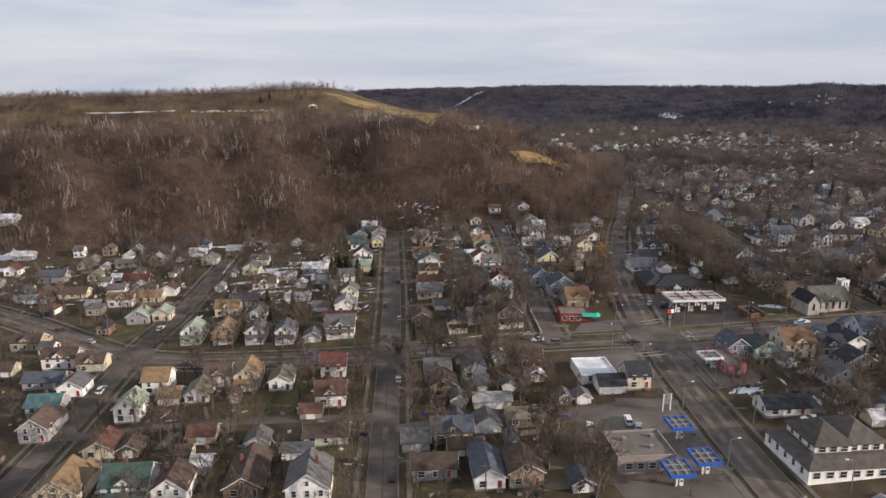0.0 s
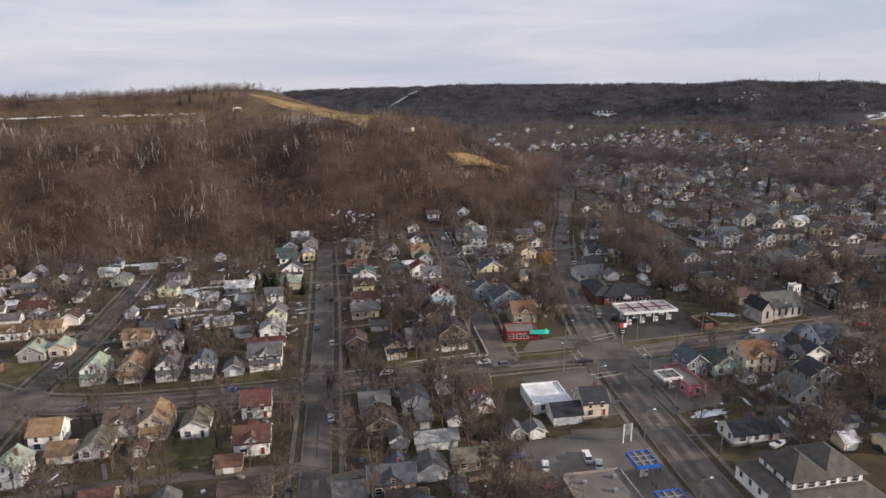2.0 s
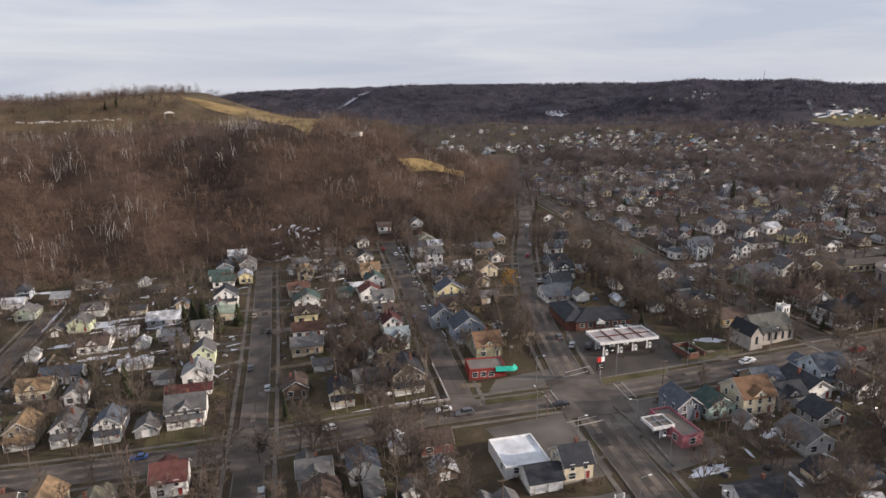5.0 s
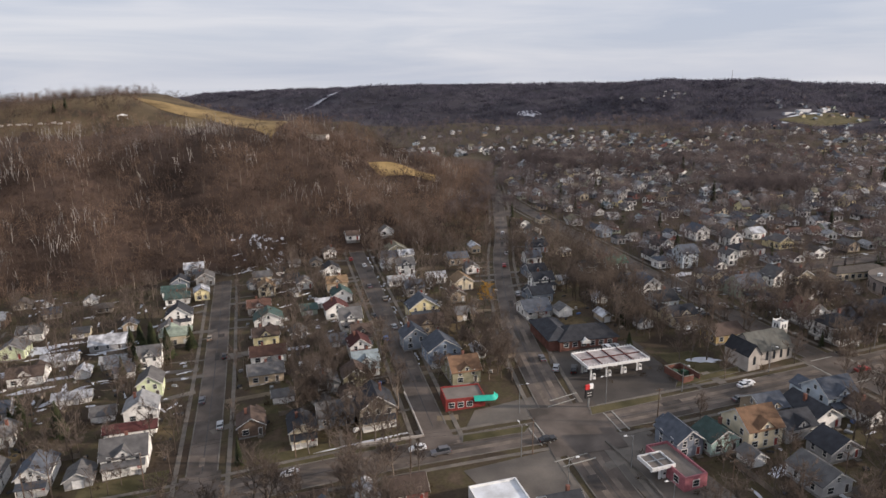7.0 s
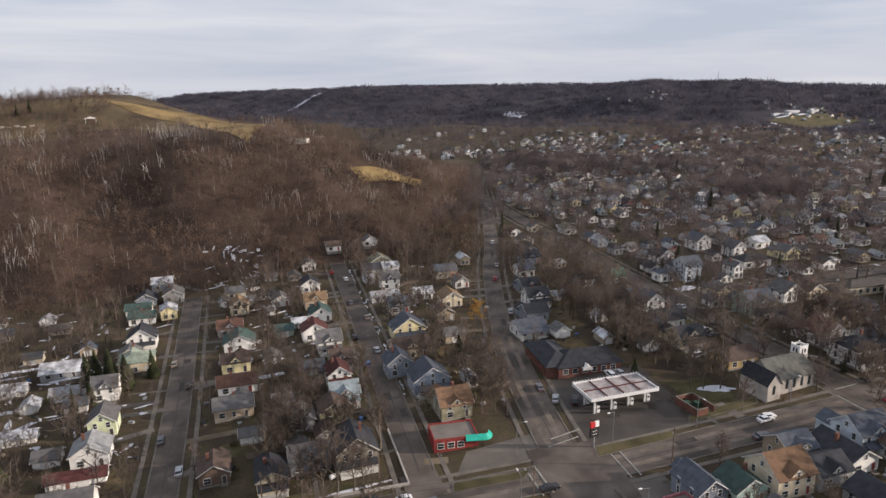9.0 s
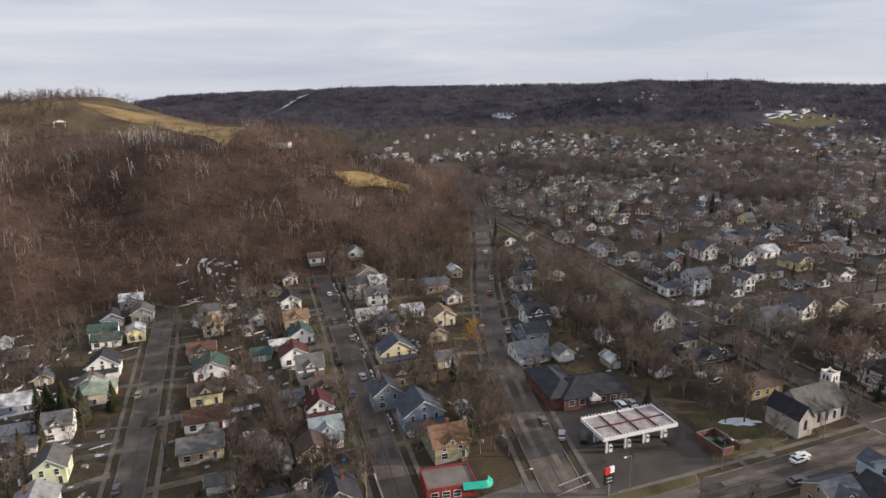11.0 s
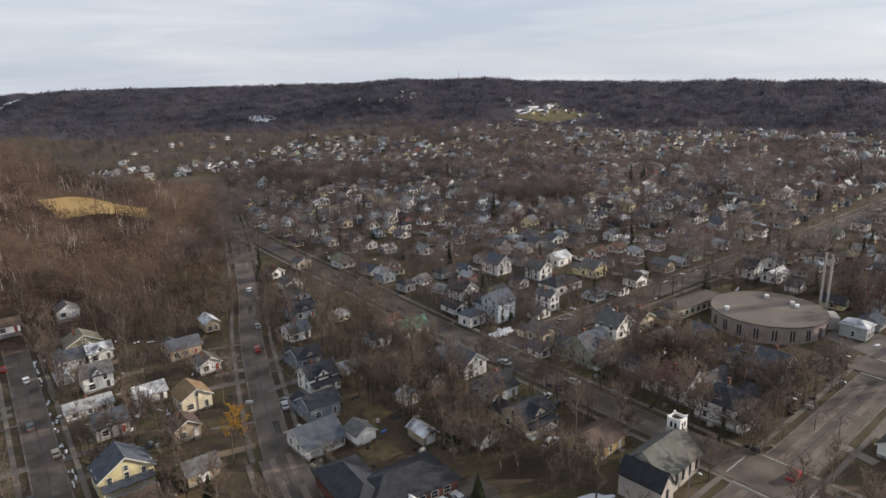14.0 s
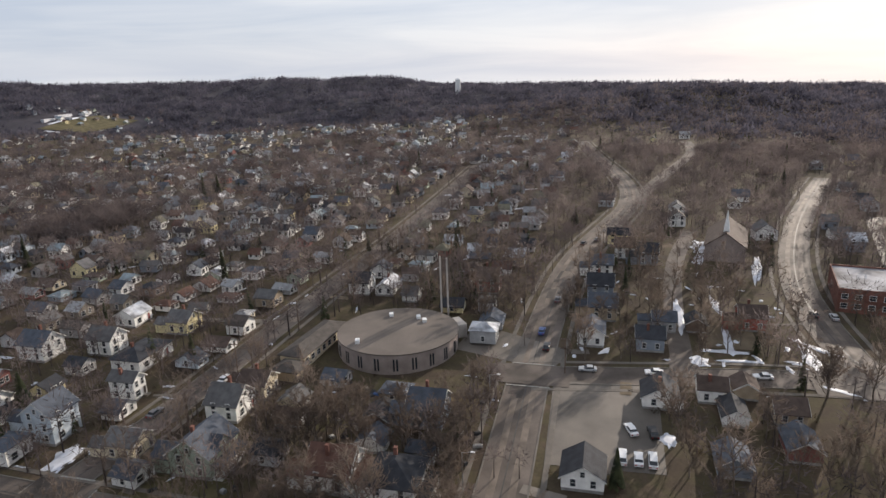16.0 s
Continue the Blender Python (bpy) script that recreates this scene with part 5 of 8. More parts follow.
# stone church with a white bell tower
ch = thing("church", 165.3, 226.2, gz(165.3, 226.2), 3, "pale stuccoed church with grey roof, arched windows and white bell tower", "church")
s = Shape()
gable_walls(s, 14.8, 10.2, 4.4, 4.2, "x", -1.2)
part("wall", s, LIME, ch)
s = Shape()
gable_roof(s, 14.8, 10.2, 4.4, 4.2, "x", 0.4, 0.2)
part("roof", s, roof_mat("lead"), ch)
s = Shape()
s.prism([(-11.2, -1.2), (-6.4, -1.2), (-6.4, 4.4), (-8.8, 7.4), (-11.2, 4.4)], -6.6, 3.0, "y")
tr = part("transept", s, LIME, ch)
s = Shape()
gable_roof(s, 4.8, 9.6, 4.4, 3.0, "y", 0.3, 0.18, -8.8, -1.8)
part("transept_roof", s, roof_mat("charcoal"), tr)


def arched(w, h):
    s = Shape()
    n = 7
    ring = [(-w / 2, 0), (w / 2, 0)] + [(w / 2 * math.cos(math.pi * i / n), h + w / 2 * math.sin(math.pi * i / n)) for i in range(n + 1)]
    s.prism(ring, -0.05, 0.03, "y")
    return s.mesh("arched_window", GLASS)


ARCH = arched(0.9, 2.2)
for i in range(5):
    ob = part("arched_window", ARCH, None, ch, "tall dark arched window")
    ob.matrix_basis = pose(-5.2 + i * 2.75, -5.12, 1.2)
ob = part("arched_window", ARCH, None, ch, "tall dark arched window")
ob.matrix_basis = pose(-8.8, -6.62, 1.3)
s = Shape()
s.prism([(6.3, -1.2), (9.6, -1.2), (9.6, 8.0), (6.3, 8.0)], -0.6, 2.7, "y")
tw = part("tower", s, LIME, ch)
s = Shape()
v = []
for zz, o in ((8.0, 0.1), (10.5, 0.1), (10.5, 0.38), (9.9, 0.38)):
    v += [(6.3 + o, -0.6 + o, zz), (9.6 - o, -0.6 + o, zz), (9.6 - o, 2.7 - o, zz), (6.3 + o, 2.7 - o, zz)]
s.add(v, [(k * 4 + i, k * 4 + (i + 1) % 4, (k + 1) * 4 + (i + 1) % 4, (k + 1) * 4 + i) for k in range(3) for i in range(4)] + [(3, 2, 1, 0)])
part("belfry", s, wall_mat("white"), tw, "white painted belfry with an open parapet")
s = Shape()
s.box(6.68, 9.22, -0.22, 2.32, 9.7, 9.92)
part("belfry_roof", s, roof_mat("brown"), tw, "brown sunken roof behind the parapet")
LOUVRE = arched(0.5, 1.1)
for px, py, rz in ((7.45, -0.51, 0), (8.45, -0.51, 0), (6.39, 0.55, 270), (6.39, 1.55, 270), (9.51, 0.55, 90), (9.51, 1.55, 90)):
    ob = part("louvre", LOUVRE, None, tw)
    ob.matrix_basis = pose(px, py, 8.35, 0, 0, rz)
for px in (6.55, 9.35):
    for py in (-0.35, 2.45):
        s = Shape()
        s.box(px - 0.18, px + 0.18, py - 0.18, py + 0.18, 10.5, 10.85)
        part("corner_merlon", s, wall_mat("white"), tw)
occupy(164, 226.5, 22, 14)

# two-storey inn with skirt roofs
inn = thing("inn", 104.5, 131.5, gz(104.5, 131.5), 0, "large white two-storey inn with grey-brown hipped roofs", "inn")
s = Shape()
s.box(-11.5, 11.5, -9.0, 8.8, -1.2, 3.3)
part("ground_floor", s, wall_mat("white"), inn)
s = Shape()
s.add([(-12.2, -9.7, 3.2), (12.2, -9.7, 3.2), (12.2, 9.5, 3.2), (-12.2, 9.5, 3.2), (-9.0, -6.2, 5.0), (9.0, -6.2, 5.0), (9.0, 6.2, 5.0), (-9.0, 6.2, 5.0)], [(3, 2, 1, 0), (4, 5, 6, 7), (0, 1, 5, 4), (1, 2, 6, 5), (2, 3, 7, 6), (3, 0, 4, 7)])
part("skirt_roof", s, roof_mat("taupe"), inn)
for nm, (cx, cy, w, d) in (("a", (-3.6, 0.4, 9.0, 11.0)), ("b", (4.4, 1.0, 9.2, 11.6))):
    s = Shape()
    s.box(cx - w / 2, cx + w / 2, cy - d / 2, cy + d / 2, 4.0, 6.9)
    up = part("upper_floor", s, wall_mat("white"), inn)
    s = Shape()
    gable_roof(s, w, d, 6.9 if nm == "a" else 6.95, 3.6, "h", 0.7, 0.2, cx, cy)
    part("upper_roof", s, roof_mat("taupe"), up)
    for u in (-0.3, 0.0, 0.3):
        put_window(up, (1.6, 1.5), cx + u * w, cy - d / 2 - 0.03, 5.9, "s")
    for u in (-0.3, 0.0, 0.3):
        put_window(up, (0.95, 1.5), cx - w / 2 - 0.03, cy + u * d, 5.9, "w")
for i in range(7):
    put_window(inn, (1.6, 1.5), -9.6 + i * 3.2, -9.03, 1.7, "s")
for i in range(5):
    put_window(inn, (0.95, 1.5), -11.53, -6.5 + i * 3.3, 1.7, "w")
occupy(104.5, 131.5, 24, 20)

# round church with slit windows and a tower of four concrete fins
R0, RCX, RCY, RH = 17.0, 257.5, 247.8, 4.9
rc = thing("round_church", RCX, RCY, gz(RCX, RCY), 0, "round brown-brick church with a flat grey-brown roof and slit windows", "church")
n = 40
s = Shape()
v, f = [], []
for zz, rr in ((-2.2, R0 - 0.9), (-1.1, R0 - 0.9), (-1.1, R0), (RH - 0.2, R0)):
    v += [(rr * math.cos(2 * math.pi * i / n), rr * math.sin(2 * math.pi * i / n), zz) for i in range(n)]
f = [(k * n + i, k * n + (i + 1) % n, (k + 1) * n + (i + 1) % n, (k + 1) * n + i) for k in range(3) for i in range(n)]
s.add(v, f)
part("wall", s, BRICK2, rc)
s = Shape()
s.cyl(0, 0, RH - 0.35, RH, R0 + 0.18, R0 + 0.18, n)
s.cyl(0, 0, RH, RH + 0.5, R0 - 0.3, 0.4, n)
part("roof", s, mat("ballasted_roof", (0.135, 0.115, 0.1), 0.9, 0.18, 0.1, 3, 0.3), rc)
s = Shape()
s.box(-0.24, 0.24, -0.06, 0.1, 0, 3.3)
SLIT = s.mesh("slit_window", GLASS)
for i in range(13):
    for o in (-1.5, 1.5):
        a = radians(110 + i * 17 + o)
        ob = part("slit_window", SLIT, None, rc, "tall narrow dark window")
        ob.matrix_basis = pose(R0 * math.cos(a), R0 * math.sin(a), 0.2, 0, 0, math.degrees(a) + 90)
s = Shape()
s.box(-3.2, 3.2, -2.0, 2.0, -2.0, RH - 0.6)
pr = part("entrance_block", s, LIME, rc, "pale stone entrance block")
pr.matrix_basis = pose(0.6 * R0, -0.86 * R0, 0, 0, 0, 35)
for ux, uy in ((6.5, -6), (8.6, -3.6), (9.2, 5), (-11, 8)):
    ob = thing("rooftop_unit", RCX + ux, RCY + uy, gz(RCX, RCY) + RH + 0.1, 20, "white boxy rooftop air unit", "air unit", "rooftop units")
    s = Shape()
    s.box(-0.9, 0.9, -0.6, 0.6, 0, 1.0)
    part("case", s, WHITE, ob)
for i in range(9):
    a = radians(298 + 5 * (i % 3)) if i > 5 else radians(318 + i * 6)
    rr = R0 + 2.4 + 1.1 * (i % 2)
    x, y = RCX + rr * math.cos(a), RCY + rr * math.sin(a)
    ob = tagged(new("path_lamp", Shape().cyl(0, 0, -0.3, 1.0, 0.09, 0.09, 6).cyl(0, 0, 1.0, 1.5, 0.26, 0.2, 8).mesh("path_lamp", WHITE)), "low white globe lamp beside the church path", "lamp", "church path lamps")
    ob.matrix_basis = pose(x, y, gz(x, y))
occupy(RCX, RCY, 34, 34)
ft = thing("bell_tower", 277.8, 239.2, gz(277.8, 239.2), 15, "slender open tower of four concrete fins with a cross frame", "tower")
for px, py, hh in ((-1.0, -1.0, 19.8), (1.0, -1.0, 18.6), (1.0, 1.0, 19.8), (-1.0, 1.0, 18.9)):
    s = Shape()
    s.box(px - 0.28, px + 0.28, py - 0.28, py + 0.28, -1.0, hh)
    part("fin", s, LIME, ft)
for zz in (5.5, 9.5, 13.5, 17.5):
    s = Shape()
    s.box(-0.72, 0.72, -1.15, -0.85, zz, zz + 0.4)
    part("crossbar", s, LIME, ft)
ps = thing("parish_school", 252.0, 271.0, gz(252, 271), -5, "long cream parish school with a brown-grey hipped roof", "school")
s = Shape()
s.box(-12.5, 12.5, -3.6, 3.6, -1.8, 3.2)
part("wall", s, wall_mat("cream"), ps)
s = Shape()
gable_roof(s, 25.0, 7.2, 3.2, 1.7, "h", 0.6, 0.2)
part("roof", s, roof_mat("taupe"), ps)
s = Shape()
s.box(-19.0, -12.5, -5.2, 2.0, -1.8, 1.9)
wg = part("wing", s, wall_mat("tan"), ps)
s = Shape()
gable_roof(s, 6.5, 7.2, 1.9, 1.6, "h", 0.6, 0.2, -15.75, -1.6)
part("wing_roof", s, roof_mat("taupe"), wg)
for i in range(8):
    put_window(ps, (1.6, 1.5), -10.8 + i * 3.1, -3.63, 1.5, "s")
occupy(248, 271, 34, 12)
# low shed behind the round church
house(291.5, 254.0, 6.5, 5.0, 2.5, 'y', 'white', 'grey', 0, rng=rng_h)
occupy(291.5, 254, 7, 6)

# brick school and brown church in the distance
flat_block("school", 312.0, 113.0, 26.0, 18.0, 6.5, BRICK, mat("snowy_roof", (0.17, 0.16, 0.16), 0.92, 0.25, 0.12, 3, 0.2, hue=(0.46, 0.46, 0.48)), "red-brick school block with snow on its flat roof", "school", -10, 0.6, tuple((u / 10, 1.8 + 2.9 * k, f) for u in (-4, -2, 0, 2, 4) for k in (0, 1) for f in "sw"))
flat_block("school", 290.0, 92.0, 20.0, 14.0, 6.5, BRICK, FLAT, "red-brick school wing with a flat roof", "school", -10, 0.6, tuple((u / 10, 1.8 + 2.9 * k, f) for u in (-3, 0, 3) for k in (0, 1) for f in "sw"))
bc = thing("church", 358.0, 147.0, gz(358, 147), -10, "brown brick church with dark roof and a small white steeple", "church")
s = Shape()
gable_walls(s, 28, 14, 5.5, 5.0, "x", -1.2)
part("wall", s, BRICK2, bc)
s = Shape()
gable_roof(s, 28, 14, 5.5, 5.0, "x", 0.5, 0.25)
part("roof", s, roof_mat("brown"), bc)
s = Shape()
s.cyl(-10, 0, 8.5, 12.0, 1.1, 1.0, 8)
st = part("steeple_drum", s, WHITE, bc)
s = Shape()
s.cyl(-10, 0, 12.0, 18.5, 1.0, 0.05, 8)
part("spire", s, WHITE, st)
occupy(358, 147, 30, 18)

# price sign and road sign
sg = thing("price_sign", 76.0, 160.6, gz(76, 160.6), 5, "tall white-framed price sign on two posts", "sign")
for px in (-1.1, 1.1):
    s = Shape()
    s.box(px - 0.12, px + 0.12, -0.12, 0.12, -0.5, 5.3)
    part("post", s, WHITE, sg)
for zz in (2.2, 3.3, 4.4):
    s = Shape()
    s.box(-0.98, 0.98, -0.09, 0.09, zz, zz + 0.85)
    part("panel", s, STEEL, sg)
sg = thing("pole_sign", 101.6, 219.0, gz(101.6, 219.0), 10, "black and red filling-station sign on a post", "sign")
s = Shape()
s.box(-0.2, 0.2, -0.2, 0.2, -0.5, 3.0)
part("post", s, STEEL, sg)
s = Shape()
s.box(-1.3, 1.3, -0.25, 0.25, 3.0, 5.6)
part("lower_panel", s, mat("black_panel", (0.02, 0.02, 0.022), 0.4, 0.2), sg)
s = Shape()
s.box(-1.3, 0.1, -0.25, 0.25, 5.6, 7.0)
part("red_panel", s, REDP, sg)
s = Shape()
s.box(0.1, 1.3, -0.25, 0.25, 5.6, 7.0)
part("white_panel", s, WHITE, sg)
for i in range(2):
    s = Shape()
    s.box(-0.7, 0.7, -0.29, -0.25, 3.7 + i * 0.8, 3.82 + i * 0.8)
    part("bar", s, WHITE, sg)

# ---- trees ----
def tube3(p, q, r0, r1):
    d = q - p
    d = d / (np.linalg.norm(d) + 1e-9)
    a = np.cross(d, (0.3, 0.9, 0.1))
    a /= np.linalg.norm(a) + 1e-9
    b = np.cross(d, a)
    k = [(math.cos(t), math.sin(t)) for t in (0, 2.094, 4.189)]
    v = [p + (a * c + b * s) * r0 for c, s in k] + [q + (a * c + b * s) * r1 for c, s in k]
    return v, [(0, 1, 4), (0, 4, 3), (1, 2, 5), (1, 5, 4), (2, 0, 3), (2, 3, 5)]


def bare_tree(seed, h, limbs, subs, twigs, tw, spread=0.34, low=0.25, droop=0.0, simple=False):
    """Wood and twigs of a leafless tree as two triangle lists."""
    rng = np.random.RandomState(seed)
    W, T = ([], []), ([], [])

    def put(dst, v, f):
        n = len(dst[0])
        dst[0].extend(v)
        dst[1].extend([tuple(i + n for i in t) for t in f])

    def sliver(p, d, ln, w):
        d = d / (np.linalg.norm(d) + 1e-9)
        a = np.cross(d, rng.normal(size=3))
        a /= np.linalg.norm(a) + 1e-9
        put(T, [p - a * w / 2, p + a * w / 2, p + d * ln], [(0, 1, 2)])

    r = 0.021 * h
    p = np.zeros(3)
    spine = [np.array((0, 0, -0.4))]
    for i in range(1, 5):
        spine.append(np.array((rng.normal() * 0.02 * h, rng.normal() * 0.02 * h, h * 0.2 * i)))
    if simple:
        put(W, *tube3(spine[0], spine[3], r, r * 0.35))
    else:
        for i in range(4):
            put(W, *tube3(spine[i], spine[i + 1], r * (1 - i * 0.22), r * (1 - (i + 1) * 0.22) + 0.02))
    ends = []
    for i in range(limbs):
        t = low + (0.78 - low) * (i + rng.rand()) / limbs
        k = min(3, int(t * h / (0.2 * h)))
        base = spine[k] + (spine[k + 1] - spine[k]) * ((t * h - 0.2 * h * k) / (0.2 * h))
        az = i * 2.4 + rng.rand() * 0.8
        el = radians(rng.uniform(28, 62)) + 0.3 * t
        ln = h * spread * (1.25 - 0.6 * t) * rng.uniform(0.8, 1.15)
        d = np.array((math.cos(az) * math.cos(el), math.sin(az) * math.cos(el), math.sin(el)))
        mid = base + d * ln * 0.55
        tip = mid + (d * 0.8 + np.array((0, 0, 0.35 - droop)) + rng.normal(size=3) * 0.15) * ln * 0.5
        if simple:
            sliver(base, tip - base, ln, r * 0.7)
        else:
            put(W, *tube3(base, mid, r * 0.42, r * 0.28))
            put(W, *tube3(mid, tip, r * 0.28, 0.02))
        ends.append((base, mid, tip, ln))
    ends.append((spine[2], spine[3], spine[4] + np.array((0, 0, 0.16 * h)), h * 0.4))
    seeds = []
    for i in range(subs):
        base, mid, tip, ln = ends[rng.randint(len(ends))]
        u = rng.uniform(0.25, 1.0)
        q = base + (mid - base) * (u / 0.55) if u < 0.55 else mid + (tip - mid) * ((u - 0.55) / 0.45)
        d = (tip - base) / (np.linalg.norm(tip - base) + 1e-9) + rng.normal(size=3) * 0.65 + np.array((0, 0, 0.25 - droop))
        d /= np.linalg.norm(d)
        l2 = ln * rng.uniform(0.3, 0.55)
        sliver(q, d, l2, tw * 1.25)
        seeds.append((q, d, l2))
    for i in range(twigs):
        q, d, l2 = seeds[rng.randint(len(seeds))]
        s0 = q + d * l2 * rng.uniform(0.15, 1.0)
        e = d + rng.normal(size=3) * 0.8 + np.array((0, 0, 0.2 - droop * 2.2))
        sliver(s0, e, l2 * rng.uniform(0.3, 0.75), tw)
    return [np.array(W[0]), np.array(W[1]), np.array(T[0]), np.array(T[1])]


def conifer(seed, h, n, w, lean=0.19):
    rng = np.random.RandomState(seed)
    V, F = [], []
    for i in range(n):
        t = rng.rand() ** 0.8
        z = h * (0.06 + 0.92 * t)
        r = h * lean * (1 - t) + 0.12
        az = rng.rand() * 6.283
        p = np.array((0, 0, z + 0.1 * r))
        q = np.array((math.cos(az) * r, math.sin(az) * r, z - 0.25 * r))
        a = np.array((-math.sin(az), math.cos(az), 0.3)) * w * (0.5 + r * 0.25)
        k = len(V)
        V += [p, q * 0.75 + p * 0.25 + a, q, q * 0.75 + p * 0.25 - a]
        F += [(k, k + 1, k + 2), (k, k + 2, k + 3)]
    return np.array(V), np.array(F)


def crown_tree(seed, h, n, w, ln, rx, low=0.3):
    """A leafless tree seen from afar: a thin trunk and a loose cloud of outward twig sprays."""
    rng = np.random.RandomState(seed)
    V, F = tube3(np.array((0, 0, -0.4)), np.array((0.1, 0, h * 0.62)), 0.018 * h, 0.006 * h)
    V, F = list(V), list(F)
    lobes = [np.array((rng.normal() * rx * 0.42, rng.normal() * rx * 0.42, h * rng.uniform(low + 0.18, 0.8))) for _ in range(5)]
    for i in range(n):
        c = lobes[i % 5]
        d = rng.normal(size=3)
        d /= np.linalg.norm(d)
        p = c + d * np.array((rx * 0.62, rx * 0.62, h * 0.2)) * rng.rand() ** 0.5
        g = d + np.array((0, 0, 0.45)) + rng.normal(size=3) * 0.35
        g /= np.linalg.norm(g)
        a = np.cross(g, rng.normal(size=3))
        a /= np.linalg.norm(a) + 1e-9
        k = len(V)
        q = w * rng.uniform(0.6, 1.3)
        V += [p - a * q / 2, p + a * q / 2, p + g * ln * rng.uniform(0.6, 1.3)]
        F.append((k, k + 1, k + 2))
    return np.array(V), np.array(F)


def grove(seed, rad, h, n, w, ln):
    """Interlaced tops of a stand of leafless trees."""
    rng = np.random.RandomState(seed)
    V, F = [], []
    for i in range(n):
        r, t = rad * math.sqrt(rng.rand()), rng.rand() * 6.283
        p = np.array((r * math.cos(t), r * math.sin(t), h * rng.uniform(0.05, 0.85) * (0.75 + 0.25 * math.sin(3 * t + seed))))
        g = rng.normal(size=3) * 0.6 + np.array((0, 0, 0.7))
        g /= np.linalg.norm(g)
        a = np.cross(g, rng.normal(size=3))
        a /= np.linalg.norm(a) + 1e-9
        q, k = w * rng.uniform(0.6, 1.3), len(V)
        V += [p - a * q / 2, p + a * q / 2, p + g * ln * rng.uniform(0.6, 1.3)]
        F.append((k, k + 1, k + 2))
    return np.array(V), np.array(F)


def scatter(items, places):
    """items: list of (V, F); places: rows of x, y, z, yaw, scale, which. One vertex and face array."""
    VS, FS, n = [], [], 0
    for k, (V, F) in enumerate(items):
        rows = [p for p in places if p[5] == k]
        if not rows or not len(V):
            continue
        P = np.array([p[:5] for p in rows])
        c, s = np.cos(P[:, 3])[:, None], np.sin(P[:, 3])[:, None]
        sc = P[:, 4][:, None]
        X = (V[None, :, 0] * c - V[None, :, 1] * s) * sc + P[:, 0][:, None]
        Y = (V[None, :, 0] * s + V[None, :, 1] * c) * sc + P[:, 1][:, None]
        Z = V[None, :, 2] * sc + P[:, 2][:, None]
        VS.append(np.stack([X, Y, Z], -1).reshape(-1, 3))
        FS.append((F[None] + (np.arange(len(rows)) * len(V))[:, None, None] + n).reshape(-1, F.shape[1]))
        n += len(rows) * len(V)
    return np.concatenate(VS), np.concatenate(FS)


ROADS = []
for pts, w in STREETS.values():
    q = np.array(resample(rounded(pts, 1), 8.0))
    ROADS.append((q, w / 2))
ROAD_PTS = np.concatenate([q for q, h in ROADS])
ROAD_H = np.concatenate([np.full(len(q), h) for q, h in ROADS])


def on_road(x, y, gap):
    return bool(np.any((ROAD_PTS[:, 0] - x) ** 2 + (ROAD_PTS[:, 1] - y) ** 2 < np.maximum(ROAD_H + gap, 4.2) ** 2))


FOOT_CELLS, FOOT_SEEN = {}, [0]


def in_foot(x, y, gap=0.0):
    """Whether a place lies within a footprint; the footprints are sorted into 40 m cells as they come."""
    while FOOT_SEEN[0] < len(FOOT):
        e = FOOT[FOOT_SEEN[0]]
        FOOT_CELLS.setdefault((int(e[0] // 40), int(e[1] // 40)), []).append(e)
        FOOT_SEEN[0] += 1
    cx, cy = int(x // 40), int(y // 40)
    for i in (cx - 1, cx, cx + 1):
        for j in (cy - 1, cy, cy + 1):
            for fx, fy, hw, hd in FOOT_CELLS.get((i, j), ()):
                if abs(x - fx) < hw + gap and abs(y - fy) < hd + gap:
                    return True
    return False


PITCH = (775, 955, 835, 950)  # kept free of trees


def on_pitch(x, y):
    return PITCH[0] < x < PITCH[1] and PITCH[2] < y < PITCH[3]


def settle(rows, sink=0.0):
    """Sets rows of x, y, z, yaw, scale, which down on the land."""
    P = np.array([r[:2] for r in rows])
    return [(r[0], r[1], z - sink, *r[3:]) for r, z in zip(rows, ground(P[:, 0], P[:, 1]).tolist())]


FIELDS = [((101, 544), (106, 521), (149, 536), (157, 560)), ((-66, 662), (-40, 622), (-4, 598), (0, 650)), ((0, 650), (-4, 598), (34, 514), (50, 578))]


def in_field(x, y):
    for q in FIELDS:
        s = [(q[(i + 1) % 4][0] - q[i][0]) * (y - q[i][1]) - (q[(i + 1) % 4][1] - q[i][1]) * (x - q[i][0]) for i in range(4)]
        if all(v > 0 for v in s) or all(v < 0 for v in s):
            return True
    return False


for q in FIELDS:
    patch("hill_meadow", list(q), 0.35, GOLD, "dry golden meadow on the bluff's shoulder", "meadow", 24)

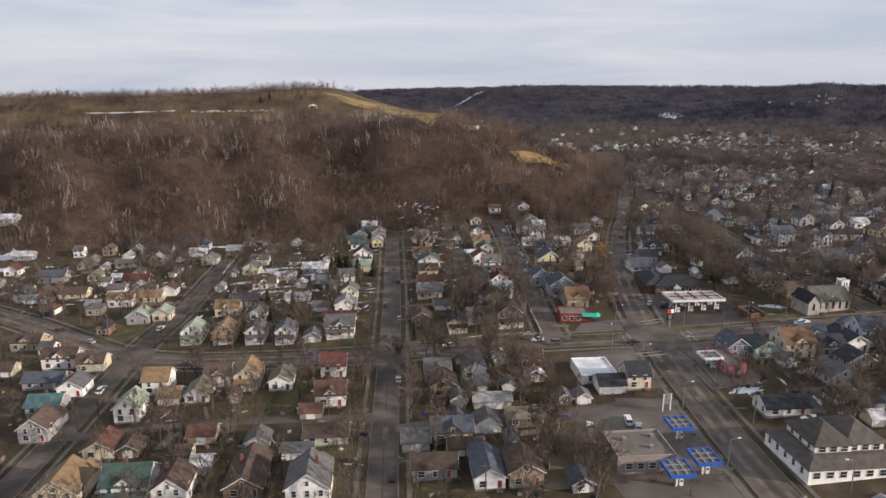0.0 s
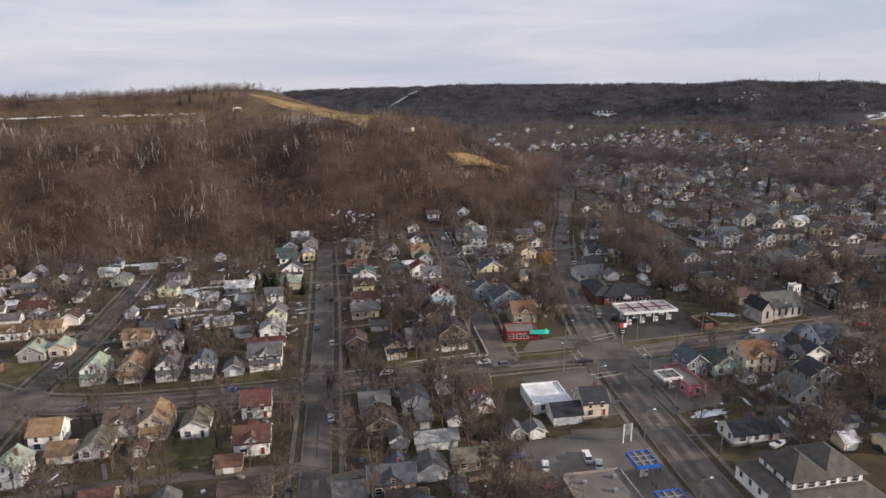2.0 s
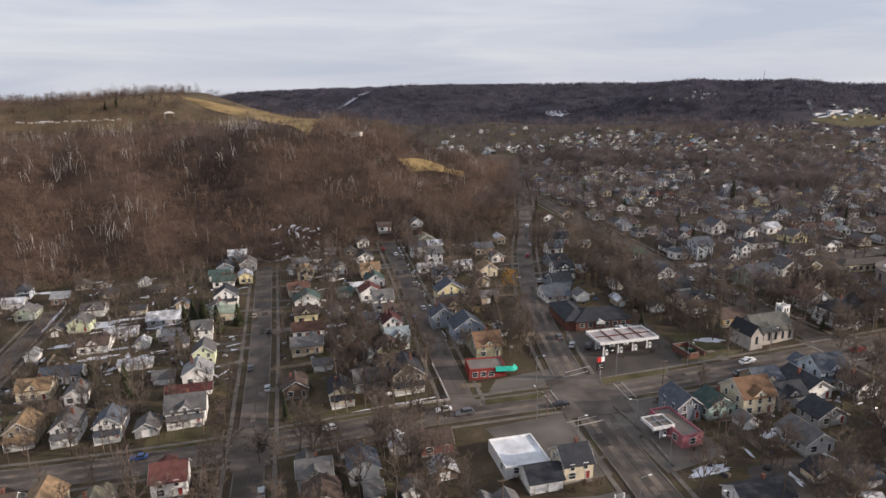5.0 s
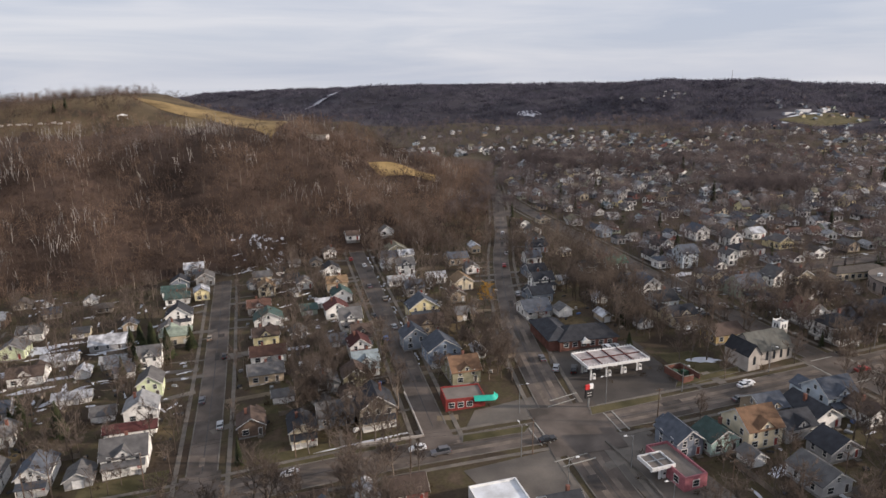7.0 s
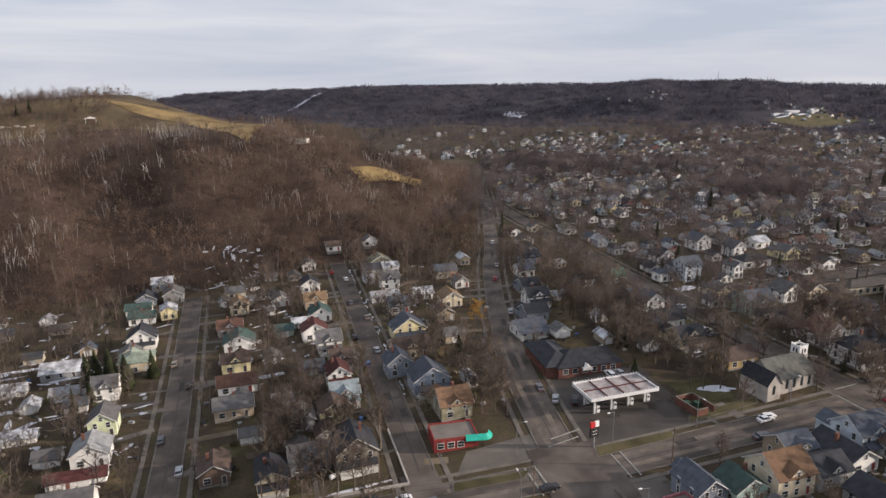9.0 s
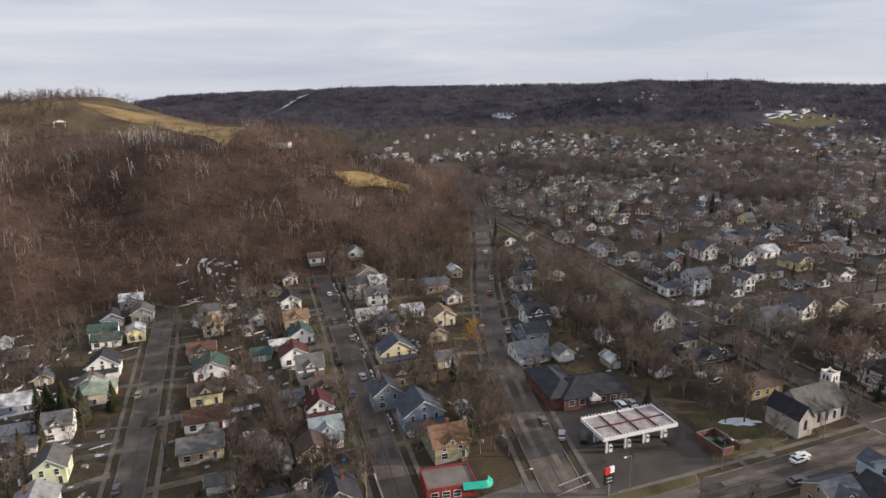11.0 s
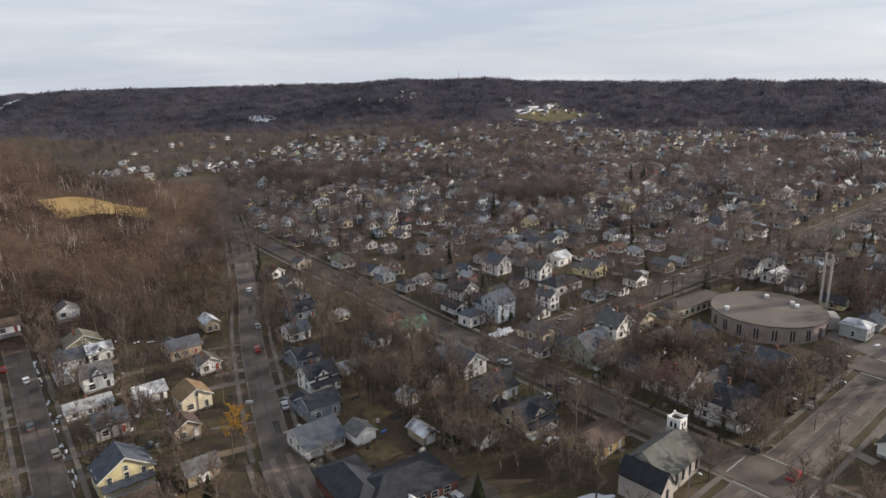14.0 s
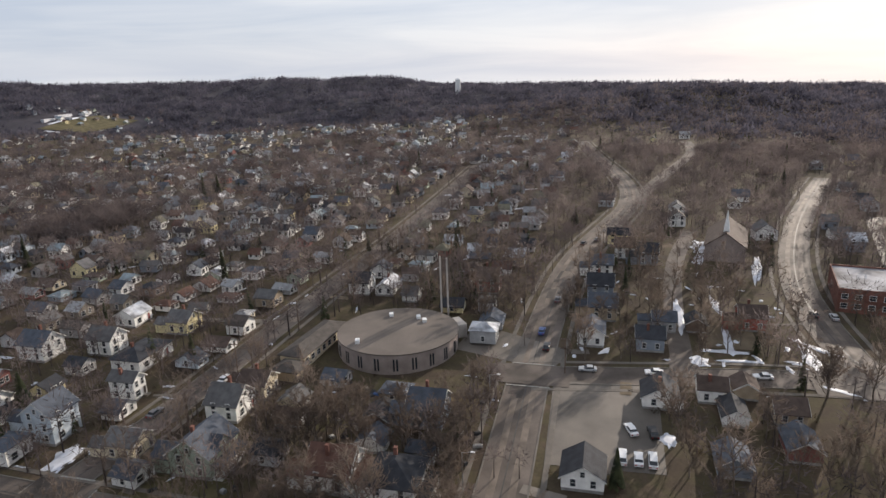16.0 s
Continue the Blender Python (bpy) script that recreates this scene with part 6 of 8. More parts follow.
# the wooded bluff
rt = np.random.RandomState(21)
FOREST_T = [bare_tree(100 + i, 9.5 + i * 0.7, 5, 14, 78, 0.16, 0.46, 0.2, 0.0, True) for i in range(6)]
CLUMP_T = [crown_tree(130 + i, 8.6 + i * 0.8, 84, 0.2, 1.7, 3.0 + 0.3 * i, 0.18) for i in range(5)]
rows = []
for gx in np.arange(-560, 270, 5.2):
    for gy in np.arange(372, 770, 5.2):
        x, y = gx + rt.uniform(-2.4, 2.4), gy + rt.uniform(-2.4, 2.4)
        hs = float(hill_share(x, y))
        if (hs < 0.004 and not ((y > 400 and x < 96) or (y > 384 and 96 <= x < 102 + (y - 292) * 0.37))) or y > hill_back(x) + (30 if x > -60 else -15) or x < -0.72 * y - 40:
            continue
        if in_field(x, y) or on_road(x, y, 3.0) or in_foot(x, y, 0.4):
            continue
        if hs > 0.9 and rt.rand() < (0.25 if x < -60 else 0.88 if y > 630 or hs > 1.05 else 0.7):
            continue
        if rt.rand() < 0.08:
            continue
        rows.append((x, y, 0, rt.rand() * 6.28, rt.uniform(0.62, 1.12) * (0.7 if hs > 0.86 else 1.0), rt.randint(6) if rt.rand() < 0.35 else 6 + rt.randint(5)))
rows = settle(rows, 0.2)
V1, F1 = scatter([(t[2], t[3]) for t in FOREST_T] + CLUMP_T, rows)
BRUSH_T = [grove(160 + i, 4.6, 4.4, 30, 0.34, 1.5) for i in range(4)]
low = [(p[0] + rt.uniform(-3, 3), p[1] + rt.uniform(-3, 3), p[2], p[3], rt.uniform(0.6, 1.15), rt.randint(4)) for p in rows if rt.rand() < 0.8]
VB, FB = scatter(BRUSH_T, low)
V1, F1 = np.concatenate([V1, VB]), np.concatenate([F1, FB + len(V1)])
hill_a = thin(mat("bluff_twigs", (0.07, 0.053, 0.05), 0.97, 0.42, 0.028, 0.16, 0.0, hue=(0.225, 0.158, 0.118)))
tagged(new("bluff_forest", raw_mesh("bluff_forest", V1, F1, hill_a)), "leafless brown hardwood forest covering the bluff", "forest", kind="stuff")
V1, F1 = scatter([(t[0], t[1]) for t in FOREST_T], rows)
tagged(new("forest_trunks", raw_mesh("forest_trunks", V1, F1, mat("mixed_bark", (0.055, 0.042, 0.036), 0.95, 0.3, 0.03, 0.9, 0.0, hue=(0.21, 0.175, 0.15)))), "grey and pale trunks of the bluff's leafless forest", "forest", kind="stuff")


def pale_stems(seed):
    """A clump of slender pale trunks that fork upwards, as aspens do."""
    rng = np.random.RandomState(seed)
    V, F = [], []
    for i in range(2 + seed % 3):
        a, h = rng.rand() * 6.283, rng.uniform(5.0, 9.0)
        p = np.array((rng.normal() * 2.2, rng.normal() * 2.2, 0.0))
        q = p + np.array((math.cos(a) * rng.uniform(0.6, 3.2), math.sin(a) * rng.uniform(0.6, 3.2), h))
        m = p + (q - p) * 0.55
        for u, w, r0, r1 in ((p, m, 0.11, 0.08), (m, q, 0.08, 0.02), (m, m + (q - p) * 0.35 + rng.normal(size=3) * 1.3, 0.07, 0.02), (p + (q - p) * 0.75, q + rng.normal(size=3) * 1.4, 0.05, 0.02)):
            v, f = tube3(u, w, r0, r1)
            n = len(V)
            V += list(v)
            F += [tuple(k + n for k in t) for t in f]
    return np.array(V), np.array(F)


stems, turns = [], 0
while len(stems) < 620 and turns < 30000:
    turns += 1
    x, y = rt.uniform(-420, 180), rt.uniform(405, 600)
    hs = float(hill_share(x, y))
    if not 0.02 < hs < 0.99 or in_field(x, y) or on_road(x, y, 4.0):
        continue
    clump = math.sin(x * 0.071 + 1.3 * math.sin(y * 0.043)) * math.sin(y * 0.09 + x * 0.021) + (0.35 if hs > 0.75 else 0.0) + (0.3 if x < -90 and hs < 0.35 else 0.0)
    if clump + rt.normal() * 0.5 > 0.55:
        stems.append((x, y, 0, rt.rand() * 6.28, rt.uniform(0.7, 1.2), rt.randint(6)))
V1, F1 = scatter([pale_stems(40 + i) for i in range(6)], settle(stems, 0.2))
tagged(new("pale_trunks", raw_mesh("pale_trunks", V1, F1, mat("aspen_bark", (0.2, 0.175, 0.16), 0.9, 0.3, 0.05, 2.0, 0.0, hue=(0.46, 0.43, 0.4)))), "clumps of slender pale trunks on the bluff", "forest", kind="stuff")

# trees among the houses
TOWN_T = [bare_tree(300 + i, (10.0, 11.5, 12.5, 9.0, 13.5, 8.0)[i], 11, 70, 900, 0.09, 0.42, 0.2) for i in range(6)]
TRUNKS = [raw_mesh("bare_tree", t[0], t[1], BARK) for t in TOWN_T]
CROWNS = [raw_mesh("crown", t[2], t[3], TWIG) for t in TOWN_T]
ZONES = (  # x0, x1, y0, y1, trees
    (136, 168, 256, 326, 112), (136, 176, 318, 400, 76), (10, 48, 122, 208, 48), (24, 48, 226, 300, 49), (14, 56, 300, 440, 87),
    (72, 92, 245, 330, 41), (74, 118, 330, 440, 87), (-84, -8, 120, 212, 87), (-84, -12, 226, 300, 57), (-84, -12, 300, 400, 76),
    (104, 172, 140, 200, 57), (186, 240, 215, 285, 83), (-180, -104, 120, 230, 68), (-190, -100, 270, 390, 95), (140, 176, 230, 300, 26),
    (200, 255, 140, 176, 12), (262, 340, 150, 205, 30), (262, 345, 215, 280, 49))
rt = np.random.RandomState(8)
spots = []
for x0, x1, y0, y1, n in ZONES:
    k = 0
    n = int(n * 1.3)
    for _ in range(n * 6):
        x, y = rt.uniform(x0, x1), rt.uniform(y0, y1)
        if in_foot(x, y, 0.3) or in_foot(x, y + 3.2, 0.0) or on_road(x, y, 1.0) or any((x - a) ** 2 + (y - b) ** 2 < 5 for a, b in spots):
            continue
        spots.append((x, y))
        k += 1
        if k >= n:
            break
LOTS = ((52, 80, 118, 168), (99, 136, 217, 254), (66, 90, 220, 231), (211, 246, 178, 203), (66, 84, 174, 204), (94, 112, 172, 204))
# garages and sheds behind the houses, drives and paths to the street
rg = np.random.RandomState(61)
NEARFOOT = list(FOOT)
BACKS = ((-84, -8, 125, 205), (-84, -8, 232, 395), (10, 54, 230, 395), (10, 48, 125, 205), (72, 92, 262, 380), (104, 172, 140, 200), (186, 238, 216, 282), (-180, -104, 130, 240), (-180, -104, 290, 390), (112, 174, 262, 330))
made, turns = 0, 0
while made < 78 and turns < 4000:
    turns += 1
    x0, x1, y0, y1 = BACKS[rg.randint(len(BACKS))]
    x, y, w, d = rg.uniform(x0, x1), rg.uniform(y0, y1), rg.uniform(3.2, 6.2), rg.uniform(3.6, 6.6)
    if in_foot(x, y, 3.2) or on_road(x, y, 6.0) or any(a - 3 < x < b + 3 and c - 3 < y < e + 3 for a, b, c, e in LOTS):
        continue
    house(x, y, round(w, 1), round(d, 1), round(rg.uniform(2.2, 2.7), 1), str(rg.choice(("x", "y"))), str(rg.choice(("white", "tan", "grey", "brown", "white", "slate", "cream"))), str(rg.choice(("charcoal", "grey", "brown", "snow", "slate", "lightgrey"))), 0)
    FOOT.append((x, y, w / 2 + 0.4, d / 2 + 0.4))
    made += 1
DRIVE = (CONC, LOT, DIRT, LOT)
for i, (x, y, hw, hd) in enumerate(NEARFOOT):
    best = min(((np.min(np.hypot(q[:, 0] - x, q[:, 1] - y)), k) for k, (q, h) in enumerate(ROADS)))
    q, h = ROADS[best[1]]
    j = int(np.argmin(np.hypot(q[:, 0] - x, q[:, 1] - y)))
    if not 9 < best[0] < 30 or hw > 7.5:
        continue
    ux, uy = (q[j, 0] - x) / best[0], (q[j, 1] - y) / best[0]
    for off, half, m, lab in ((max(hw, hd) + 1.6, 1.35, DRIVE[rg.randint(4)], "narrow worn driveway beside a house"), (0.5, 0.55, CONC, "pale concrete path to a front door")):
        sg = 1 if rg.rand() < 0.5 else -1
        if rg.rand() < (0.35 if half > 1 else 0.6):
            continue
        ox, oy = -uy * off * sg, ux * off * sg
        r0, r1 = (hw * abs(ux) + hd * abs(uy)) * (0.2 if half > 1 else 1.0), best[0] - h - 0.3
        mid = [(x + ox + ux * (r0 + (r1 - r0) * t), y + oy + uy * (r0 + (r1 - r0) * t)) for t in (0.05, 0.3, 0.6, 0.9)]
        if r1 - r0 < 3 or any(in_foot(a, b, 0.4 if half > 1 else -0.3) for a, b in mid):
            continue
        a0, b0, a1, b1 = x + ox + ux * r0, y + oy + uy * r0, x + ox + ux * r1, y + oy + uy * r1
        px, py = -uy * half, ux * half
        patch("driveway" if half > 1 else "path", [(a0 - px, b0 - py), (a1 - px, b1 - py), (a1 + px, b1 + py), (a0 + px, b0 + py)], 0.09 + 0.004 * (i % 5), m, lab, "driveway" if half > 1 else "path", 4)
for q, h in ROADS:
    for j in range(len(q) - 1):
        for sg in (-1, 1):
            if rg.rand() > 0.45 * min(1.0, math.hypot(*(q[j + 1] - q[j])) / 6.0) or not (-190 < q[j, 0] < 345 and 115 < q[j, 1] < 420):
                continue
            ux, uy = (q[j + 1] - q[j]) / math.hypot(*(q[j + 1] - q[j]))
            x, y = q[j, 0] - uy * sg * (h + rg.uniform(3.2, 4.6)), q[j, 1] + ux * sg * (h + rg.uniform(3.2, 4.6))
            if not on_road(x, y, 1.2) and not (60 < x < 140 and 165 < y < 235):
                spots.append((x, y))
spots = [(x, y) for x, y in spots if not in_foot(x, y, 0.0) and not (math.hypot(x - RCX, y - RCY) < 34 and x < RCX + 14)]
spots = [(x, y) for x, y in spots if not any(a < x < b and c < y < d for a, b, c, d in LOTS)]
spots.sort(key=lambda p: min((p[0] - 80) ** 2 + (p[1] - 195) ** 2, (p[0] - 215) ** 2 + (p[1] - 170) ** 2))
for x, y in spots[:330]:
    k = rt.randint(6)
    sc = rt.uniform(0.7, 1.2)
    ob = tagged(new("bare_tree", TRUNKS[k]), "leafless grey-brown street or yard tree", "tree", "bare trees of the town")
    ob.matrix_basis = pose(x, y, gz(x, y), 0, 0, rt.uniform(0, 360)) @ Matrix.Diagonal((sc, sc, sc, 1))
    cr = new("crown", CROWNS[k])
    cr.parent = ob
rows = [(x, y, gz(x, y), rt.rand() * 6.28, rt.uniform(0.65, 1.15), rt.randint(6)) for x, y in spots[330:]]

# ---- the town farther off ----
rf = np.random.RandomState(4)
cols_w = ("white", "white", "white", "white", "white", "white", "cream", "tan", "grey", "slate", "ice", "white", "lightgrey", "grey", "sage", "maroon", "taupe", "slate", "brown", "lightgrey", "yellow")
# ice and lightgrey put the sky's reflection into some far roofs' colour
cols_r = ("charcoal", "slate", "brown", "grey", "charcoal", "lightgrey", "rust", "brown", "grey", "snow", "slate", "olive", "ice", "lightgrey", "taupe")
far = []
GROVES = ((470, 640, 640, 900), (240, 330, 560, 700), (640, 960, 215, 330), (560, 720, 380, 470), (430, 520, 560, 640), (330, 380, 420, 460))


def try_house(x, y):
    k = 1.0 if x < 200 or y < 225 else 0.86
    w, d = rf.uniform(4.8, 7.8) * k, rf.uniform(5.2, 8.6) * k
    if in_foot(x, y, 3.8) or on_road(x, y, 5.0) or any(a - 3 < x < b + 3 and c - 3 < y < e + 3 for a, b, c, e in LOTS):
        return
    if float(hill_rise(x, y)) > 0.8 or (x < 150 and 398 < y < 560) or (98 < x < 119 and 152 < y < 184):
        return
    far.append((x, y, w, d, rf.choice((2.6, 2.9, 3.8, 4.3)) * k, rf.choice(("x", "y", "y", "h")), rf.choice(cols_w), rf.choice(cols_r), rf.normal() * 5.0))
    FOOT.append((x, y, w / 2 + 0.8, d / 2 + 0.8))


for by in np.arange(226, 1230, 15.0):
    for bx in np.arange(188 if by < 700 else 20, 960, 10.8):
        r = math.hypot(bx - 40, by - 110)
        clear = 0.07 + 0.12 * math.sin(bx * 0.023 + by * 0.011) + 0.1 * math.sin(bx * 0.009 - by * 0.017) + 0.93 * smooth((r - 480) / 620) + (0.38 * smooth((by - 720) / 160) if bx < 650 else 0.0)
        if rf.rand() < clear or (rf.rand() < 0.55 and any(p < bx < q and u < by < w for p, q, u, w in GROVES)):
            continue
        try_house(bx + rf.uniform(-2.5, 2.5) + 0.05 * (by - 228), by + rf.uniform(-3.5, 3.5))
for by in np.arange(40, 205, 30):
    for bx in np.arange(262, 760, 17):
        if rf.rand() < (0.25 if bx < 450 else 0.9):
            continue
        try_house(bx + rf.uniform(-3, 3), by + rf.uniform(-4, 4))
for bx, by in [(x, y) for x in np.arange(-330, -105, 18) for y in np.arange(262, 400, 26)] + [(x, y) for x in np.arange(-260, -104, 19) for y in np.arange(110, 250, 27)]:
    if rf.rand() < 0.8:
        try_house(bx + rf.uniform(-4, 4), by + rf.uniform(-4, 4))
for bx, by in [(x, y) for x in np.arange(108, 180, 18) for y in np.arange(330, 480, 26)] + [(x, y) for x in np.arange(-85, 60, 19) for y in np.arange(350, 400, 24)] + [(x, y) for x in np.arange(104, 178, 17) for y in np.arange(112, 205, 26)]:
    if rf.rand() < 0.7:
        try_house(bx + rf.uniform(-4, 4), by + rf.uniform(-4, 4))
far.sort(key=lambda h: math.hypot(h[0] - 100, h[1] - 250))
for h in far[:120]:
    x, y, w, d, e, rd, wl, rf_, yw = h
    house(x, y, round(w, 1), round(d, 1), float(e), str(rd), str(wl), str(rf_), 0, near=False, yaw=yw)


def far_shell(x, y, w, d, e, rd):
    """Walls, roof and windows of a house across the valley, as one shape with the counts of wall and roof faces."""
    t = Shape()
    rise = 0.36 * (w if rd == "y" else d if rd == "x" else min(w, d))
    gable_walls(t, w, d, e, rise, rd, -1.0)
    n0 = len(t.f)
    gable_roof(t, w, d, e, rise, rd)
    n1 = len(t.f)
    for u in (-0.27, 0.27):
        for zz in (1.7, 4.1)[: 1 if e < 4 else 2]:
            t.box(u * w - 0.55, u * w + 0.55, -d / 2 - 0.05, -d / 2 + 0.1, zz - 0.75, zz + 0.75)
            t.box(-w / 2 - 0.05, -w / 2 + 0.1, u * d - 0.5, u * d + 0.5, zz - 0.75, zz + 0.75)
    if (int(x * 7) + int(y * 3)) % 3 == 0 and w > 6:
        # a lean-to or porch on the street side
        t.prism([(-d / 2 - 2.0, 2.2), (-d / 2, 2.9), (-d / 2, -1.0), (-d / 2 - 2.0, -1.0)], -w * 0.3, w * 0.42, "x")
    return t, n0, n1


# the nearer of them one by one
for x, y, w, d, e, rd, wl, rf_, yw in far[120:225]:
    t, n0, n1 = far_shell(x, y, w, d, float(e), str(rd))
    body, cover = Shape(), Shape()
    body.v, body.f = t.v, t.f[:n0] + t.f[n1:]
    body.m = [0] * n0 + [1] * (len(t.f) - n1)
    gable_roof(cover, w, d, float(e), 0.36 * (w if rd == "y" else d if rd == "x" else min(w, d)), str(rd))
    wc, rc = WORD.get(str(wl), str(wl)), WORD.get(str(rf_), str(rf_))
    me = body.mesh("house", wall_mat(str(wl)), GLASS)
    ob = tagged(new("house", me), f"small {wc} sided house with {'an' if rc[0] in 'aeiou' else 'a'} {rc} roof among trees", "house", "houses of the town")
    ob.matrix_basis = pose(x, y, gz(x, y), 0, 0, yw)
    part("roof", cover, roof_mat(str(rf_)), ob)
groups = {}
for h in far[225:]:
    groups.setdefault((str(h[6]), str(h[7])), []).append(h)
keys_w, keys_r = sorted({k[0] for k in groups}), sorted({k[1] for k in groups})
s = Shape()
for (wl, rf_), hs in groups.items():
    for x, y, w, d, e, rd, _, _, yw in hs:
        t, n0, n1 = far_shell(x, y, w, d, float(e), str(rd))
        zz, c, q = gz(x, y), math.cos(radians(yw)), math.sin(radians(yw))
        slot = [keys_w.index(wl)] * n0 + [len(keys_w) + keys_r.index(rf_)] * (n1 - n0) + [len(keys_w) + len(keys_r)] * (len(t.f) - n1)
        n = len(s.v)
        s.v.extend([(a * c - b * q + x, a * q + b * c + y, z + zz) for a, b, z in t.v])
        s.f.extend([tuple(i + n for i in f) for f in t.f])
        s.m.extend(slot)
tagged(new("far_houses", s.mesh("far_houses", *[wall_mat(k) for k in keys_w], *[roof_mat(k) for k in keys_r], GLASS)), "hundreds of small gabled houses across the valley", "houses", kind="stuff")

# woods between and beyond them
FAR_T = [crown_tree(500 + i, 8.6 + i * 0.9, 88, 0.2, 1.7, 2.7 + 0.35 * i, 0.22) for i in range(5)]
FAR_T += [crown_tree(540 + i, 8.8 + i * 0.8, 44, 0.42, 2.0, 3.2 + 0.4 * i, 0.15) for i in range(4)]
WILD_T = [grove(600 + i, 13.0, 9.0, 32, 1.9, 4.2) for i in range(4)]
rt = np.random.RandomState(33)
rows2 = []
tries = 0
WOODS = (*GROVES, (450, 900, -60, 138), (240, 420, 520, 760), (120, 240, 470, 640), (600, 1000, 215, 330), (470, 640, 640, 900))
while len(rows2) < 19000 and tries < 120000:
    tries += 1
    a = radians(rt.uniform(-35, 122))
    r = 125 + 480 * rt.rand() ** 0.6 if len(rows2) < 7000 else 560 + 760 * rt.rand()
    x, y = 40 + r * math.sin(a), 110 + r * math.cos(a)
    if len(rows2) > 16800:
        p, q, u, w = WOODS[rt.randint(len(WOODS))]
        x, y = rt.uniform(p, q), rt.uniform(u, w)
        r = math.hypot(x - 40, y - 110)
    if -110 < x < 183 and 100 < y < 455:
        continue
    if float(hill_rise(x, y)) > 1.0 or in_field(x, y) or any(p < x < q and u < y < w for p, q, u, w in LOTS):
        continue
    if 183 < x < 345 and 95 < y < 206 and rt.rand() < 0.6:
        continue
    if on_pitch(x, y) or (math.hypot(x - RCX, y - RCY) < 34 and x < RCX + 14):
        continue
    if on_road(x, y, 0.8) or (r < 900 and in_foot(x, y, -0.4)):
        continue
    if r >= 640 and rt.rand() < 0.2 + 0.2 * math.sin(x * 0.017 + y * 0.012):
        continue
    rows2.append((x, y, 0, rt.rand() * 6.28, rt.uniform(0.65, 1.25), rt.randint(5) if r < 560 else 5 + rt.randint(4)))
rows2 = settle(rows2)
# from about 1 km out trees take the blue-violet tint that paints haze
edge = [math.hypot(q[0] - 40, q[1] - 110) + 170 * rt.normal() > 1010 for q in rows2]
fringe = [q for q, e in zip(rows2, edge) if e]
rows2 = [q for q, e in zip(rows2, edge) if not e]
V2, F2 = scatter(FAR_T, rows2)
tagged(new("town_trees", raw_mesh("town_trees", V2, F2, woods_mat("town_twigs", (0.088, 0.075, 0.079), (0.215, 0.175, 0.165)))), "leafless trees crowding the streets and yards of the valley town", "trees", kind="stuff")
if rows:
    YARD_T = [bare_tree(700 + i, (10.0, 11.5, 12.5, 9.0, 13.5, 8.0)[i], 7, 44, 300, 0.1, 0.44, 0.2, 0.0, True) for i in range(6)]
    V2, F2 = scatter([(np.concatenate([t[0], t[2]]), np.concatenate([t[1], t[3] + len(t[0])])) for t in YARD_T], rows)
    tagged(new("yard_trees", raw_mesh("yard_trees", V2, F2, TWIG)), "leafless brown yard trees at the town's edge", "trees", kind="stuff")
rows3 = []
while len(rows3) < 13800:
    az = rt.uniform(-34, 104)
    R = float(np.interp(az, RIDGE_AZ, RIDGE_R))
    r = R * (0.48 + 0.54 * rt.rand() ** 0.72)
    x, y = 40 + r * math.sin(radians(az)), 110 + r * math.cos(radians(az))
    if on_pitch(x, y):
        continue
    rows3.append((x, y, 0, rt.rand() * 6.28, rt.uniform(0.7, 1.15), rt.randint(4)))
rows3 = settle(rows3, 0.6)
V3, F3 = scatter(WILD_T, rows3)
# distance haze is put into the colour of these far twigs
HAZED_TWIGS = woods_mat("hazed_ridge_twigs", (0.056, 0.055, 0.076), (0.132, 0.124, 0.152))
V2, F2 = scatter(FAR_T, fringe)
tagged(new("valley_edge_trees", raw_mesh("valley_edge_trees", V2, F2, HAZED_TWIGS)), "leafless trees where the town thins out below the ridges, haze-tinted", "trees", kind="stuff")
tagged(new("ridge_woods", raw_mesh("ridge_woods", V3, F3, HAZED_TWIGS)), "leafless woods over the distant ridges, tinted blue-violet as by haze", "woods", kind="stuff")

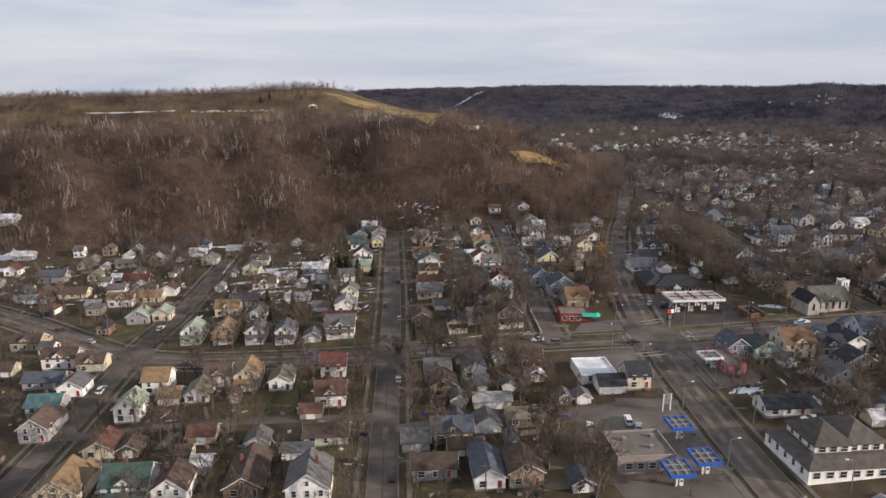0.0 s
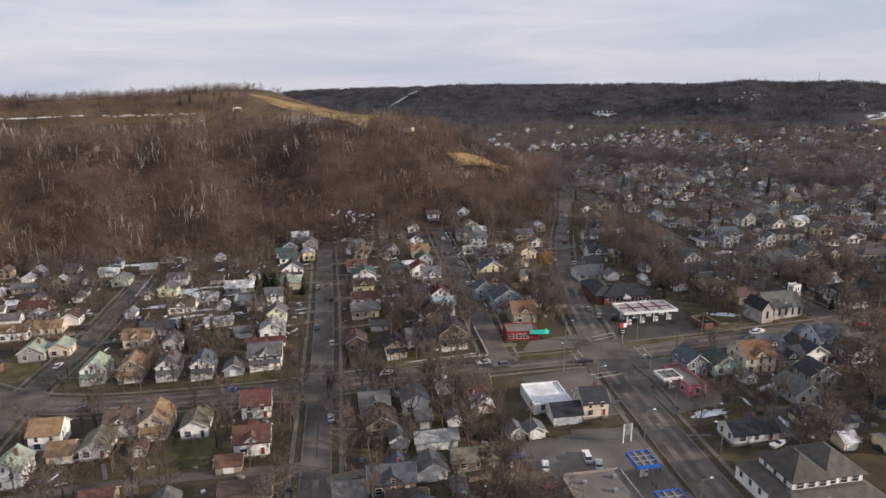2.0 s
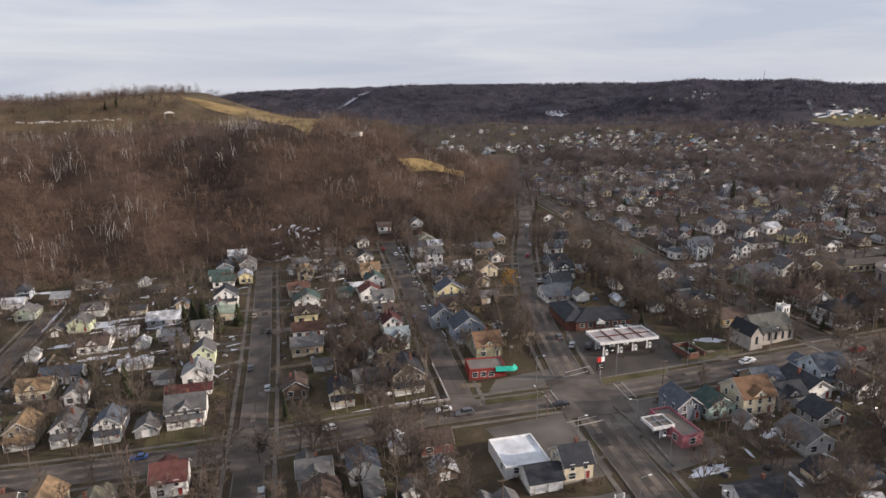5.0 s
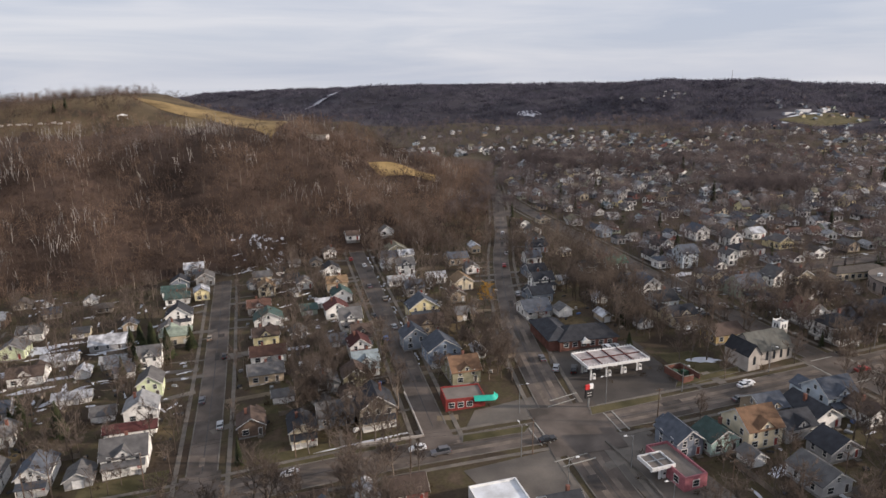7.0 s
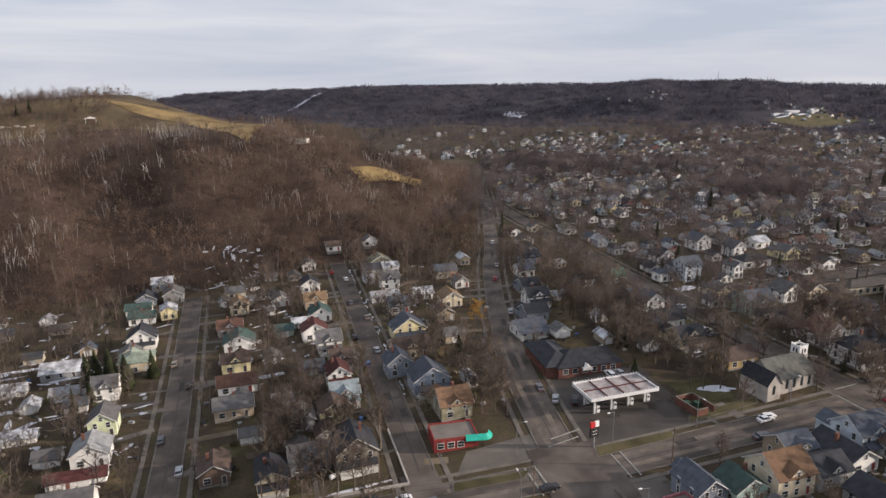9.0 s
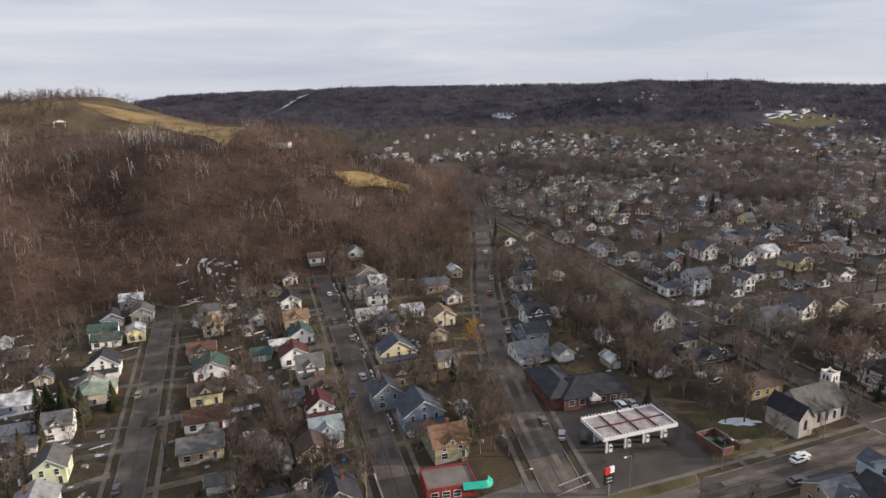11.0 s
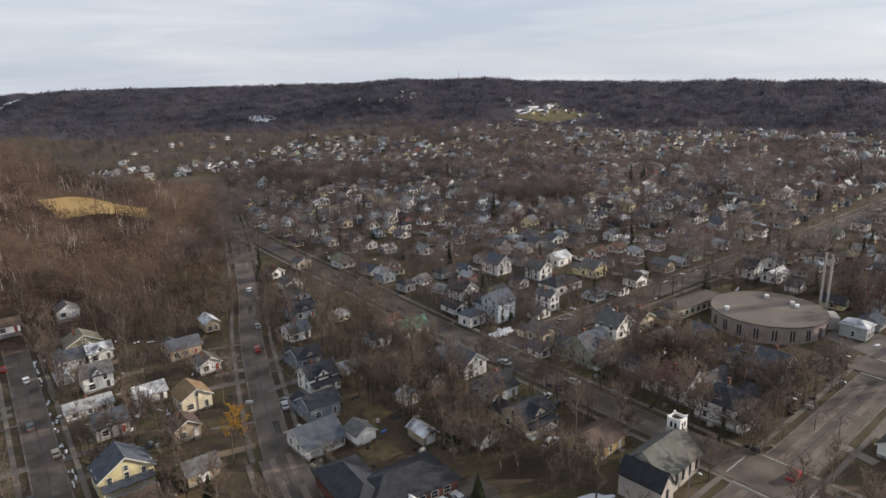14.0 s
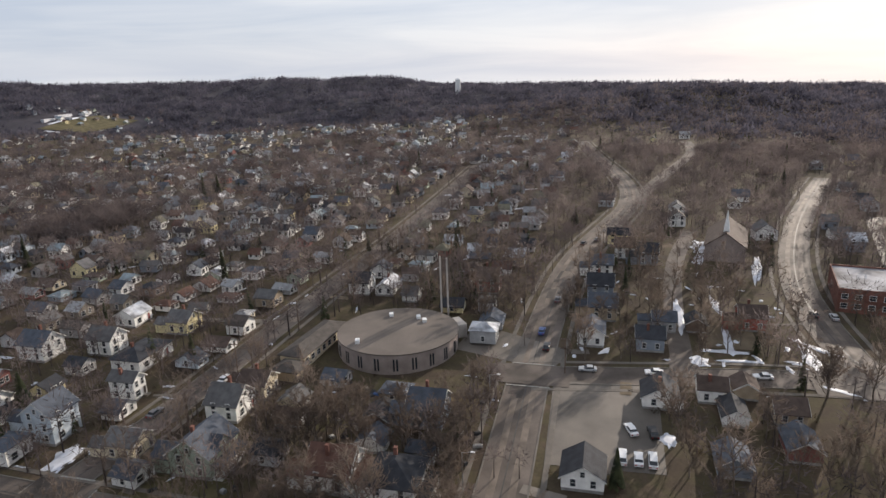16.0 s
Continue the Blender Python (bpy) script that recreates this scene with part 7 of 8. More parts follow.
# evergreens
CON = [raw_mesh("evergreen_needles", *conifer(900 + i, (9.0, 12.0, 7.0)[i], 420, 0.34, (0.2, 0.16, 0.28)[i]), NEEDLE) for i in range(3)]
CONT = Shape().cyl(0, 0, -0.4, 3.0, 0.22, 0.12, 7).mesh("evergreen_tree", BARK)
for x, y, k, sc in ((162, 420, 1, 1.3), (-25, 300, 2, 1.2), (-29, 296, 0, 1.0), (-22, 306, 0, 0.9), (132, 247.5, 2, 0.9), (86, 297, 2, 0.9), (-56, 274, 2, 1.0), (-50, 262, 0, 0.8), (192, 318, 0, 1.1), (186, 322, 1, 0.9), (203, 310, 0, 0.9), (255, 166, 2, 0.8), (300, 330, 1, 1.1), (268, 152, 0, 0.8), (-108, 150, 2, 1.1), (-66, 150, 2, 0.9), (8, 228, 1, 0.7), (236, 300, 1, 0.9), (340, 250, 0, 1.2), (420, 300, 1, 1.2), (300, 420, 1, 1.2), (250, 480, 0, 1.3), (350, 520, 1, 1.3), (440, 420, 0, 1.4), (290, 232, 0, 0.8), (208, 430, 1, 1.0), (228, 372, 0, 1.2), (-16, 309, 2, 1.7), (-25, 313, 2, 1.9), (-20.5, 310, 2, 2.0), (-29, 317.5, 2, 1.6), (-22, 316.5, 2, 1.7), (-8.5, 314, 2, 1.4), (-41, 263.5, 2, 1.6), (-53, 273, 2, 1.5), (88.7, 283.4, 2, 1.3), (142.7, 268, 2, 1.3), (207.8, 328.5, 2, 1.6), (187, 330, 2, 1.3), (-105, 622, 0, 1.1), (-112, 618, 2, 1.0)):
    if on_road(x, y, 0.8):
        continue
    ob = tagged(new("evergreen_tree", CONT), "dark green evergreen among the bare trees", "tree", "evergreens of the town")
    ob.matrix_basis = pose(x, y, gz(x, y), 0, 0, x * 7 % 360) @ Matrix.Diagonal((sc, sc, sc, 1))
    cr = new("needles", CON[k])
    cr.parent = ob
re = np.random.RandomState(91)
made = 0
while made < 80:
    a, r = radians(re.uniform(5, 95)), re.uniform(150, 720)
    x, y, k, sc = 40 + r * math.sin(a), 110 + r * math.cos(a), re.randint(2), re.uniform(0.6, 1.15)
    if x < 183 or in_foot(x, y, 0.2) or on_road(x, y, 1.5) or float(hill_rise(x, y)) > 0.8 or any(p < x < q and u < y < w for p, q, u, w in LOTS):
        continue
    ob = tagged(new("evergreen_tree", CONT), "dark green evergreen among the bare trees", "tree", "evergreens of the town")
    ob.matrix_basis = pose(x, y, gz(x, y), 0, 0, re.uniform(0, 360)) @ Matrix.Diagonal((sc, sc, sc, 1))
    cr = new("needles", CON[k])
    cr.parent = ob
    made += 1
FARCON = [conifer(930 + i, (8.0, 10.5, 7.0)[i], 70, 0.5, (0.2, 0.17, 0.26)[i]) for i in range(3)]
dark = []
while len(dark) < 420:
    a, r = radians(re.uniform(0, 100)), re.uniform(260, 1050)
    x, y = 40 + r * math.sin(a), 110 + r * math.cos(a)
    if x < 183 or in_foot(x, y, 0.0) or on_road(x, y, 1.5) or float(hill_rise(x, y)) > 0.8:
        continue
    for _ in range(re.randint(1, 4)):
        dark.append((x + re.normal() * 4, y + re.normal() * 4, 0, re.rand() * 6.28, re.uniform(0.6, 1.3), re.randint(3)))
V2, F2 = scatter(FARCON, settle(dark, 0.2))
tagged(new("far_evergreens", raw_mesh("far_evergreens", V2, F2, NEEDLE)), "dark evergreens dotted through the far town", "trees", kind="stuff")
wl = bare_tree(77, 10.5, 12, 80, 900, 0.15, 0.4, 0.22, 0.4)
ob = tagged(new("willow", raw_mesh("willow", wl[0], wl[1], BARK)), "weeping willow with bright yellow-orange twigs", "tree")
ob.matrix_basis = pose(102.5, 303, gz(102.5, 303))
cr = new("crown", raw_mesh("crown", wl[2], wl[3], WILLOW))
cr.parent = ob

# ---- old snow, and one patch of painted glare ----
def snow(x, y, rx, ry, seed, yaw=0.0):
    rg = random.Random(seed)
    n, s = 18, Shape()
    c0, s0 = math.cos(radians(yaw)), math.sin(radians(yaw))
    v = [(x, y, gz(x, y) + 0.24)]
    for ring, top in ((0.55, 0.22), (1.0, 0.03)):
        for i in range(n):
            a = 2 * math.pi * i / n
            k = ring * rg.uniform(0.62, 1.1)
            px, py = rx * k * math.cos(a), ry * k * math.sin(a)
            px, py = x + c0 * px - s0 * py, y + s0 * px + c0 * py
            v.append((px, py, gz(px, py) + top))
    f = [(0, 1 + i, 1 + (i + 1) % n) for i in range(n)] + [(1 + i, 1 + n + i, 1 + n + (i + 1) % n, 1 + (i + 1) % n) for i in range(n)]
    s.add(v, f)
    tagged(new("snow_patch", s.mesh("snow_patch", SNOW)), "patch of old melting snow, at one lot painted glare, on the ground", "snow", "snow patches")


SNOWS = [(148, 231, 5.5, 2.2, -30), (201, 299, 7, 2, -8), (-36, 326, 8, 6, 0), (-46, 291, 9, 2, 40), (103, 168, 6, 2, 10), (360, 155, 12, 5, 0), (290, 169.5, 16, 1.6, 0), (337, 139.5, 18, 2, -12), (268, 139, 13, 2.2, 0), (255, 121, 6, 2, 60), (261, 167, 4, 3, 0),
         (-68, 338, 12, 5, 0), (194, 304, 6, 3.5, 0)]
# last row, at (346, 158): a white patch painting sun glare on a lot
SNOWS_AND_GLARE = [(-29, 328, 5, 3, 10), (104, 167.2, 5.5, 1.0, 2), (127.5, 176.5, 4.5, 2.0, 10), (133, 172, 1.0, 4.5, 8), (40, 226, 14, 0.6, 0), (224, 177, 3, 2, 0), (708, 385, 14, 22, 0), (535, 477, 24, 6, 20), (610, 1032, 12, 8, 0), (563, 1298, 22, 30, 0), (748, 289, 12, 14, 0), (-223, 399, 14, 6, 0), (-58, 300, 8, 2, 5), (-30, 312, 9, 2.5, -10), (-70, 318, 10, 3, 0), (-215, 372, 14, 5, 10), (863, 880, 50, 10, -25), (275, 158, 10, 1.5, 0), (300, 158, 9, 1.5, 5), (28, 297, 5, 2, 0), (-50, 306.5, 10, 1.3, 2), (-46, 290, 1.6, 11, 8), (-55, 340, 12, 1.4, -4), (-58, 334, 8, 1.0, 3), (-64, 319, 6, 1.0, 0), (-80, 406, 10, 1.6, 0), (-102, 398, 12, 2.0, -15), (-87, 352, 1.0, 22, 0), (132, 167.5, 1.2, 7, 10), (268, 160, 1.3, 7, 0), (263, 157, 1.0, 6, 5), (273.5, 136, 8.5, 1.5, 48), (251, 136.5, 7, 1.3, 64), (346, 158, 8, 2.6, -10)]
for i, (x, y, rx, ry, yw) in enumerate(SNOWS + SNOWS_AND_GLARE):
    snow(x, y, rx, ry, i, yw)
patch("playing_field", [(792, 902), (928, 922), (940, 866), (815, 852)], 1.2, LAWN, "flat mown playing field below the far ridge", "field", 8)
for x, y, w, d, h in ((838, 926, 22, 5, 2.4), (872, 932, 30, 5, 3.0), (912, 934, 18, 5, 2.2)):
    flat_block("grandstand", x, y, w, d, h, mat("grey_stand", (0.42, 0.43, 0.46), 0.7, 0.2), FLAT, "long pale grey stand beside the far playing field", "grandstand", 8, 0.3)
for i, (x, y, rx, ry) in enumerate(((795, 880, 5, 16), (860, 918, 40, 3), (930, 890, 4, 16), (880, 862, 40, 2.5))):
    snow(x, y, rx, ry, 300 + i, 8)
patch("snowy_cut", [(150, 1695), (166, 1688), (276, 1878), (262, 1892)], 2.5, SNOW, "long snowy clearing on the far ridge", "clearing", 10)

# ---- cars ----
CAR_C = dict(white=(0.72, 0.72, 0.72), black=(0.02, 0.02, 0.022), silver=(0.4, 0.41, 0.42), red=(0.3, 0.03, 0.03), blue=(0.04, 0.09, 0.25), grey=(0.12, 0.12, 0.13), tan=(0.3, 0.26, 0.2))
TYRE, RIM = mat("tyre_rubber", (0.02, 0.02, 0.02), 0.9, 0.2), mat("wheel_rim", (0.35, 0.35, 0.36), 0.4, 0.1, metal=0.7)
LAMPM, TAILM = mat("headlight_glass", (0.6, 0.6, 0.58), 0.2, 0.1), mat("tail_light", (0.3, 0.02, 0.02), 0.3, 0.1)


def car_meshes(kind):
    L, H = (4.6, 1.45) if kind == "car" else (5.2, 1.85)
    s = Shape()
    prof = [(-L / 2, 0.35), (L / 2, 0.35), (L / 2, 0.72), (L / 2 - 0.15, 0.86), (L * 0.22, 0.95), (-L * 0.36, 0.98), (-L / 2 + 0.05, 0.92)]
    if kind != "car":
        prof = [(-L / 2, 0.4), (L / 2, 0.4), (L / 2, 0.9), (L / 2 - 0.15, 1.05), (L * 0.24, 1.12), (-L / 2 + 0.05, 1.12)]
    s.prism(prof, -0.88, 0.88, "y")
    body = s
    s = Shape()
    b, t = prof[4][1] - 0.02, H
    x0, x1 = (-L * 0.36, L * 0.2) if kind == "car" else (-L * 0.45, L * 0.22)
    s.add([(x0, -0.82, b), (x1, -0.82, b), (x1, 0.82, b), (x0, 0.82, b), (x0 + 0.45, -0.66, t - 0.04), (x1 - 0.75, -0.66, t - 0.04), (x1 - 0.75, 0.66, t - 0.04), (x0 + 0.45, 0.66, t - 0.04)],
          [(0, 1, 5, 4), (1, 2, 6, 5), (2, 3, 7, 6), (3, 0, 4, 7), (3, 2, 1, 0), (4, 5, 6, 7)])
    cabin = s
    s = Shape()
    s.box(x0 + 0.4, x1 - 0.7, -0.69, 0.69, t - 0.05, t + 0.02)
    return body, cabin, s, L


w_t = Shape().cyl(0, 0, -0.12, 0.12, 0.33, 0.33, 12).mesh("tyre", TYRE)
w_r = Shape().cyl(0, 0, -0.13, 0.13, 0.19, 0.19, 8).mesh("rim", RIM)
h_l = Shape().box(-0.06, 0.06, -0.2, 0.2, -0.08, 0.08).mesh("headlight", LAMPM)
t_l = Shape().box(-0.06, 0.06, -0.18, 0.18, -0.1, 0.1).mesh("tail_light", TAILM)
CARS = {}


def car(x, y, yaw, colour, kind="car"):
    z = gz(x, y) + (0.06 if on_road(x, y, 0.0) else 0.05)
    e = 0.8
    dz = (gz(x + e * math.cos(radians(yaw)), y + e * math.sin(radians(yaw))) - gz(x, y)) / e
    dside = (gz(x - e * math.sin(radians(yaw)), y + e * math.cos(radians(yaw))) - gz(x, y)) / e
    m = pose(x, y, z, 0, 0, yaw) @ pose(0, 0, 0, math.degrees(math.atan(dside)), -math.degrees(math.atan(dz)), 0)
    key = (kind, colour)
    if key in CARS:
        ob = copy_thing(CARS[key], m)
        return
    what = "car" if kind == "car" else "van"
    top = thing(what, 0, 0, 0, 0, f"{colour} parked {'saloon car' if kind == 'car' else 'van or utility vehicle'} on the tarmac", "car", "cars")
    CARS[key] = top
    body, cabin, roof, L = car_meshes(kind)
    pm = mat("car_paint_" + colour, CAR_C[colour], 0.3, 0.06, 1, 20, 0.0)
    part("body", body, pm, top)
    part("cabin_glass", cabin, GLASS, top, "dark car glass")
    part("roof", roof, pm, top)
    for sx in (-1, 1):
        for sy in (-1, 1):
            wh = part("wheel", w_t, None, top)
            wh.matrix_basis = pose(sx * L * 0.31, sy * 0.8, 0.33, 90, 0, 0)
            part("rim", w_r, None, wh)
    for sy in (-0.6, 0.6):
        o = part("headlight", h_l, None, top)
        o.matrix_basis = pose(L / 2, sy, 0.62)
        o = part("tail_light", t_l, None, top)
        o.matrix_basis = pose(-L / 2, sy, 0.7)
    top.matrix_basis = m


CAR_ROWS = [(52, 217, 178, "white"), (63.6, 156.4, 80, "white", "van"), (52.5, 155.4, 75, "white"), (65, 152.5, 70, "silver"), (84, 208, 0, "black"), (-95.4, 205, 88, "white", "van"), (-73.7, 222, 172, "grey"), (1.6, 194.3, 90, "silver"), (-1.2, 141.2, 90, "black"), (-117.9, 251, 140, "silver"), (-136.6, 267, 140, "black"),
            (50.1, 146.7, 20, "red"), (43.2, 135.3, 30, "grey"), (41.4, 147.4, 60, "black", "van"), (47, 161.5, 5, "blue"), (57, 213, 178, "grey", "van"), (148.9, 212.6, 2, "white"), (45, 220, 178, "black"), (184, 206.5, 0, "red"), (141, 206, 0, "grey"), (104, 243.9, 60, "silver"), (108.5, 240.7, 60, "black", "van"), (125.5, 250, 85, "white", "van"), (128.8, 250, 85, "silver")]
CAR_ROWS2 = [(178.6, 287.2, 90, "silver"), (147.6, 211.8, 2, "white"), (157.2, 249.9, 10, "white", "van"), (59.5, 290.1, 88, "blue"), (59.9, 314.8, 88, "black"), (65.3, 352, 88, "grey"), (152, 409, 65, "white"), (138.5, 370, 70, "silver"), (130, 352, 70, "red"), (68, 332.3, 88, "tan"), (183.2, 280.7, 90, "grey"), (183.5, 265.5, 90, "silver"), (178, 267, 90, "black"), (230.5, 287, -4, "white"), (212.7, 295, -4, "grey"),
             (262.4, 206.5, 0, "black"), (296.7, 206.2, 0, "grey"), (251.4, 194.9, 95, "silver"), (359.9, 201, -15, "black"), (366, 195.5, -15, "grey"), (171.5, 264.8, 10, "white", "van"), (171.5, 260.8, 10, "black"), (64.8, 300, 88, "silver"), (64.5, 285, 88, "red")]
CAR_ROWS3 = [(215.4, 186.5, 0, "white", "van"), (215.4, 183.3, 0, "white"), (215.4, 180.5, 0, "white", "van"), (225.8, 184.6, 20, "white"), (225.5, 180.0, 10, "black"), (252.4, 178.5, 95, "white"), (254.5, 152.8, 95, "white"), (296.1, 131.2, 0, "black"), (294.7, 126.2, 0, "silver"), (272, 208.8, 0, "blue"), (20, 218.5, 178, "white"), (-30, 221.5, 178, "blue"), (3, 250, 90, "silver"), (-2.6, 268, 90, "grey"), (3.6, 300, 90, "black"), (-2.2, 320, 90, "tan"),
             (69, 385, 88, "white"), (64.5, 400, 88, "red"), (120, 312, 72, "silver"), (103, 252, 78, "grey"), (-94, 260, 85, "white"), (-97.5, 300, 90, "black")]
for r in CAR_ROWS + CAR_ROWS2 + CAR_ROWS3:
    car(*r)

# ---- poles, lamps and wires ----
def pole(x, y, h=10.0, arm=True, yaw=0.0):
    top = thing("utility_pole", x, y, gz(x, y), yaw, "tall wooden utility pole with a crossarm", "utility pole", "utility poles")
    s = Shape()
    s.cyl(0, 0, -0.5, h, 0.17, 0.11, 7)
    part("shaft", s, WOODP, top)
    s = Shape()
    s.box(-1.1, 1.1, -0.07, 0.07, h - 0.7, h - 0.54)
    part("crossarm", s, WOODP, top)
    for u in (-1.0, -0.4, 0.4, 1.0):
        s = Shape()
        s.cyl(u, 0, h - 0.54, h - 0.32, 0.05, 0.05, 6)
        part("insulator", s, STEEL, top)
    return (x, y, gz(x, y) + h - 0.35)


def street_lamp(x, y, yaw, h=8.5):
    top = thing("street_lamp", x, y, gz(x, y), yaw, "grey steel street lamp with a long arm", "street lamp", "street lamps")
    s = Shape()
    s.cyl(0, 0, -0.3, h, 0.11, 0.07, 8)
    part("post", s, STEEL, top)
    s = Shape()
    s.tube((0, 0, h - 0.1), (1.8, 0, h + 0.3), 0.05, 0.04, 5)
    part("arm", s, STEEL, top)
    s = Shape()
    s.prism([(1.7, h + 0.2), (2.5, h + 0.25), (2.45, h + 0.4), (1.75, h + 0.4)], -0.16, 0.16, "y")
    part("lamp_head", s, WHITE, top)


LINES = [
    [(52.3, 167.6), (46.4, 155.9), (33, 143), (20, 128)],
    [(119.2, 162.9), (133.1, 165.2), (150, 167), (168, 168)],
    [(-30.2, 211.4), (14, 209.5), (48, 208.3), (78, 204)],
    [(-72.6, 234), (-40, 228), (-14, 226), (22, 226), (48.3, 224)],
    [(-176.9, 307), (-146, 283), (-113, 256)],
    [(169.7, 257.5), (173, 280), (174, 305), (176, 340)],
    [(232.7, 284.4), (262, 281), (300, 277), (340, 275)],
    [(89, 262), (99, 296), (108, 325), (124, 365), (140, 402)],
    [(109.6, 151.9), (110, 172), (114.1, 205)],
    [(249, 200.5), (280, 198.5), (315, 197), (345, 193)],
]
for pts in LINES:
    tops = [pole(x, y, 10.0, True, 0 if abs(pts[-1][1] - pts[0][1]) > abs(pts[-1][0] - pts[0][0]) else 90) for x, y in pts]
    for a, b in zip(tops, tops[1:]):
        for off in (-0.9, 0.9):
            dx, dy = b[0] - a[0], b[1] - a[1]
            n = math.hypot(dx, dy)
            ox, oy = -dy / n * off, dx / n * off
            s = Shape()
            prev = None
            v, f = [], []
            for i in range(9):
                u = i / 8
                p = (a[0] + dx * u + ox, a[1] + dy * u + oy, a[2] + (b[2] - a[2]) * u - 2.4 * u * (1 - u))
                v += [(p[0], p[1], p[2] - 0.02), (p[0] + 0.02, p[1], p[2] + 0.015), (p[0] - 0.02, p[1], p[2] + 0.015)]
            f = [(i * 3 + k, i * 3 + (k + 1) % 3, i * 3 + 3 + (k + 1) % 3, i * 3 + 3 + k) for i in range(8) for k in range(3)]
            s.add(v, f)
            tagged(new("power_line", s.mesh("power_line", WIRE)), "thin black power line between poles", "cable", "power lines")
for x, y, yaw in ((79, 187, 0), (78.2, 130.5, 0), (80.5, 160, 0), (95.5, 172, 180), (97, 190, 180), (95.5, 150, 180), (83, 224, -20), (107, 219, 200), (75, 204, 90), (130, 216.5, -90), (160, 216.5, -90), (200, 216.5, -90), (230, 216.5, -90), (100, 118, 180)):
    street_lamp(x, y, yaw)

# ---- landmarks on the ridge ----
def on_ray(az, r):
    return 60 + r * math.sin(radians(az)), 150 + r * math.cos(radians(az))


x, y = on_ray(75.6, 1250)
wt_ = thing("water_tower", x, y, gz(x, y), 0, "white cylindrical water tower on a wooded ridge", "water tower")
s = Shape()
s.cyl(0, 0, -2, 24, 4.8, 4.8, 20)
part("tank", s, WHITE, wt_)
s = Shape()
s.cyl(0, 0, 24, 26, 4.8, 0.6, 20)
part("dome", s, WHITE, wt_)
x, y = on_ray(68.5, 1700)
wt_ = thing("water_tower", x, y, gz(x, y), 0, "small white water tank on the far ridge", "water tower")
s = Shape()
s.cyl(0, 0, 8, 18, 5.5, 5.5, 16)
part("tank", s, WHITE, wt_)
s = Shape()
s.cyl(0, 0, -2, 8, 1.8, 1.8, 10)
part("stem", s, WHITE, wt_)
x, y = on_ray(40.2, 1840)
ms = thing("radio_mast", x, y, gz(x, y), 0, "thin steel radio mast on the far ridge", "mast")
for i in range(3):
    a = 2.094 * i
    s = Shape()
    s.tube((1.2 * math.cos(a), 1.2 * math.sin(a), -1), (0.35 * math.cos(a), 0.35 * math.sin(a), 34), 0.3, 0.22, 5)
    part("leg", s, STEEL, ms)

# ---- the park on the bluff's edge ----
for i, (x, y, rx) in enumerate(((-247, 596, 9), (-228, 597, 12), (-208, 599, 11), (-188, 601, 7), (-150, 600, 6))):
    snow(x, y, rx, 1.5, 200 + i, 4)
rp = random.Random(23)
BLOCK = Shape().prism([(-1.5, -0.4), (1.5, -0.4), (1.4, 0.85), (1.1, 1.0), (-1.2, 1.0), (-1.45, 0.8)], -0.7, 0.7, "y").mesh("stone_block", LIME)
for i in range(16):
    x, y = -168 + i * 4.6 + rp.uniform(-1, 1), 598 + rp.uniform(-1.5, 1.5)
    ob = tagged(new("stone_block", BLOCK), "pale squared limestone block along the bluff's edge", "stone block", "limestone blocks")
    ob.matrix_basis = pose(x, y, gz(x, y), 0, 0, rp.uniform(-12, 12))
sh = thing("park_shelter", -64.6, 601.0, gz(-64.6, 601), 8, "small white-roofed park shelter on posts", "shelter")
s = Shape()
s.prism([(-3.6, 2.5), (3.6, 2.5), (3.6, 2.65), (0, 3.9), (-3.6, 2.65)], -2.6, 2.6, "y")
part("roof", s, WHITE, sh)
for px in (-3.2, 3.2):
    for py in (-2.2, 2.2):
        s = Shape()
        s.box(px - 0.12, px + 0.12, py - 0.12, py + 0.12, -0.8, 2.52)
        part("post", s, TRIM, sh)
flat_block("reservoir", 62.0, 537.0, 22.0, 11.0, 1.3, LIME, LAWN, "low grass-topped reservoir with a pale concrete rim", "reservoir", -18, 0.35)

# ---- fences, yard clutter and snow scraps ----
BOARD = mat("weathered_fence_board", (0.2, 0.165, 0.13), 0.9, 0.25, 0.6, 8, 0.3, spread=0.25)
PANEL = Shape().box(0, 2.4, -0.03, 0.03, 0.1, 1.55).mesh("panel", BOARD)
POST = Shape().box(-0.06, 0.06, -0.06, 0.06, -0.3, 1.7).mesh("post", BOARD)
rk = np.random.RandomState(55)
YARDS = ((-84, -8, 125, 205), (-84, -8, 232, 330), (8, 54, 230, 400), (8, 48, 125, 205), (72, 92, 250, 380), (104, 172, 140, 200), (186, 236, 214, 282), (-180, -104, 130, 240), (-180, -104, 290, 390), (112, 174, 262, 330))
made = 0
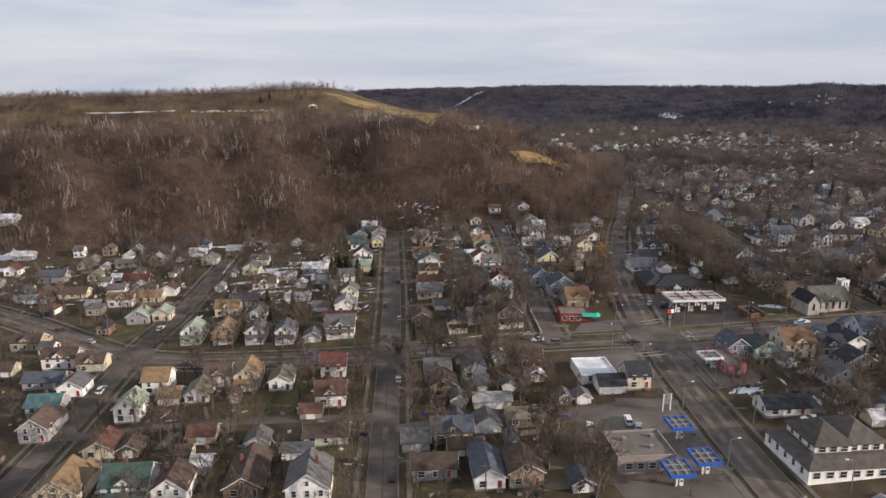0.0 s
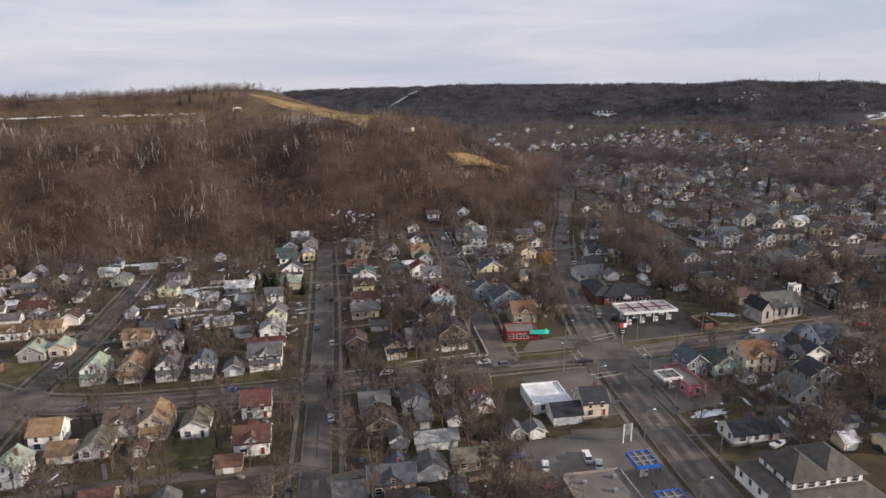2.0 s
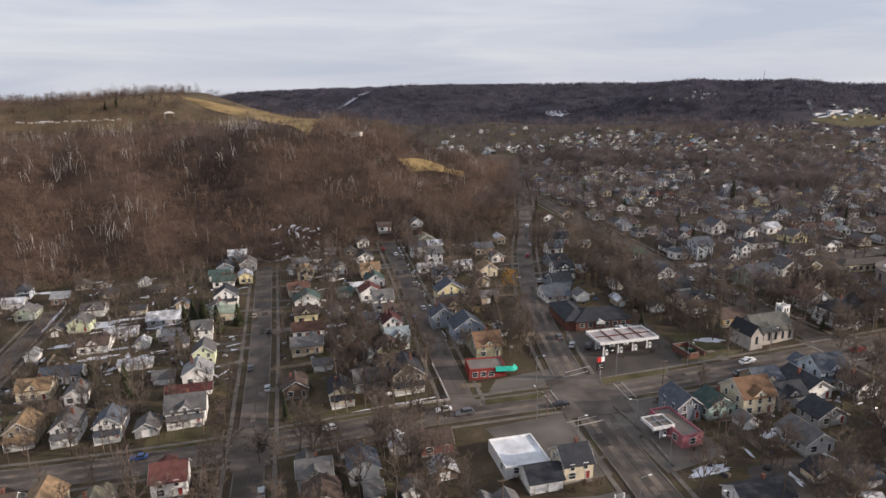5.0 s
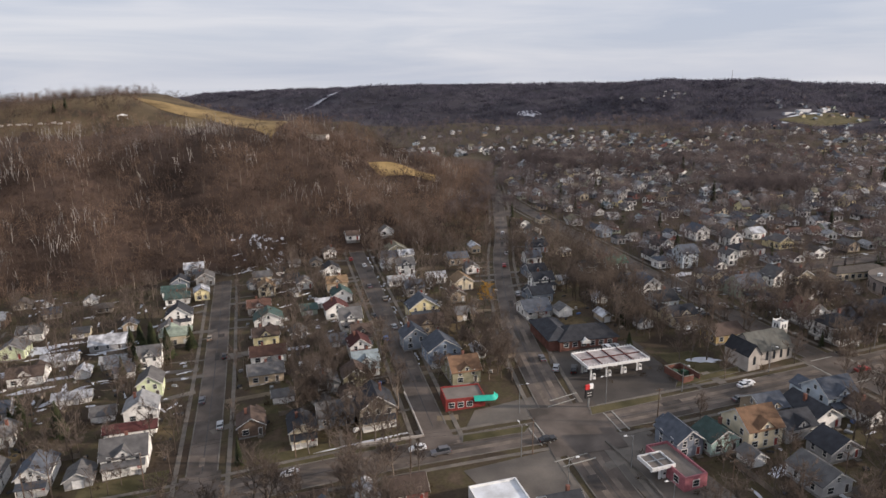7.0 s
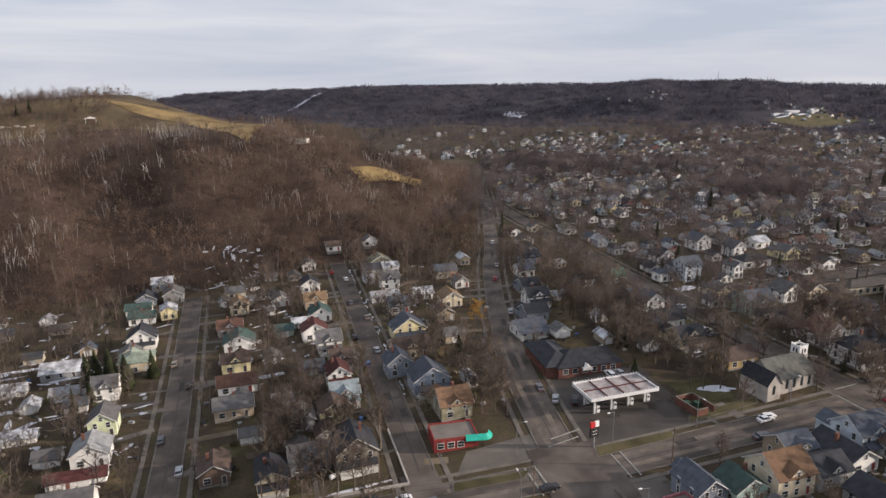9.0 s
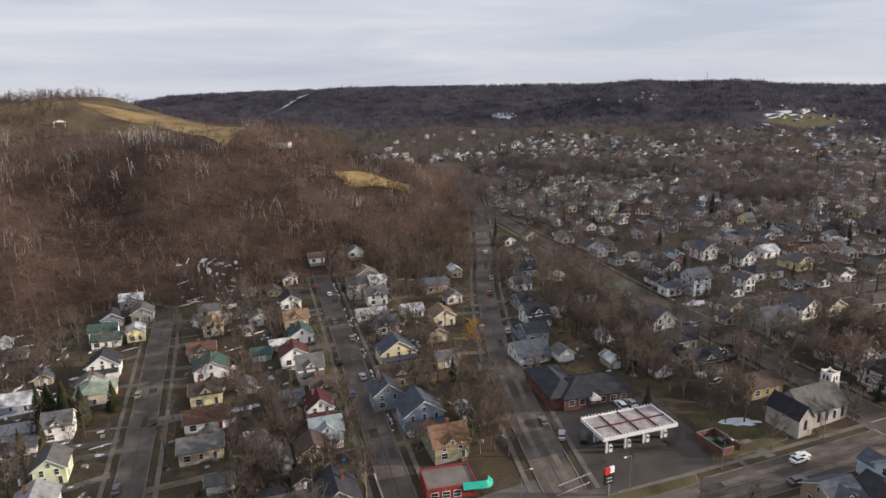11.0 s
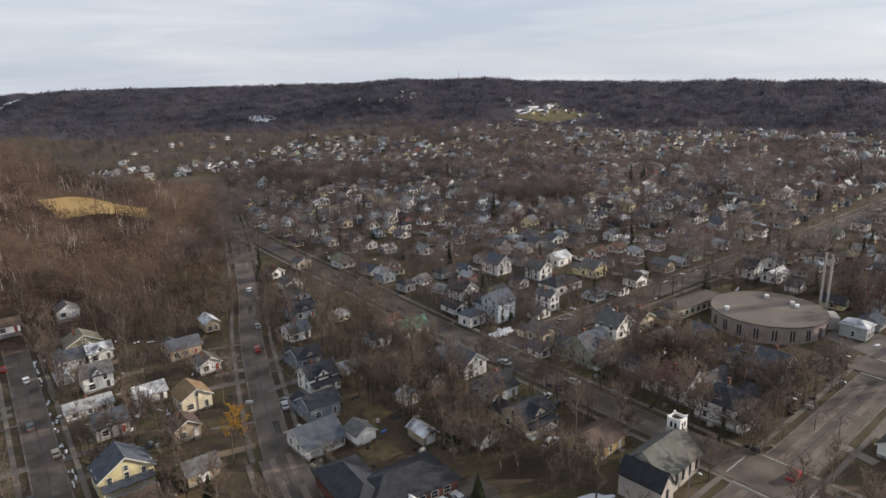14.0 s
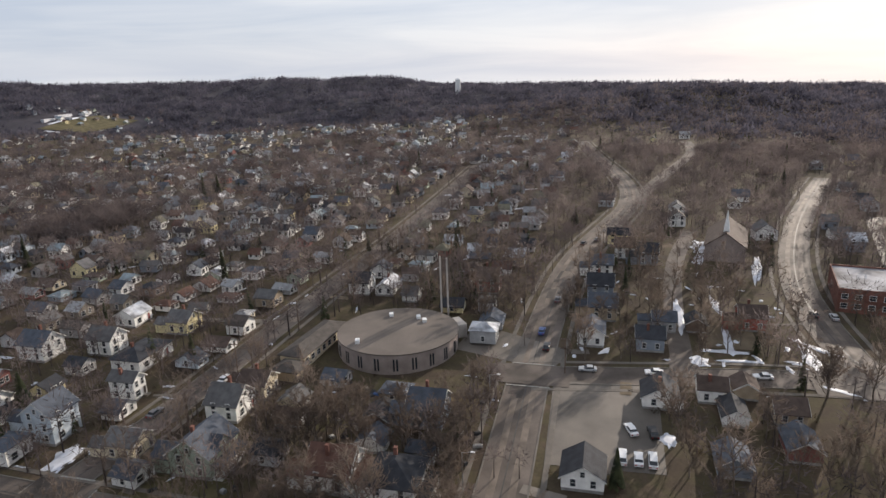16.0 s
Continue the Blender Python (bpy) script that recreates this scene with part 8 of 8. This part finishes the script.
while made < 46:
    x0, x1, y0, y1 = YARDS[rk.randint(len(YARDS))]
    x, y, along, n = rk.uniform(x0, x1), rk.uniform(y0, y1), rk.rand() < 0.5, rk.randint(3, 7)
    dx, dy = (2.4, 0) if along else (0, 2.4)
    pts = [(x + dx * i, y + dy * i) for i in range(n + 1)]
    if any(in_foot(a, b, -0.4) or on_road(a, b, 1.0) or any(p < a < q and r < b < t for p, q, r, t in LOTS) for a, b in pts):
        continue
    f = thing("fence", x, y, gz(x, y), 0 if along else 90, "weathered board fence between back yards", "fence", "yard fences")
    for i in range(n + 1):
        o = part("post", POST, None, f)
        o.matrix_basis = pose(i * 2.4, 0, gz(*pts[i]) - gz(x, y))
        if i < n:
            o = part("panel", PANEL, None, f)
            o.matrix_basis = pose(i * 2.4, 0, gz(*pts[i]) - gz(x, y), 0, -math.degrees(math.atan2(gz(*pts[i + 1]) - gz(*pts[i]), 2.4)), 0)
    made += 1

s = Shape()
cl = [WHITE, STEEL, mat("blue_tarp", (0.05, 0.12, 0.3), 0.5, 0.2), BOARD, mat("dark_clutter", (0.04, 0.04, 0.042), 0.8, 0.3), mat("pale_clutter", (0.42, 0.4, 0.37), 0.8, 0.3)]
made = 0
while made < 760:
    x0, x1, y0, y1 = YARDS[rk.randint(len(YARDS))]
    x, y = rk.uniform(x0, x1), rk.uniform(y0, y1)
    if in_foot(x, y, -0.7) or on_road(x, y, 1.5):
        continue
    a, w, d, h = rk.rand() * 3.14, rk.uniform(0.3, 1.1), rk.uniform(0.25, 0.7), rk.uniform(0.25, 1.0)
    c, q, z = math.cos(a), math.sin(a), gz(x, y)
    v = [(x + c * u * k - q * t * k, y + q * u * k + c * t * k, z + zz) for zz, k in ((-0.1, 1.0), (h * 0.8, 0.95), (h, 0.6)) for u, t in ((-w, -d), (w, -d), (w, d), (-w, d))]
    s.add(v, [(k * 4 + i, k * 4 + (i + 1) % 4, k * 4 + 4 + (i + 1) % 4, k * 4 + 4 + i) for k in range(2) for i in range(4)] + [(8, 9, 10, 11)], (0 if made % 3 == 0 else 3, 1, 3, 4, 5, 4, 3, 4, 4, 2 if made % 5 == 0 else 4)[rk.randint(10)])
    made += 1
tagged(new("yard_clutter", s.mesh("yard_clutter", *cl)), "scattered bins, toys, woodpiles and tarps in the back yards", "clutter", kind="stuff")

# shrubs against the houses and patches of tended grass
SHRUB_T = [grove(820 + i, 0.9, 1.5, 22, 0.16, 0.8) for i in range(4)]
rows4 = []
for x, y, hw, hd in NEARFOOT:
    for _ in range(5):
        sx, sy = rk.choice((-1, 1)), rk.choice((-1, 1))
        px, py = (x + sx * (hw + 0.5), y + rk.uniform(-hd, hd)) if rk.rand() < 0.5 else (x + rk.uniform(-hw, hw), y + sy * (hd + 0.5))
        if on_road(px, py, 0.6) or in_foot(px, py, -0.6):
            continue
        rows4.append((px, py, gz(px, py), rk.rand() * 6.28, rk.uniform(0.5, 1.3), rk.randint(4)))
V4, F4 = scatter(SHRUB_T, rows4)
tagged(new("shrubs", raw_mesh("shrubs", V4, F4, woods_mat("shrub_twigs", (0.045, 0.036, 0.024), (0.11, 0.078, 0.05)))), "low brown shrubs along the house walls", "shrubs", kind="stuff")
TANGRASS = mat("winter_tan_grass", (0.095, 0.07, 0.038), 0.95, 0.35, 0.3, 3, 0.4, hue=(0.15, 0.11, 0.058))
made, turns = 0, 0
while made < 110 and turns < 3000:
    turns += 1
    x0, x1, y0, y1 = YARDS[rk.randint(len(YARDS))]
    x, y, w, d = rk.uniform(x0, x1), rk.uniform(y0, y1), rk.uniform(2.0, 4.6), rk.uniform(2.0, 4.6)
    if on_road(x, y, 3.2 + max(w, d)) or in_foot(x, y, 0.0) or any(p - 5 < x < q + 5 and r - 5 < y < t + 5 for p, q, r, t in LOTS):
        continue
    k = [rk.uniform(0.75, 1.15) for _ in range(8)]
    patch("lawn", [(x - w * k[0], y - d * k[1]), (x + w * k[2], y - d * k[3]), (x + w * k[4], y + d * k[5]), (x - w * k[6], y + d * k[7])], 0.03 + 0.003 * (made % 7), (LAWN, TANGRASS)[rk.randint(2)], "patch of thin early-spring grass in a back yard", "lawn", 4)
    made += 1

s = Shape()
SNOWY = ((6, 34, 404, 434, 60), (-84, -8, 262, 345, 150), (-84, -8, 345, 400, 40), (-230, -100, 300, 395, 110), (66.5, 70.5, 262, 400, 60), (15, 54, 280, 420, 55), (74, 110, 330, 420, 30), (-84, -8, 130, 205, 25), (108, 170, 150, 200, 25), (184, 340, 215, 330, 70), (258, 330, 140, 200, 70), (184, 420, 330, 560, 110), (400, 760, 220, 700, 140))
for x0, x1, y0, y1, n in SNOWY:
    for _ in range(int(n * 0.75)):
        x, y = rk.uniform(x0, x1), rk.uniform(y0, y1)
        side = 66 < x0 < 67
        if side:
            x = float(np.interp(y, (216, 262, 301, 363, 418), (58, 61, 63.5, 67, 70))) + rk.uniform(4.0, 5.2)
        if in_foot(x, y, -0.9) or (on_road(x, y, 0.2) and not side):
            continue
        big = 1.0 if x < 360 else 2.2
        rx, ry, a = rk.uniform(0.6, 3.4) * big, rk.uniform(0.3, 1.1) * big, rk.choice((0.0, 1.57)) + rk.normal() * 0.25
        if side:
            rx, ry, a = rk.uniform(0.5, 1.8), rk.uniform(0.25, 0.5), 1.53
        m, v = 15, [(x, y, gz(x, y) + 0.28)]
        for i in range(m):
            t, k = 6.283 * i / m, rk.uniform(0.4, 1.2)
            px, py = rx * k * math.cos(t), ry * k * math.sin(t)
            px, py = x + math.cos(a) * px - math.sin(a) * py, y + math.sin(a) * px + math.cos(a) * py
            v.append((px, py, gz(px, py) + 0.05))
        s.add(v, [(0, 1 + i, 1 + (i + 1) % m) for i in range(m)])
tagged(new("snow_scraps", s.mesh("snow_scraps", SNOW)), "last scraps of snow lingering in shaded yards", "snow", kind="stuff")
